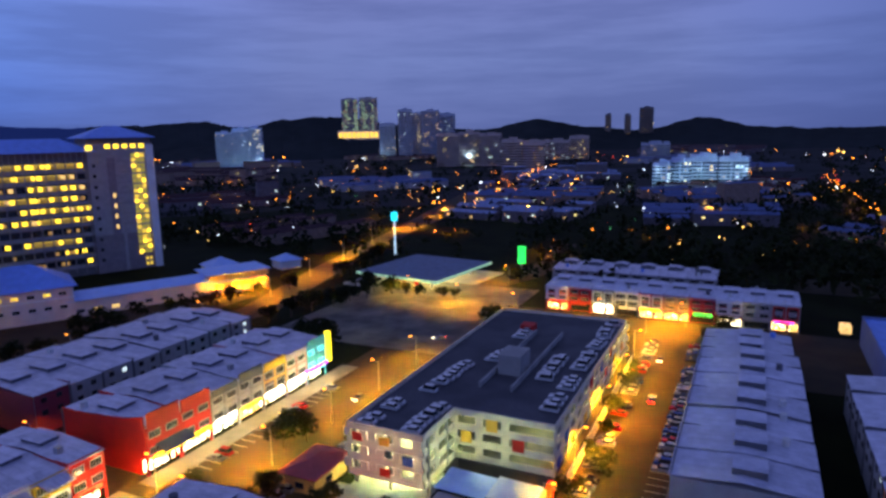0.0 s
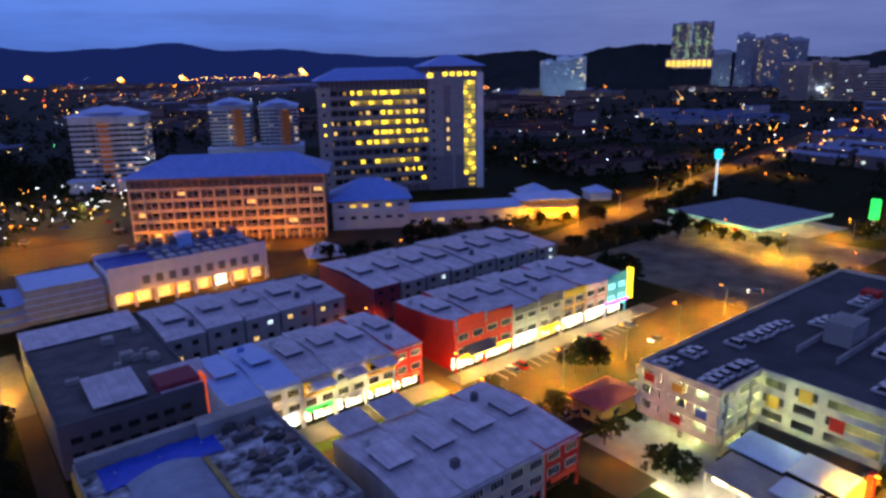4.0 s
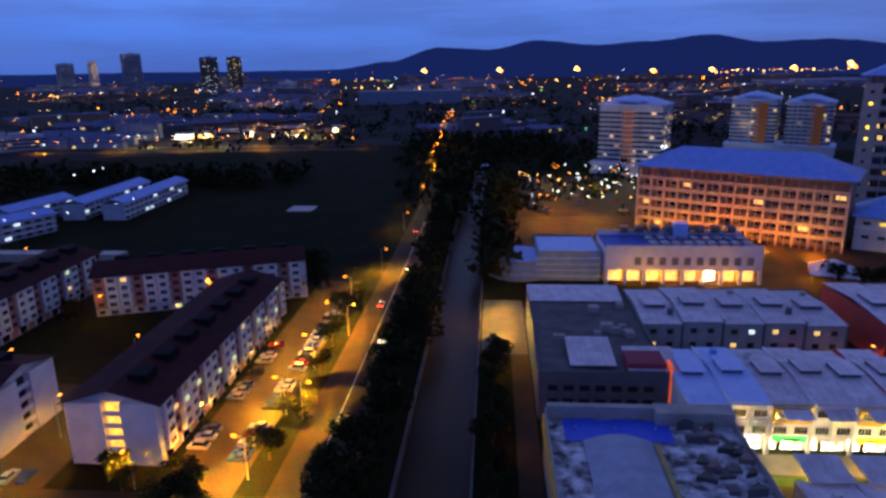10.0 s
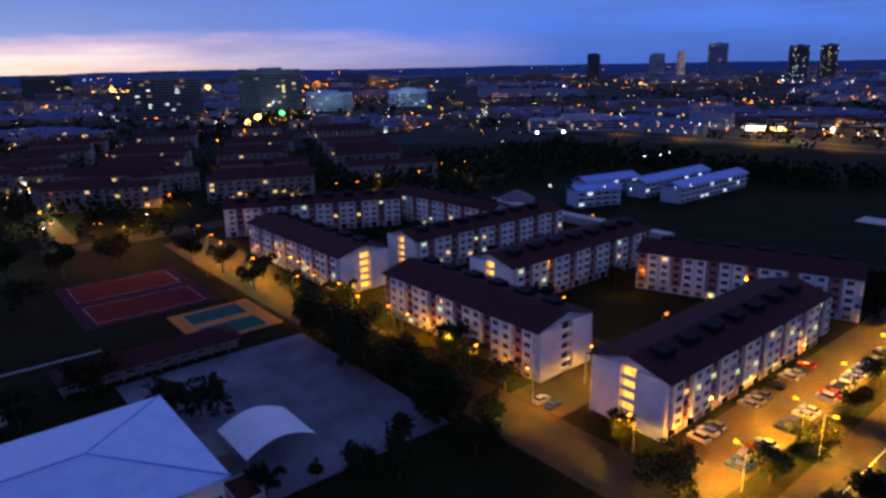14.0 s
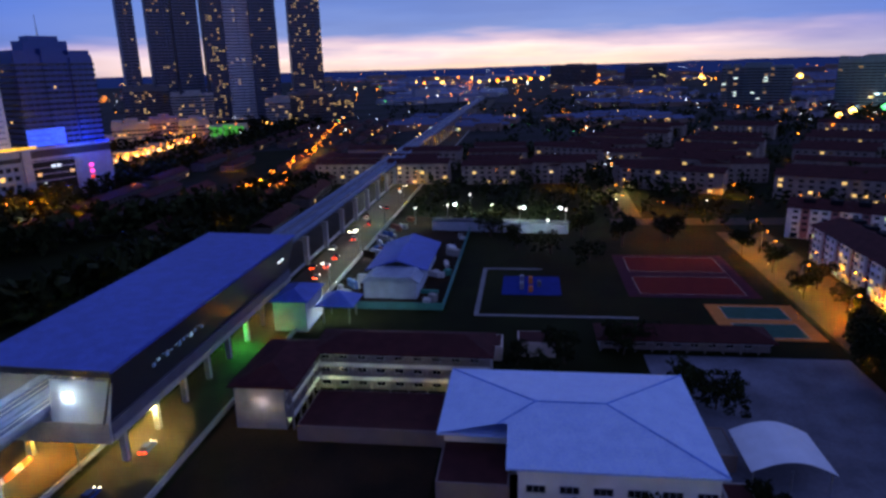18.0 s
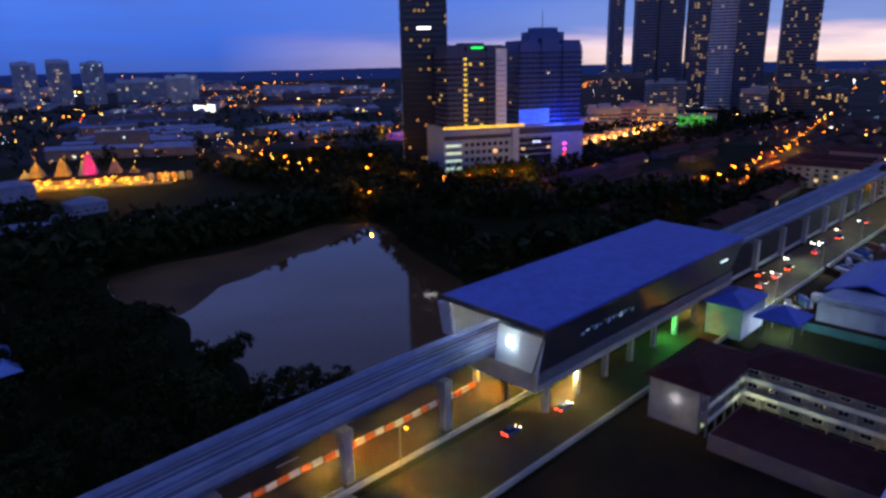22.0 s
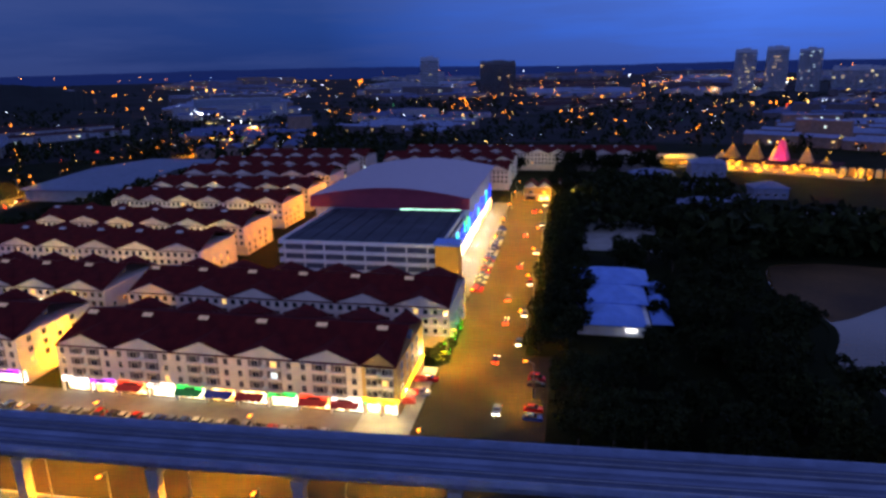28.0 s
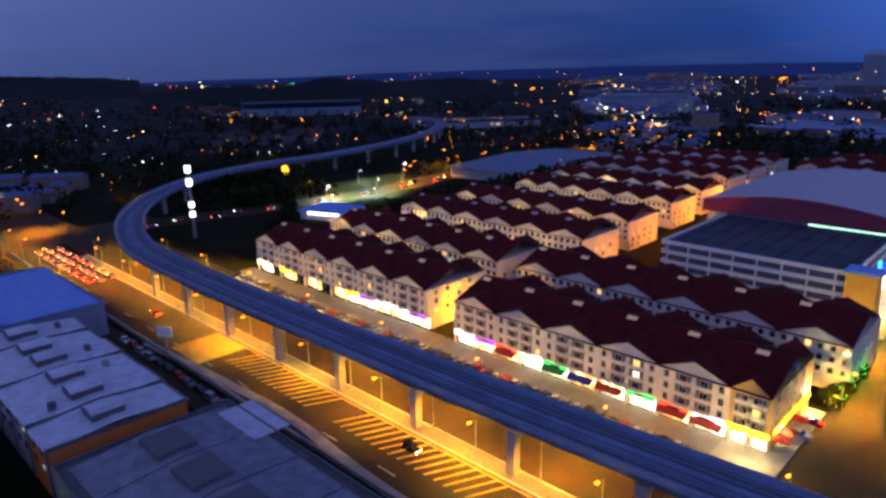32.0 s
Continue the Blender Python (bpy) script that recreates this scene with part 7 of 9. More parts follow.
for k, (x, y, w, h, wall, share) in enumerate([(-929, -551, 62, 55, slate_wall, 0.30), (-941, -487, 60, 44, grey_wall, 0.25), (-944, -359, 36, 35, grey_wall, 0.20), (-989, -323, 71, 41, slate_wall, 0.30), (-678, -425, 39, 23, grey_wall, 0.40), (-712, -406, 33, 25, surface("podium_lilac", (0.26, 0.20, 0.32), 0.8, patch=0.2), 0.40), (-719, -374, 33, 22, grey_wall, 0.40), (-1060, -292, 30, 30, slate_wall, 0.30)]):
    tower("podium_block", "mid-rise block below the condominium towers with lit windows", x, y, math.degrees(math.atan2(-x, y)), w, 24, h, wall, lit_warm, 0.5 * share, floor=4.0, bay=4.5, seed=500 + k)

# ---- trees ----
def crown_mesh(seed, tall, wide, clumps, leaves, size):
    r = random.Random(seed)
    s = Shape()
    lobes = [(Vector((r.uniform(-0.5, 0.5) * wide, r.uniform(-0.5, 0.5) * wide, tall * r.uniform(0.45, 0.86))), r.uniform(0.25, 0.42) * wide) for _ in range(7)]
    for _ in range(clumps):
        c, rad = r.choice(lobes)
        d = Vector((r.gauss(0, 1), r.gauss(0, 1), r.gauss(0, 0.8))).normalized() * rad * r.uniform(0.55, 1.05)
        c = c + d
        for _ in range(leaves):
            p = c + Vector((r.gauss(0, 0.42), r.gauss(0, 0.42), r.gauss(0, 0.34)))
            q = Euler((r.uniform(-1.0, 1.0), r.uniform(-1.0, 1.0), r.uniform(0, 6.28))).to_matrix()
            z = size * r.uniform(0.6, 1.3)
            s.face([p + q @ Vector(v) for v in ((-z, 0, 0), (0, -0.5 * z, 0), (z, 0, 0.1 * z), (0, 0.5 * z, 0))])
    return s.mesh("crown", leaf)


def trunk_mesh(seed, tall, wide):
    r = random.Random(seed)
    s = Shape()
    s.tube((0, 0, -0.1), (0.1, 0, tall * 0.42), 0.32, 0.20, 7)
    for i in range(5):
        a = i * 1.256 + r.uniform(-0.3, 0.3)
        e = Vector((math.cos(a) * wide * 0.3, math.sin(a) * wide * 0.3, tall * r.uniform(0.6, 0.78)))
        s.tube((0.1, 0, tall * r.uniform(0.30, 0.42)), e, 0.14, 0.05, 5)
    return s.mesh("trunk", bark)


TREES = []
for k, (tall, wide) in enumerate([(9, 7.5), (10.5, 8.5), (8, 8.5), (11.5, 7.0), (6.5, 6.0)]):
    TREES.append((trunk_mesh(k, tall, wide), crown_mesh(k + 20, tall, wide, 150, 12, 0.54)))
tree_rnd = random.Random(3)


def tree(x, y, size=1.0, kind=None, label="dark broadleaf tree with a dense uneven crown", group="", squash=1.0):
    k = tree_rnd.randrange(4) if kind is None else kind
    m = pose(x, y, 0, 0, 0, tree_rnd.uniform(0, 360)) @ Matrix.Diagonal((size, size, size * squash, 1))
    t = thing("tree", label, "tree", m, group)
    part("trunk", TREES[k][0], None, t)
    part("crown", TREES[k][1], None, t)
    return t


def tree_line(x0, y0, x1, y1, step, jitter=2.0, size=1.0, group="", label="dark broadleaf tree with a dense uneven crown"):
    n = max(1, int(math.dist((x0, y0), (x1, y1)) / step))
    for i in range(n + 1):
        f = i / n
        tree(x0 + (x1 - x0) * f + tree_rnd.uniform(-jitter, jitter), y0 + (y1 - y0) * f + tree_rnd.uniform(-jitter, jitter), size * tree_rnd.uniform(0.75, 1.25), None, label, group)


tree_line(-23.5, 92, -23.5, 300, 8.5, 1.2, 1.0, "trees along the canal", "dark leafy tree on the canal bank")
tree_line(-100, 83.5, -166, 84, 6.5, 1.2, 0.95, "trees beside the flats", "dark tree along the yard wall")
tree_line(-100, 30, -100, 78, 9, 1.0, 0.5, "trees beside the flats", "low dark tree along the yard wall")
for k in range(7):
    tree(31.8 + tree_rnd.uniform(-0.6, 0.6), -157 - 3.6 * k, 0.48, 4, "small street tree lit green", "green lit trees")
tree_line(-44, 112, -44, 205, 17, 1.0, 0.75, "trees beside the flats", "small street tree on a grass verge")
for x, y, sz in [(-68, 101, 0.7), (-56, 96, 0.9), (-100, 100, 0.8), (-112, 98, 1.0), (-120, 103, 1.0), (-150, 94, 0.9), (-128, 90, 0.9), (-142, 88, 0.8), (-166, 97, 0.9), (-180, 95, 0.9), (-178, 104, 0.8), (-200, 96, 0.9), (-222, 96, 0.9), (-90, 86, 0.8), (-86, 78, 0.8), (-100, 84, 0.7), (-170, 140, 0.8), (-132, 150, 0.8), (-128, 180, 0.8), (-118, 195, 0.8), (-176, 170, 0.8), (-176, 200, 0.8), (-64, 214, 1.0), (-66, 232, 1.0), (-230, 150, 0.9), (-226, 172, 0.9)]:
    tree(x, y, sz, None, "dark leafy tree beside the flats", "trees beside the flats")
# round the lake
tree_line(-30, -116, -64, -124, 8, 2, 0.8, "lakeside trees", "dark tree on the lake shore")
for k in range(70):
    x, y = tree_rnd.uniform(-66, -16), tree_rnd.uniform(-262, -114)
    if -28 < x and -232 < y < -170:
        continue
    tree(x, y, tree_rnd.uniform(0.7, 1.25), None, "dark tree in the lakeside thicket", "lakeside trees")
tree_line(-218, -265, -178, -172, 9, 3, 1.3, "lakeside trees", "dark tree on the lake shore")
tree(-73, -123, 1.0, 2, "round leafy tree at the water's edge", "lakeside trees", 0.85)
tree(-80, -121, 0.8, 2, "round leafy tree at the water's edge", "lakeside trees", 0.85)
tree_line(0.5, 70, 1, 160, 8, 1.0, 0.55, "trees along the canal", "low dark bush on the canal bank")
tree_line(-5, -121, -4, -148, 7, 1.5, 0.8, "street trees", "dark street tree beside the shopping street")
tree_line(-12, -122, -16, -160, 8, 2.5, 0.8, "street trees", "dark street tree beside the shopping street")
tree_line(5.2, -166, 5.0, -345, 6.5, 1.0, 0.75, "street trees", "dark street tree on a narrow verge")
tree_line(-2, -152, -3, -345, 8, 1.2, 0.9, "street trees", "dark street tree beside the shopping street")
tree_line(-10, -320, -60, -300, 9, 4, 1.0, "street trees", "dark tree behind the houses")
tree_line(-58, -468, 2, -468, 8, 2, 1.3, "far street trees", "tall dark tree before the far terrace")
tree_line(34, -470, 118, -470, 9, 2, 1.25, "far street trees", "tall dark tree before the far terrace")
tree_line(2, -352, 3, -455, 10, 2, 1.1, "far street trees", "dark tree at the street's end")
# school, yard, station side
for x, y, sz in [(-141, 36, 1.0), (-138, 42, 0.9), (-142, -4, 0.7), (-150, 4, 0.7), (-92, 6, 0.7), (-93, 22, 0.8), (-96, 58, 0.5), (-90, 62, 0.7), (-166, 26, 0.8), (-172, 34, 0.7), (-165, 88, 0.8), (-156, -2, 0.6), (-160, 10, 0.8), (-250, 24, 1.0), (-262, 10, 1.0), (-268, -4, 1.0), (-275, 40, 1.1), (-282, 60, 1.1), (-262, 84, 1.0), (-240, 88, 1.0), (-286, 24, 1.1), (-290, -16, 1.0), (-212, 88, 0.9)]:
    tree(x, y, sz, None, "dark tree beside the school grounds", "school trees")
# north side
for x, y in [(98.0, 57.6), (98.7, 60.0), (103.2, 34.1), (106.3, 28.8), (105.0, 26.4)]:
    tree(x, y, 0.6, 2, "broad leafy tree beside the food stalls, lit yellow from below", "trees among the shops")
for x, y in [(189.7, 30.2), (167.7, 30.2), (137.5, 27.2), (124.0, 30.6)]:
    tree(x, y, 0.5, 2, "round street tree beside the car park", "trees among the shops")
for x, y, sz in [(218, 78, 1.1), (226, 84, 1.0), (238, 8, 0.9), (232, 3, 0.8), (178, 132, 1.2), (184, 138, 1.1), (118, 99, 0.8), (123, 96, 0.7), (98, 74, 0.6), (97, 86, 0.7), (94.5, 39, 0.6), (95, 34, 0.7), (270, 168, 0.8), (262, 160, 0.7), (250, 200, 0.8), (288, 196, 0.8), (96, 106, 0.35)]:
    tree(x, y, sz, None, "dark street tree among the shops", "trees among the shops")
for x in (141, 155, 170, 186, 200):
    tree(x + 2, 30.5, 0.5, 4, "small clipped street tree", "trees among the shops")
tree_line(118, 228, 168, 214, 8, 3, 0.8, "hospital trees", "dark tree in front of the hospital")
tree_line(180, 236, 232, 206, 9, 3, 0.8, "hospital trees", "dark tree in front of the hospital")
tree_line(260, 150, 205, 175, 9, 3, 0.8, "trees among the shops")
tree_line(300, 190, 340, 205, 9, 3, 0.9, "trees among the shops")
tree_line(262, 118, 268, 175, 8, 2, 0.5, "trees among the shops", "dark clipped hedge tree behind the petrol station")
tree_line(236, -140, 300, -190, 9, 4, 0.8, "trees beside the highway")
tree_line(232, -190, 250, -300, 12, 4, 0.8, "trees beside the highway")

# far woods: clumps of leaves past counting
def woods(name, label, spots, seed, tall=9.0, quads=16):
    r = random.Random(seed)
    s = Shape()
    for x, y, z in spots:
        h = tall * r.uniform(0.6, 1.3)
        w = h * r.uniform(0.45, 0.7)
        for _ in range(quads):
            p = Vector((x + r.gauss(0, w * 0.5), y + r.gauss(0, w * 0.5), z + h * r.uniform(0.15, 1.0)))
            q = Euler((r.uniform(-1.2, 1.2), r.uniform(-1.2, 1.2), r.uniform(0, 6.28))).to_matrix()
            g = h * r.uniform(0.13, 0.30)
            s.face([p + q @ Vector(v) for v in ((-g, 0, 0), (0, -0.6 * g, 0), (g, 0, 0.1 * g), (0, 0.6 * g, 0))])
    return solid(name, s, leaf, label, "trees", "stuff")

bank_rnd = random.Random(41)
bank_spots = []
for x0, y0, x1, y1, step, jit, size in [(-23.0, 310.0, -24.0, 500.0, 13.0, 2.0, 1.1), (1.0, 232.0, 3.0, 420.0, 11.0, 1.5, 1.0), (-52.0, -270.0, -215.0, -282.0, 8.0, 4.0, 1.35), (-60.0, -280.0, -240.0, -300.0, 10.0, 5.0, 1.1), (-176.0, -160.0, -230.0, -130.0, 10.0, 4.0, 1.0), (-230.0, -240.0, -330.0, -160.0, 12.0, 6.0, 1.0)]:
    n = int(math.dist((x0, y0), (x1, y1)) / step)
    for i in range(n + 1):
        for _ in range(2):
            f = (i + bank_rnd.uniform(-0.5, 0.5)) / n
            bank_spots.append((x0 + (x1 - x0) * f + bank_rnd.uniform(-jit, jit), y0 + (y1 - y0) * f + bank_rnd.uniform(-jit, jit), 0.0))
woods("bank_trees", "dark trees along the far lake shore and canal", bank_spots, 9, 12.0, 60)

# ---- cars ----
def paint(name, colour):
    return surface("car_paint_" + name, colour, 0.25, metal=0.2, patch=0.05, bump=0.01)


PAINTS = [paint("white", (0.62, 0.62, 0.63)), paint("silver", (0.33, 0.34, 0.36)), paint("red", (0.45, 0.02, 0.02)), paint("black", (0.02, 0.02, 0.025)), paint("blue", (0.03, 0.07, 0.30)), paint("grey", (0.16, 0.165, 0.18))]
PAINT_NAMES = ["white", "silver", "red", "black", "blue", "grey"]


def car_shapes(van=False):
    body = Shape()
    L, w = 2.15, 0.86
    prof = [(-L, 0.28), (L, 0.28), (L + 0.04, 0.55), (L - 0.05, 0.80), (1.05, 0.92), (-1.5, 0.95), (-L, 0.86), (-L - 0.04, 0.55)]
    body.loft(prof, -w, w)
    top = 1.48 if not van else 1.85
    a, b = (-1.75, 0.95) if not van else (-2.0, 1.3)
    cab = Shape()
    for k, (x0, x1) in enumerate(((-w + 0.06, w - 0.06),)):
        lo = [(a, 0.93), (b, 0.93), (b - 0.62, top), (a + 0.42, top)]
        n = len(lo)
        vv = [(x0, y, z) if z < 1 else (x0 + 0.14, y, z) for y, z in lo] + [(x1, y, z) if z < 1 else (x1 - 0.14, y, z) for y, z in lo]
        cab.v = vv
        cab.f = [(0, 3, 2, 1), (4, 5, 6, 7), (1, 2, 6, 5), (3, 0, 4, 7)]
        cab.s = [0] * 4
    roof = Shape().box(-w + 0.19, w - 0.19, a + 0.42, b - 0.62, top - 0.02, top + 0.04)
    wheel = Shape().tube((-0.11, 0, 0), (0.11, 0, 0), 0.31, n=10)
    k = len(body.v)
    body.v += roof.v
    body.f += [tuple(k + i for i in f) for f in roof.f]
    body.s += roof.s
    return body, cab, wheel


CARS = {}
for van in (False, True):
    body, cab, wheel = car_shapes(van)
    wheel_me = wheel.mesh("wheel", rubber)
    cab_me = cab.mesh("windscreen", glass_dark)
    for pm, nm in zip(PAINTS, PAINT_NAMES):
        CARS[(van, nm)] = (body.mesh("body", pm), cab_me, wheel_me)
lamp_pair = Shape().box(-0.78, -0.32, -0.06, 0.06, 0.55, 0.84).box(0.32, 0.78, -0.06, 0.06, 0.55, 0.84)
HEAD_ME, TAIL_ME = lamp_pair.mesh("headlight", head_white), lamp_pair.mesh("tail_light", tail_red)
car_rnd = random.Random(11)


def car(x, y, turn, colour=None, z=0.05, van=None, lit=False, group="parked cars", where="parked in a marked bay"):
    colour = colour or car_rnd.choice(["white", "white", "silver", "silver", "grey", "black", "red", "blue"])
    van = car_rnd.random() < 0.25 if van is None else van
    b, c, w = CARS[(van, colour)]
    t = thing("car", f"{colour} {'people carrier' if van else 'small saloon car'} {where}", "car", move(x, y, z, turn), group)
    part("body", b, None, t)
    part("glazing", c, None, t)
    for sx in (-0.80, 0.80) if math.hypot(x, y) < 116 and z < 1 else ():
        for sy in (-1.3, 1.35):
            part("wheel", w, None, t, "", move(sx, sy, 0.31))
    if lit:
        part("headlight", HEAD_ME, None, t, "", move(0, 2.19, 0))
        part("tail_light", TAIL_ME, None, t, "", move(0, -2.17, 0))
    return t


def car_row(x0, y0, x1, y1, step, turn, skip=0.15, z=0.05, group="parked cars", where="parked in a marked bay", colours=None):
    n = int(math.dist((x0, y0), (x1, y1)) / step)
    for i in range(n + 1):
        if car_rnd.random() > skip:
            f = i / max(n, 1)
            car(x0 + (x1 - x0) * f, y0 + (y1 - y0) * f + car_rnd.uniform(-0.3, 0.3), turn + car_rnd.uniform(-3, 3), car_rnd.choice(colours) if colours else None, z, None, False, group, where)


car_row(-50, 112, -50, 208, 2.9, 90, 0.2, group="cars beside the flats", where="parked beside the flats")
car_row(-60, 116, -60, 170, 3.2, 90, 0.45, group="cars beside the flats", where="parked beside the flats")
car_row(-75, 104, -92, 104, 2.9, 0, 0.3, group="cars beside the flats", where="parked beside the flats")
car_row(-98, 105, -112, 105, 2.9, 0, 0.2, group="cars beside the flats", where="parked beside the flats")
car_row(116, 28.6, 232, 28.6, 3.0, 0, 0.38, colours=["red", "silver", "black", "grey", "white", "blue", "black"], group="cars in the street", where="parked along the shopping street")
car_row(142, 14.5, 232, 14.5, 2.9, 0, 0.1, group="cars in the street", where="parked along the shopping street")
car_row(104, 110, 165, 110, 2.9, 0, 0.55, group="cars before the shops", where="parked before the lit shops")
car_row(84, 88, 130, 84, 3.0, 0, 0.5, group="cars before the shops", where="parked before the shops")
car_row(48, 106, 84, 107, 3.0, 0, 0.4, group="cars before the shops", where="parked before the shops")
car_row(70, -63, 190, -63, 5.6, 90, 0.25, group="cars in the service road", where="parked along the service road")
car_row(46, -116, 222, -116, 2.9, 0, 0.12, group="cars before the terraces", where="parked before the terraced shops")
for x, y, c in [(32.5, -138, "white"), (32, -145, "red"), (6, -130, "blue"), (6, -134, "red"), (6, -146, "black"), (6, -149, "red")]:
    car(x, y, 90, c, group="cars in the shopping street", where="parked in the shopping street")
car_row(29.5, -212, 29.5, -300, 2.9, 90, 0.1, group="cars in the shopping street", where="parked in the shopping street")
for x, y, d in [(14, -132, 0), (17, -158, 180), (12, -170, 0), (17, -185, 180), (12, -192, 0), (18, -205, 180), (12, -222, 0), (17, -242, 180), (12, -262, 0), (18, -290, 180), (12, -310, 0), (17, -340, 180), (12, -356, 0)]:
    car(x, y, d, None, 0.05, None, True, "traffic in the shopping street", "driving with lights on")
for i in range(8):
    for lane in range(3):
        car(258 + i * 8.5 + car_rnd.uniform(-1, 1), -84 + lane * 4.2, 90 + 180, None, 0.05, None, True, "queuing traffic", "queuing with red tail lights on")
for x, y, d in [(160, -100, 90), (88, -80, 90), (60, -110, 90), (205, -78, 270), (-96, -79, 90), (-112, -77, 90), (150, -108, 270), (-36, 200, 0), (-32, 240, 180), (-36, 300, 0), (-31, 172, 180), (-205, -78, 90), (-214, -82, 90), (-226, -77, 90), (-238, -82, 90), (-252, -77, 90), (-266, -82, 270), (-282, -77, 90), (-296, -82, 270), (-312, -77, 90), (-328, -82, 270), (-240, -77, 90), (-300, -80, 270), (-350, -76, 90), (-420, -78, 270), (-480, -80, 270), (-270, -112, 90), (-330, -108, 90), (214, 24, 90), (180, 22, 270), (208, 100, 30), (150, 98, 90)]:
    car(x, y, d, None, 0.05, None, True, "moving traffic", "driving with lights on")
for k in range(20):
    f = k / 19
    y = -130 - 300 * f
    x = 333 - 14 * math.sin(min(1.0, f * 1.7) * 1.6)
    car(x + (3.5 if k % 2 else -3.5), y, 0 if k % 2 else 180, None, 0.08, None, True, "traffic on the outer road", "driving with lights on")
for xa, ya, xb, yb, turn in [(112, 71.4, 123.4, 70.4, 0), (112, 61, 125, 60.2, 0), (130, 67.4, 152, 65.6, 0), (158, 60, 164, 60, 0), (176, 60, 186, 60, 0), (133, 37.5, 140, 37.5, 0), (146, 37.5, 152, 37.5, 0), (160, 37.5, 172, 37.5, 0), (178, 37.5, 202, 37.5, 0), (150, 44, 166, 44, 0)]:
    car_row(xa, ya, xb, yb, 2.55, turn, 0.06, 13.9, "cars on the roof deck", "parked on the roof deck", ["white"])
for j in range(4):
    car_row(28 + 20 * j, 345, 28 + 20 * j, 450, 18.0, 90, 0.2, 0.05, "cars in the hospital car park", "parked in the hospital car park")

# ---- petrol station ----
ps = thing("petrol_station", "petrol station with a broad lit canopy", "petrol station", move(297, 150, 0, -8))
part("canopy", Shape().box(-26, 26, -24, 24, 5.2, 6.2), surface("canopy_sheet", (0.11, 0.15, 0.26), 0.6, second=(0.06, 0.08, 0.14), patch=0.3, lines=("X", 1.0, 1.0)), ps)
part("fascia", Shape().box(-26.2, 26.2, -24.2, -24, 5.1, 6.3).box(-26.2, -26, -24, 24, 5.1, 6.3), glow("fascia_lit", (0.45, 0.85, 0.60), 0.5), ps)
part("soffit_light", Shape().box(-22, 22, -20, 20, 5.05, 5.18), glow("canopy_light", (1.0, 0.86, 0.35), 1.6), ps, "lit canopy soffit")
for q in ((-18, -16), (18, -16), (-18, 16), (18, 16)):
    part("canopy_post", Shape().box(q[0] - 0.4, q[0] + 0.4, q[1] - 0.4, q[1] + 0.4, 0, 5.1), white_wall, ps)
part("forecourt", Shape().box(-30, 30, -30, 30, 0, 0.08), concrete, ps)
part("kiosk", Shape().box(8, 22, 10, 20, 0.08, 4), white_wall, ps)
part("kiosk_window", Shape().box(7.85, 7.98, 11, 19, 0.6, 3.2), lit_yellow, ps)
for k in range(4):
    part("pump", Shape().box(-16 + 9 * k, -15 + 9 * k, -6, -4.4, 0.08, 1.9), red_wall, ps)
py = thing("pylon_sign", "tall green lit pylon sign", "sign", move(338, 112))
part("sign_face", Shape().box(-0.5, 0.5, -2, 2, 2.5, 12), sign_green, py)
part("post", Shape().box(-0.3, 0.3, -0.5, 0.5, 0, 2.5), steel, py)
tw = thing("light_mast", "slender lit advertising mast with a blue top", "mast", move(351, 198))
part("mast", Shape().tube((0, 0, 0), (0, 0, 22), 0.7, 0.5, 8), glow("mast_pale", (0.5, 0.75, 1.0), 0.9), tw)
part("sign_face", Shape().box(-1.4, 1.4, -1.4, 1.4, 21, 26), sign_cyan, tw)
bm = thing("advertising_mast", "tall advertising mast with white lit panels", "mast", move(294, -135))
part("mast", Shape().tube((0, 0, 0), (0, 0, 34), 0.8, 0.5, 8), steel, bm)
for z in (10, 14.5, 24.5, 30.5):
    part("sign_face", Shape().box(-0.9, 0.9, -0.9, 0.9, z, z + (3.2 if z > 20 else 2.2)), sign_white, bm, "white lit sign box")
ob_ = thing("oval_sign", "round orange lit sign on a post", "sign", move(380, -241))
part("sign_face", Shape().tube((0, -0.5, 11), (0, 0.5, 11), 3.2, n=16), glow("sign_orange", (1.0, 0.45, 0.02), 3), ob_)
part("post", Shape().tube((0, 0, 0), (0, 0, 8), 0.3, n=6), steel, ob_)
rs = thing("restaurant", "low restaurant with a blue curved roof and lit sign", "building", move(280, -205, 0, 20))
part("wall", Shape().box(-14, 14, -10, 10, 0, 4.4), white_wall, rs)
part("roof", Shape().hip(-14, 14, -10, 10, 4.5, 3, 1.2), roof_blue, rs)
part("sign_face", Shape().box(-9, 9, 10.1, 10.4, 2.8, 4.2), sign_white, rs)
hb = thing("market_hall", "wide blue sheet-roofed hall behind the terraces", "building")
part("wall", Shape().box(262, 322, -470, -340, 0, 7), grey_wall, hb)
part("roof", Shape().loft([(-472, 7), (-405, 10), (-338, 7), (-338, 7.3), (-405, 10.3), (-472, 7.3)], 260, 324), surface("market_roof", (0.17, 0.22, 0.34), 0.6, second=(0.10, 0.13, 0.22), patch=0.3, streak=0.4), hb)
ad = thing("billboard", "blank pale billboard on a post beside the highway", "billboard", move(169, -66, 0, 30))
part("post", Shape().tube((0, 0, 0), (0, 0, 7), 0.25, n=6), steel, ad)
part("board", Shape().box(-2.2, 2.2, -0.2, 0.2, 6.6, 9.4), surface("roof_white_blue", (0.62, 0.68, 0.82), 0.5), ad)

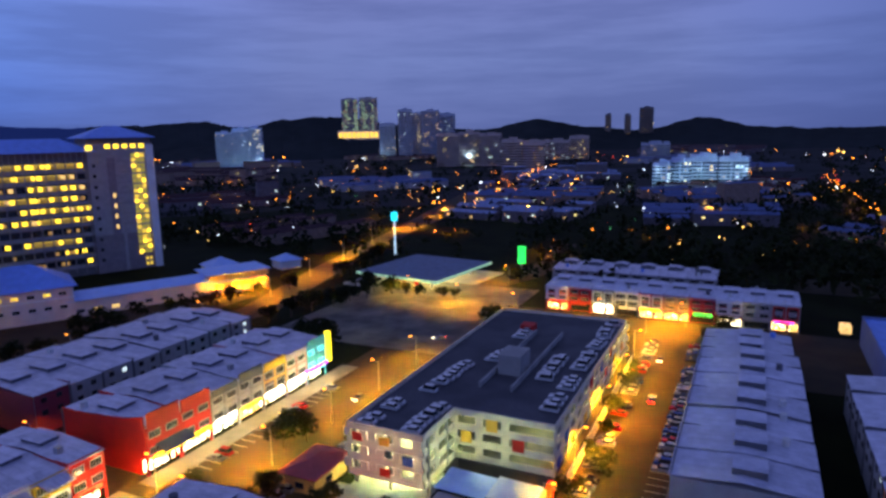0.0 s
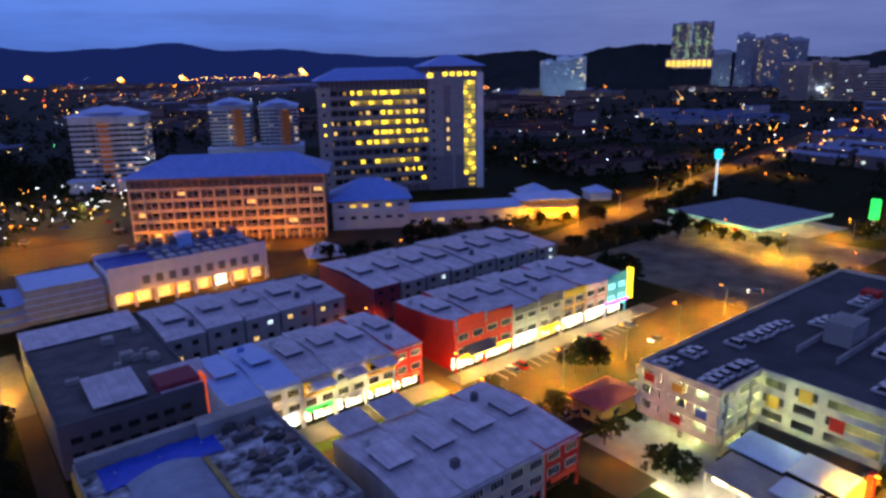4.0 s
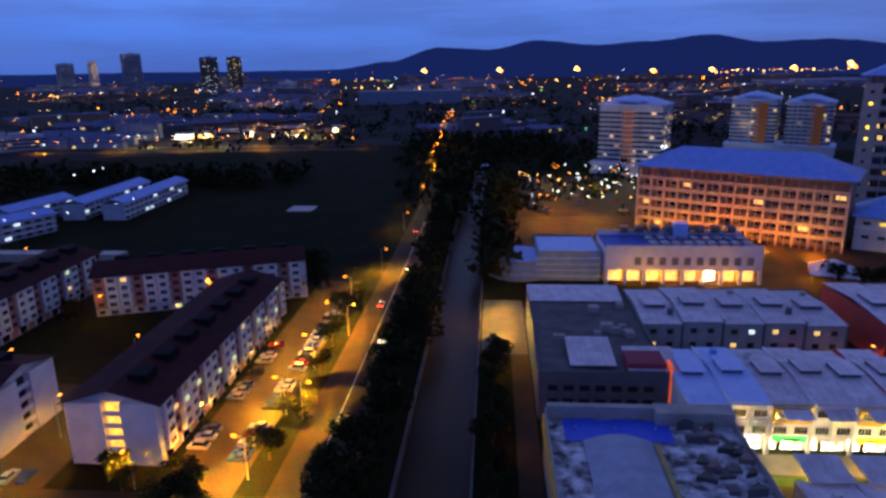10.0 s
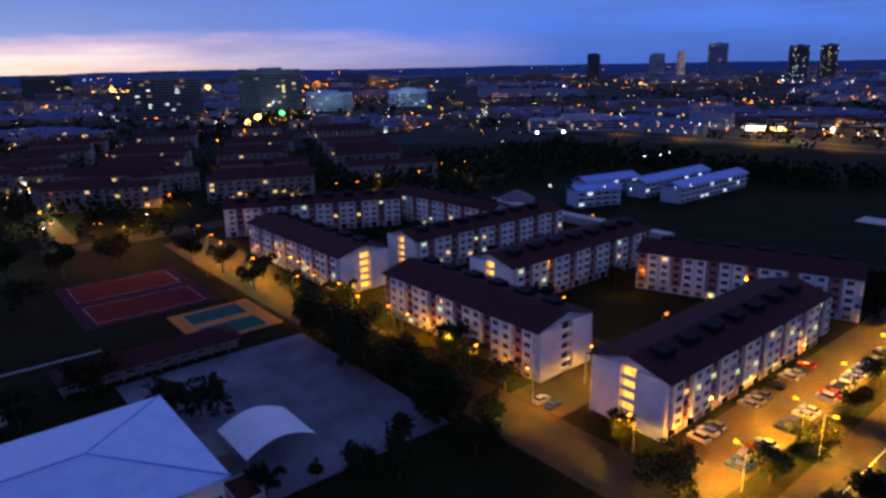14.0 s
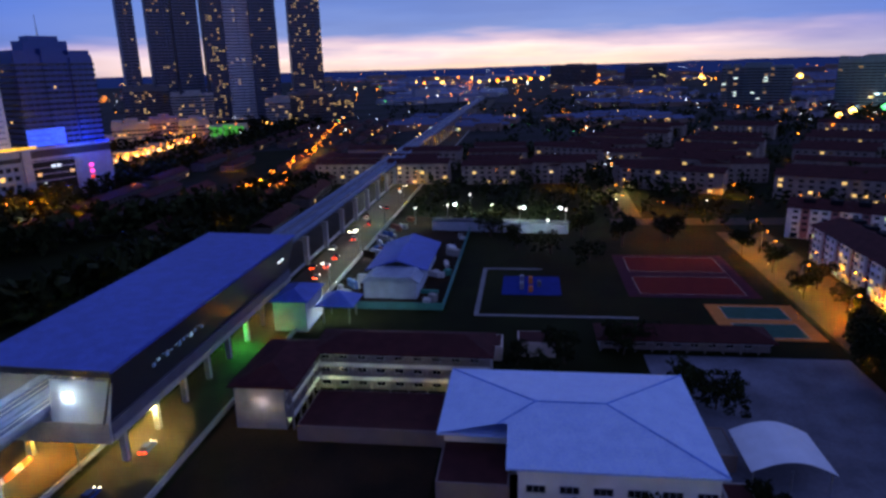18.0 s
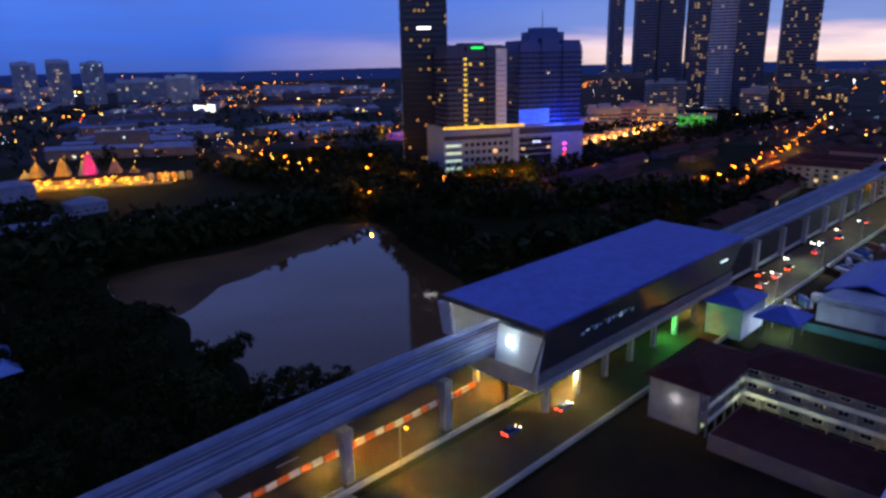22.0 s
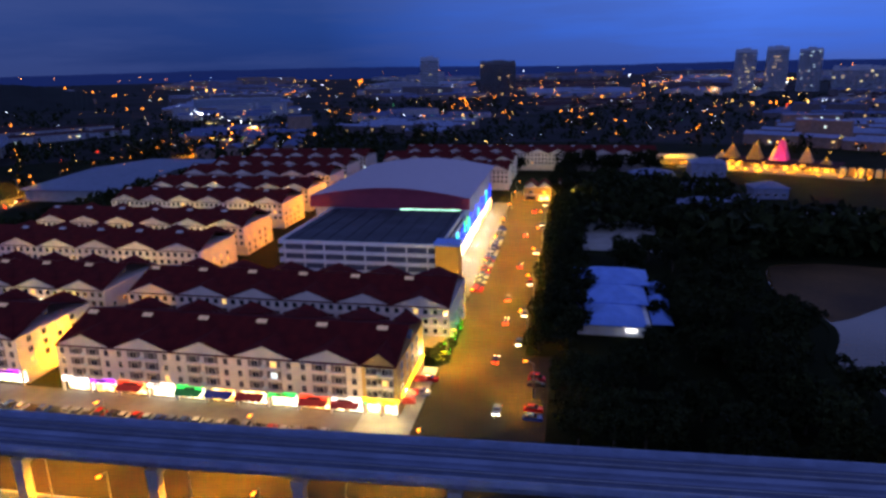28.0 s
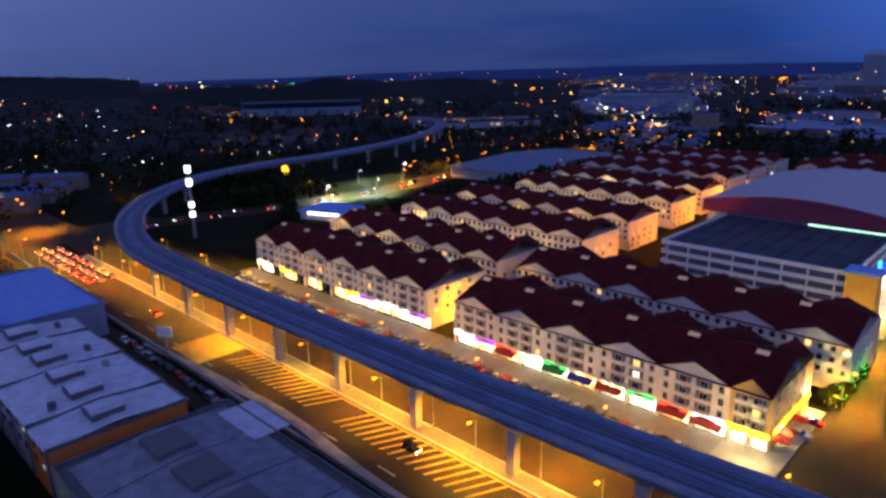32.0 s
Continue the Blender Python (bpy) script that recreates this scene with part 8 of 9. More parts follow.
# ---- the far town ----
roof_far = surface("roof_far_sheet", (0.032, 0.038, 0.062), 0.7, patch=0.3, spec=0.15)
wall_flats = surface("wall_far_flats", (0.33, 0.27, 0.24), 0.85, patch=0.3, spec=0.1)
wall_far = surface("wall_far", (0.10, 0.085, 0.085), 0.85, patch=0.3, spec=0.1)


def district(name, label, x0, x1, y0, y1, rows, length, depth, h, wall, roof, seed, gap=0.25, lit=0.08, turn=0.0, rise=2.5):
    """Rows of far houses too many to count: walls, pitched roofs and windows in one mesh."""
    r = random.Random(seed)
    s = Shape()
    n = max(1, int((x1 - x0) / (length * 1.12)))
    ca, sa = math.cos(radians(turn)), math.sin(radians(turn))
    cx, cy = (x0 + x1) / 2, (y0 + y1) / 2
    for j in range(rows):
        for i in range(n):
            if r.random() < gap:
                continue
            L = length * r.uniform(0.75, 1.0)
            hh = h * r.uniform(0.85, 1.15)
            a = x0 + (x1 - x0) * (i + 0.03) / n + r.uniform(-3, 3)
            b = y0 + (y1 - y0) * (j + 0.1) / rows + r.uniform(-3, 3)
            k0 = len(s.v)
            s.box(a, a + L, b, b + depth, 0, hh, 0, False)
            s.loft([(b - 0.8, hh), (b + depth / 2, hh + rise), (b + depth + 0.8, hh), (b + depth + 0.8, hh + 0.2), (b + depth / 2, hh + rise + 0.2), (b - 0.8, hh + 0.2)], a - 0.5, a + L + 0.5, 1)
            for f in range(max(1, int(hh / 3))):
                for q in range(int(L / 5)):
                    m = 3 if r.random() < lit else 2
                    x, z = a + 2 + 5 * q, 3 * f + 0.9
                    s.box(x, x + 2.2, b - 0.1, b + 0.02, z, z + 1.4, m, False)
                    s.box(x, x + 2.2, b + depth - 0.02, b + depth + 0.1, z, z + 1.4, m, False)
            for q in range(k0, len(s.v)):
                x, y, z = s.v[q]
                s.v[q] = (cx + (x - cx) * ca - (y - cy) * sa, cy + (x - cx) * sa + (y - cy) * ca, z)
    return solid(name, s, [wall, roof, glass_dark, lit_warm], label, "houses", "stuff")


district("far_flats", "far rows of four-storey tiled flats", -715, -375, 20, 400, 9, 62, 14, 12, wall_flats, roof_plum, 4, 0.2, 0.10, turn=65)
district("far_flats", "rows of four-storey flats beyond the school field", -640, -340, -60, 70, 4, 44, 14, 12, wall_flats, roof_plum, 5, 0.25, 0.10, turn=90)
district("far_houses", "rows of low tiled houses between railway and towers", -900, -260, -270, -128, 6, 60, 11, 5, wall_far, roof_plum, 6, 0.15, 0.05, turn=4)
QUARTER_WALLS = [surface("town_wall_grey", (0.16, 0.14, 0.16), 0.85, patch=0.3, spec=0.1), surface("town_wall_cream", (0.28, 0.20, 0.17), 0.85, patch=0.3, spec=0.1), surface("town_wall_white", (0.34, 0.36, 0.44), 0.85, patch=0.3, spec=0.1)]
# Sheet and pale roofs carry the blue haze of distance in their colour.
QUARTER_ROOFS = [surface("town_roof_tile", (0.060, 0.030, 0.038), 0.85, patch=0.3, spec=0.12), surface("town_roof_haze_blue", (0.10, 0.135, 0.29), 0.7, patch=0.3, spec=0.15), surface("town_roof_haze_pale", (0.24, 0.30, 0.50), 0.7, patch=0.3, spec=0.15)]
town_earth = surface("town_earth", (0.034, 0.034, 0.042), 0.9, second=(0.012, 0.016, 0.012), spec=0.05, grain=0.2, patch=0.4, bump=0.0, patch_scale=0.012)
tg = Shape()
for i in range(72):
    a, b = radians(5 * i), radians(5 * i + 5)
    tg.face([(660 * math.cos(a), 660 * math.sin(a), 0.006), (4560 * math.cos(a), 4560 * math.sin(a), 0.006), (4560 * math.cos(b), 4560 * math.sin(b), 0.006), (660 * math.cos(b), 660 * math.sin(b), 0.006)])
solid("ground_town", tg, town_earth, "patchy earth, paving and scrub under the far town", "ground", "structure")
quarter_rnd = random.Random(77)
town_lamps, town_trees = [], []


def quarter(shape, cx, cy, turn, size, wall, roof, big, lit, lamps):
    """One block of streets: rows of terraces or sheds with their lanes, lit windows and lane lamps."""
    r = quarter_rnd
    ca, sa = math.cos(turn), math.sin(turn)
    pitch = 24.0 * big
    n = max(2, int(size / pitch))
    for j in range(n):
        y0, x = -size / 2 + pitch * j, -size / 2
        while x < size / 2 - 8:
            L = min(r.uniform(22, 60) * big, size / 2 - x)
            if r.random() < 0.86:
                D, h, rise = r.uniform(10, 12) * big, r.choice((5.5, 6.5, 7.5, 9.0)) * (0.7 + 0.3 * big), r.uniform(1.6, 2.8)
                if r.random() < 0.05:
                    h, rise = h * 2.4, 0.8
                k0 = len(shape.v)
                shape.box(x, x + L, y0, y0 + D, 0, h, wall, False)
                shape.loft([(y0 - 0.7, h), (y0 + D / 2, h + rise), (y0 + D + 0.7, h), (y0 + D / 2, h + rise + 0.2)], x - 0.4, x + L + 0.4, roof)
                for _ in range(int(L / 7)):
                    if r.random() < lit * 2.4:
                        q, z, m = x + r.uniform(0.5, L - 3), r.uniform(1.0, max(1.4, h - 2.6)), 6 + r.randrange(3)
                        for yy in (y0 - 0.06, y0 + D + 0.06):
                            shape.face([(q, yy, z), (q + 2.2, yy, z), (q + 2.2, yy, z + 1.3), (q, yy, z + 1.3)], m)
                for q in range(k0, len(shape.v)):
                    px, py, pz = shape.v[q]
                    shape.v[q] = (cx + px * ca - py * sa, cy + px * sa + py * ca, pz)
            elif r.random() < 0.7:
                town_trees.append((cx + x * ca - y0 * sa, cy + x * sa + y0 * ca, 0.0))
            x += L + r.uniform(3, 9) * big
        if r.random() < lamps * 1.6:
            kind, step = r.choice((0, 0, 0, 0, 2, 2, 1)), r.uniform(26, 44) * big
            y0 += D_LANE * big
            for k in range(int(size / step)):
                if r.random() < 0.8:
                    q = -size / 2 + step * (k + r.uniform(0.2, 0.8))
                    town_lamps.append((cx + q * ca - y0 * sa, cy + q * sa + y0 * ca, r.uniform(7, 10), kind if r.random() < 0.85 else kind_of(), r.choice((0.24, 0.3, 0.36, 0.42, 0.52, 0.75))))


D_LANE = 17.0
# bearing from, to, nearest, share that is built, share of lit windows, share of lit lanes, roof tones
SECTORS = [(-110, -94, 450, 0.40, 0.10, 0.20, (0, 1)), (-94, -66, 430, 0.70, 0.10, 0.26, (0, 1, 1, 2)), (-66, -40, 470, 0.62, 0.08, 0.24, (0, 0, 1)), (-40, -8, 700, 0.62, 0.10, 0.30, (0, 0, 1, 2)), (-8, 12, 720, 0.60, 0.10, 0.30, (0, 1)),
           (12, 50, 760, 0.75, 0.10, 0.34, (0, 1, 1)), (50, 88, 810, 0.75, 0.10, 0.34, (0, 1, 1)), (88, 108, 800, 0.72, 0.10, 0.40, (1, 1, 2)), (108, 126, 1280, 0.60, 0.08, 0.30, (0, 1)), (126, 152, 620, 0.60, 0.10, 0.36, (0, 1, 2)),
           (152, 186, 640, 0.72, 0.10, 0.34, (0, 1, 1, 2)), (186, 214, 600, 0.74, 0.12, 0.36, (1, 1, 2)), (214, 232, 700, 0.55, 0.10, 0.26, (0, 1)), (232, 250, 470, 0.30, 0.08, 0.16, (0,))]
cream_far = surface("far_cream_wall", (0.50, 0.40, 0.37), 0.8, patch=0.2)
cool_white = surface("cool_white_wall", (0.46, 0.60, 0.82), 0.8, patch=0.2)
surface("green_grey", (0.16, 0.23, 0.26), 0.8, patch=0.2)
far_lit = [glow("far_window_warm", (1.0, 0.62, 0.20), 1.6), glow("far_window_cool", (0.75, 0.95, 0.85), 1.6), glow("far_window_yellow", (1.0, 0.78, 0.25), 1.8)]
for k, (nm, x, y, w, h, wall, share) in enumerate([
        ("white", 1095, 1025, 36, 76, cool_white, 0.16),
        ("white", 1110, 994, 36, 83, cool_white, 0.16),
        ("white", 1123, 964, 29, 85, cool_white, 0.40),
        ("pale", 1597, 914, 42, 92, blue_white, 0.15),
        ("pale", 1612, 866, 40, 130, blue_white, 0.25),
        ("pale", 1645, 847, 30, 119, blue_white, 0.50),
        ("pale", 1647, 809, 51, 126, blue_white, 0.20),
        ("pale", 1676, 772, 48, 117, blue_white, 0.20),
        ("cream", 1273, 583, 48, 64, cream_far, 0.12),
        ("cream", 1300, 547, 45, 69, cream_far, 0.12),
        ("cream", 1307, 502, 48, 63, cream_far, 0.12),
        ("cream", 1058, 367, 36, 56, cream_far, 0.12),
        ("cream", 1060, 331, 36, 52, cream_far, 0.12),
        ("cream", 1581, 435, 64, 45, cream_far, 0.30),
        ("cream", 1614, 390, 46, 52, cream_far, 0.30),
        ("white", 1487, 195, 60, 39, blue_white, 0.15),
        ("white", 854, 103, 22, 30, cool_white, 0.20),
        ("white", 871, 83, 23, 35, cool_white, 0.20),
        ("white", 888, 58, 33, 37, cool_white, 0.25),
        ("white", 890, 23, 34, 36, cool_white, 0.20),
        ("dark", 2524, 366, 49, 141, slate_wall, 0.10),
        ("dark", 2501, 498, 22, 120, slate_wall, 0.10),
        ("pale", 2513, 430, 22, 117, slate_wall, 0.10),
        ("dark", -414, -1782, 49, 96, blue_white, 0.25),
        ("dark", -484, -1775, 49, 100, blue_white, 0.25),
        ("dark", -549, -1746, 48, 95, blue_white, 0.25),
        ("white", -604, -1602, 103, 54, blue_white, 0.25),
        ("white", -688, -1576, 69, 59, white_wall, 0.20),
        ("pale", -979, 2300, 60, 112, slate_wall, 0.50),
        ("pale", -900, 2330, 50, 112, slate_wall, 0.50),
        ("dark", -1970, 2521, 57, 108, slate_wall, 0.10),
        ("pale", -1748, 2681, 66, 103, blue_white, 0.10),
        ("pale", -1437, 2633, 75, 136, blue_white, 0.12),
        ("lit", -1640, 2700, 34, 110, white_wall, 0.90),
        ("pale", -1063, 337, 96, 63, MATS["green_grey"], 0.35),
        ("pale", -1043, 495, 100, 71, MATS["green_grey"], 0.35),
        ("white", -1057, 612, 80, 30, cool_white, 0.30),
        ("white", -1051, 781, 75, 28, cool_white, 0.30),
        ("pale", 367, -1760, 48, 92, blue_white, 0.10),
        ("dark", 175, -1632, 84, 78, slate_wall, 0.12),
        ("white", -660, 2150, 60, 30, white_wall, 0.10),
        ("pale", -2100, 350, 120, 62, slate_wall, 0.08),
        ("pale", -2300, 150, 150, 66, slate_wall, 0.08)]):
    tower("apartment_block", f"far {nm} high block with scattered lit windows", x, y, math.degrees(math.atan2(-x, y)) + (k * 7 % 11 - 5), w, 26, h, wall, far_lit[k % 3], 0.35 * share, floor=4.2, bay=max(4.5, w / 12), seed=100 + k)
for k, (x, y, w, h) in enumerate([(1831, 1184, 53, 175), (1871, 1139, 59, 178)]):
    tower("apartment_block", "tall green-lit apartment block on a hill", x, y, math.degrees(math.atan2(-x, y)), w, 34, h, grey_wall, glow("far_window_green", (0.62, 0.95, 0.40), 1.0), 0.55, floor=5, bay=6, seed=300 + k)
gb = thing("lit_podium", "podium of the hill apartments with glowing panels for yellow floodlight", "podium", move(1819, 1145, 0, math.degrees(math.atan2(-1819, 1145))))
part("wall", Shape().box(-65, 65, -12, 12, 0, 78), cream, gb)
# Glowing panels stand in for yellow floodlight on the podium wall.
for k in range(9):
    part("lit_panel", Shape().box(-62 + 14 * k, -62 + 14 * k + 10, -12.6, -12.02, 55, 72), glow("podium_yellow_glow", (1.0, 0.62, 0.08), 1.6), gb)
# The dull blue sheet colour takes in the haze of distance.
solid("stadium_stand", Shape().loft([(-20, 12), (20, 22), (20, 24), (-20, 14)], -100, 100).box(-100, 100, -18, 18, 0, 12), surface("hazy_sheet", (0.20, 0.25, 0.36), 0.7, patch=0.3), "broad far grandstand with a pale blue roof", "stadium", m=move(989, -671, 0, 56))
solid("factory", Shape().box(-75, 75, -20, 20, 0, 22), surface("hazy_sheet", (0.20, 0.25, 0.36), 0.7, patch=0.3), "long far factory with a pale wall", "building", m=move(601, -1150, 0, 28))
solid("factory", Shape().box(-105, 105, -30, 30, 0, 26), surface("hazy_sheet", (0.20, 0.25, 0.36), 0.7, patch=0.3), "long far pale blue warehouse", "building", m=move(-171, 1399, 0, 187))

# Lilac and green panels glow in place of coloured light on the walls.
for nm, x, y, w, h, g_mat, lab in [("lit_arcade", -696, -415, 130, 13, glow("arcade_lilac_glow", (0.50, 0.26, 0.75), 0.22), "long low arcade with glowing panels for lilac light"), ("lit_facade", -744, -350, 52, 15, glow("facade_green_glow", (0.12, 0.75, 0.08), 0.5), "low facade with glowing panels for green light"), ("advertising_screen", -542, -1153, 40, 14, sign_white, "bright white advertising screen")]:
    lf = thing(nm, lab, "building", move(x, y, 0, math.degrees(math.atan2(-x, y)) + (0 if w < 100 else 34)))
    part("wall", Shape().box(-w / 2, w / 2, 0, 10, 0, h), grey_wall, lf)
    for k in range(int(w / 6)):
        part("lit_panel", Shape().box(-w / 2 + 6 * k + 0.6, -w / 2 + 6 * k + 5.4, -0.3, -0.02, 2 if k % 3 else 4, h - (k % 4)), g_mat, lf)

# woods
wr = random.Random(17)


def scatter(n, boxes):
    out = []
    for _ in range(n):
        x0, x1, y0, y1 = wr.choice(boxes)
        out.append((wr.uniform(x0, x1), wr.uniform(y0, y1), 0.0))
    return out


woods("far_woods", "dark far woods between the houses to the north", scatter(900, [(300, 420, -60, 110), (330, 900, 0, 240), (420, 1000, 120, 640), (330, 420, 240, 420), (900, 1600, -400, 700), (420, 900, -250, 60)]), 1)
woods("far_woods", "dark woods past the canal and field", scatter(1300, [(-60, 90, 330, 620), (-80, 60, 500, 700), (-420, -130, 410, 470), (-330, 240, 600, 1000), (-700, 300, 1000, 1800), (300, 800, 560, 1100)]), 2)
woods("far_woods", "dark trees among the far flats", scatter(1200, [(-760, -300, 80, 330), (-640, -310, -60, 90), (-420, -280, 200, 420), (-1000, -700, -50, 500), (-1400, -900, 0, 700)]), 3)
woods("far_woods", "dark trees below the towers", scatter(1500, [(-300, -200, -330, -250), (-420, -215, -170, -128), (-520, -240, -300, -260), (-900, -300, -330, -262), (-1000, -420, -420, -300), (-700, -220, -440, -400), (-260, -60, -330, -285)]), 4)
woods("far_woods", "dark trees beyond the lake and temple", scatter(1500, [(-90, 0, -420, -300), (-330, -215, -480, -330), (-620, 420, -900, -560), (-620, 420, -1500, -900)]), 5)
woods("far_woods", "dark trees beyond the terraces", scatter(1500, [(330, 900, -560, -130), (520, 1500, -900, -400), (400, 900, -120, 0), (130, 520, -760, -480), (330, 460, -240, -180), (230, 258, -420, -200)]), 6)

# hills
hill_mat = surface("far_hill_wood", (0.026, 0.032, 0.034), 0.95, spec=0.05, grain=0.02, patch=0.3, patch_scale=0.003, bump=0.0)


def ridge(name, label, dist, az0, az1, heights, seed, mat, depth=500):
    """A wooded ridge over the horizon between two bearings (degrees, from +y towards -x)."""
    r = random.Random(seed)
    n = 180
    s = Shape()
    pts = []
    for i in range(n + 1):
        f = i / n
        k = f * (len(heights) - 1)
        j = min(int(k), len(heights) - 2)
        t = k - j
        t = t * t * (3 - 2 * t)
        h = heights[j] * (1 - t) + heights[j + 1] * t
        h += h * 0.05 * noise.noise((f * 16 + seed, 0.3, 0)) + min(h, 60) * (0.06 * noise.noise((f * 50 + seed, 1.3, 0)) + 0.05 * noise.noise((f * 140 + seed, 2.3, 0)))
        a = radians(az0 + (az1 - az0) * f)
        d = Vector((-math.sin(a), math.cos(a)))
        pts.append((d * dist, d * (dist + depth), max(h, 0.5)))
    for (a0, b0, h0), (a1, b1, h1) in zip(pts, pts[1:]):
        s.face([(a0.x, a0.y, -2), (a1.x, a1.y, -2), (b1.x, b1.y, h1), (b0.x, b0.y, h0)])
    return solid(name, s, mat, label, "hills", "structure")


# Blue emission stands in for the haze between eye and ridges.
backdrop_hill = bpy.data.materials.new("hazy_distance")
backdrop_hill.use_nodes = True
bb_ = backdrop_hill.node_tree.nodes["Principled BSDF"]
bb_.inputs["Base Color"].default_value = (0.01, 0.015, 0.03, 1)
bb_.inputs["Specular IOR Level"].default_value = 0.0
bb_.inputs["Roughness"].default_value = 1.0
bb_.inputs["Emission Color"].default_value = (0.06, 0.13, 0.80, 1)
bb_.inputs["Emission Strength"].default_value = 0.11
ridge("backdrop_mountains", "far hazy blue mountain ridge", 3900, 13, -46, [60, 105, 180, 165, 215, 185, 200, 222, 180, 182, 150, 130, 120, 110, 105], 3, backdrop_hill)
ridge("hills", "dark wooded hills behind the apartments", 2300, -37, -60, [104, 108, 120, 95, 128, 131, 105], 5, hill_mat, 300)
ridge("hills", "dark wooded hills above the town", 2300, -60, -112, [100, 80, 76, 110, 75, 62, 102, 70, 60, 60, 70, 64, 50], 6, hill_mat, 300)
ridge("hills", "low wooded rise below the hill apartments", 1860, -42, -68, [30, 44, 52, 56, 50, 46, 30], 16, hill_mat, 200)
ridge("hills", "low dark wooded hill beyond the railway bend", 1500, -112, -142, [30, 40, 36, 56, 44, 50, 30], 7, hill_mat, 200)
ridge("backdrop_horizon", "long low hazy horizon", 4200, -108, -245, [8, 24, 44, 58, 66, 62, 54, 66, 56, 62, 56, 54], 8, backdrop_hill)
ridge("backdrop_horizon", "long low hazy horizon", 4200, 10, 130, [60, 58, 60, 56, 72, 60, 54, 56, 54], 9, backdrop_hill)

# ---- street lamps ----
pole_me = Shape().tube((0, 0, 0), (0, 0, 9), 0.12, 0.07, 6).tube((0, 0, 8.9), (0, 1.8, 9.3), 0.05, 0.05, 5).mesh("pole", steel)
head_s = Shape().box(-0.22, 0.22, 1.5, 2.3, 9.18, 9.36)
HEADS = {"orange": head_s.mesh("lamp_head", bulb_sodium), "white": head_s.mesh("lamp_head", bulb_white)}


def street_lamp(x, y, turn=0.0, watts=7000, white=False, light=True, cone=142):
    t = thing("street_lamp", "tall steel street lamp glowing " + ("white" if white else "orange"), "street lamp", move(x, y, 0, turn), "street lamps")
    part("lamp_head", HEADS["white" if white else "orange"], None, part("pole", pole_me, None, t), "glowing lamp head")
    if light:
        a = radians(turn)
        lamp(x - math.sin(a) * 1.9, y + math.cos(a) * 1.9, 8.8, watts, WHITE_LED if white else SODIUM, 0.35, True, cone)


for x in range(20, 300, 28):
    street_lamp(x, -86.2, 0, 4700)
    street_lamp(x + 14, -88.4, 180, 3700)
for x in (-40, -72, -104, -134):
    street_lamp(x, -86.6, 0, 5500 if x > -80 else 5200, x < -80)
for x in (-215, -260, -310, -360, -420):
    street_lamp(x, -68.6, 180, 2600, x in (-215, -260, -310))
for y in range(-140, -390, -32):
    street_lamp(9.9 if y < -160 else 6.4, y, -90, 7200 if y < -165 else 4200, cone=136)
    street_lamp(29.6, y - 16, 90, 7600, cone=146)
for y in range(106, 226, 24):
    street_lamp(-46, y, 90, 12500, cone=140)
for x in range(-66, -180, -27):
    street_lamp(x, 101.8, 180, 3200 if x > -100 else 6000, cone=134)
for x, y, tn in [(-176, 108, 0), (-110, 98, 0), (-138, 98, 0), (-160, 96, 0), (-205, 100, 0), (-235, 98, 0), (-122, 200, 0), (-118, 140, 0), (-91, 118, 0), (-91, 150, 0), (-91, 172, 0), (-190, 92, 0), (-220, 90, 0), (-250, 90, 0), (-285, 94, 0), (-175, 128, 0), (-180, 232, 0), (-92, 196, 0), (-265, 92, 0)]:
    street_lamp(x, y, tn, 2600 if x > -125 else 6000, cone=134)
for y in (128, 176, 236, 300, 370, 440):
    street_lamp(-41.6, y, -90, 10500, cone=140)
for x in range(62, 205, 24):
    street_lamp(x, 96, 0, 10500)
for x in range(112, 250, 26):
    street_lamp(x, 32.6, 180, 13000)
for x, y in [(140, 205), (190, 196), (236, 200), (280, 210), (330, 222), (380, 232), (440, 246), (255, 112), (262, 140), (300, 106), (345, 96), (380, 104), (248, 84), (252, 50), (256, 20), (90, 150), (90, 110)]:
    street_lamp(x, y, 0, 14000 if x > 100 else 4500, cone=150)
for x in range(262, 360, 24):
    street_lamp(x, -68, 180, 6000)
for x, y in [(312, -262), (317, -228), (330, -300), (326, -350), (330, -410)]:
    street_lamp(x, y, 90, 22000, x < 318)
for x in range(44, 236, 16):
    lamp(x, -117, 5.0, 430, (1.0, 0.56, 0.14), 0.5)
for y in range(-150, -196, -15):
    lamp(33.5, y, 5, 1300, (1.0, 0.66, 0.24), 0.5)
for x in range(26, 300, 34):
    street_lamp(x, -109, 0, 6000)
# lit arcades and yards
for y in range(116, 186, 14):
    lamp(-62.6, y, 2.2, 170, (1.0, 0.5, 0.08), 0.4)
for x in (-108, -124, -140):
    lamp(x, 108.6, 2.2, 110, (1.0, 0.34, 0.03), 0.4)
lamp(10.5, -363.3, 6, 1000, SODIUM, 0.6)
lamp(-1.5, -359.3, 6, 1500, WARM, 0.6)
lamp(37, -121, 4.0, 700, (1.0, 0.72, 0.26), 0.5)
lamp(34, -132, 4.0, 450, (1.0, 0.72, 0.26), 0.5)
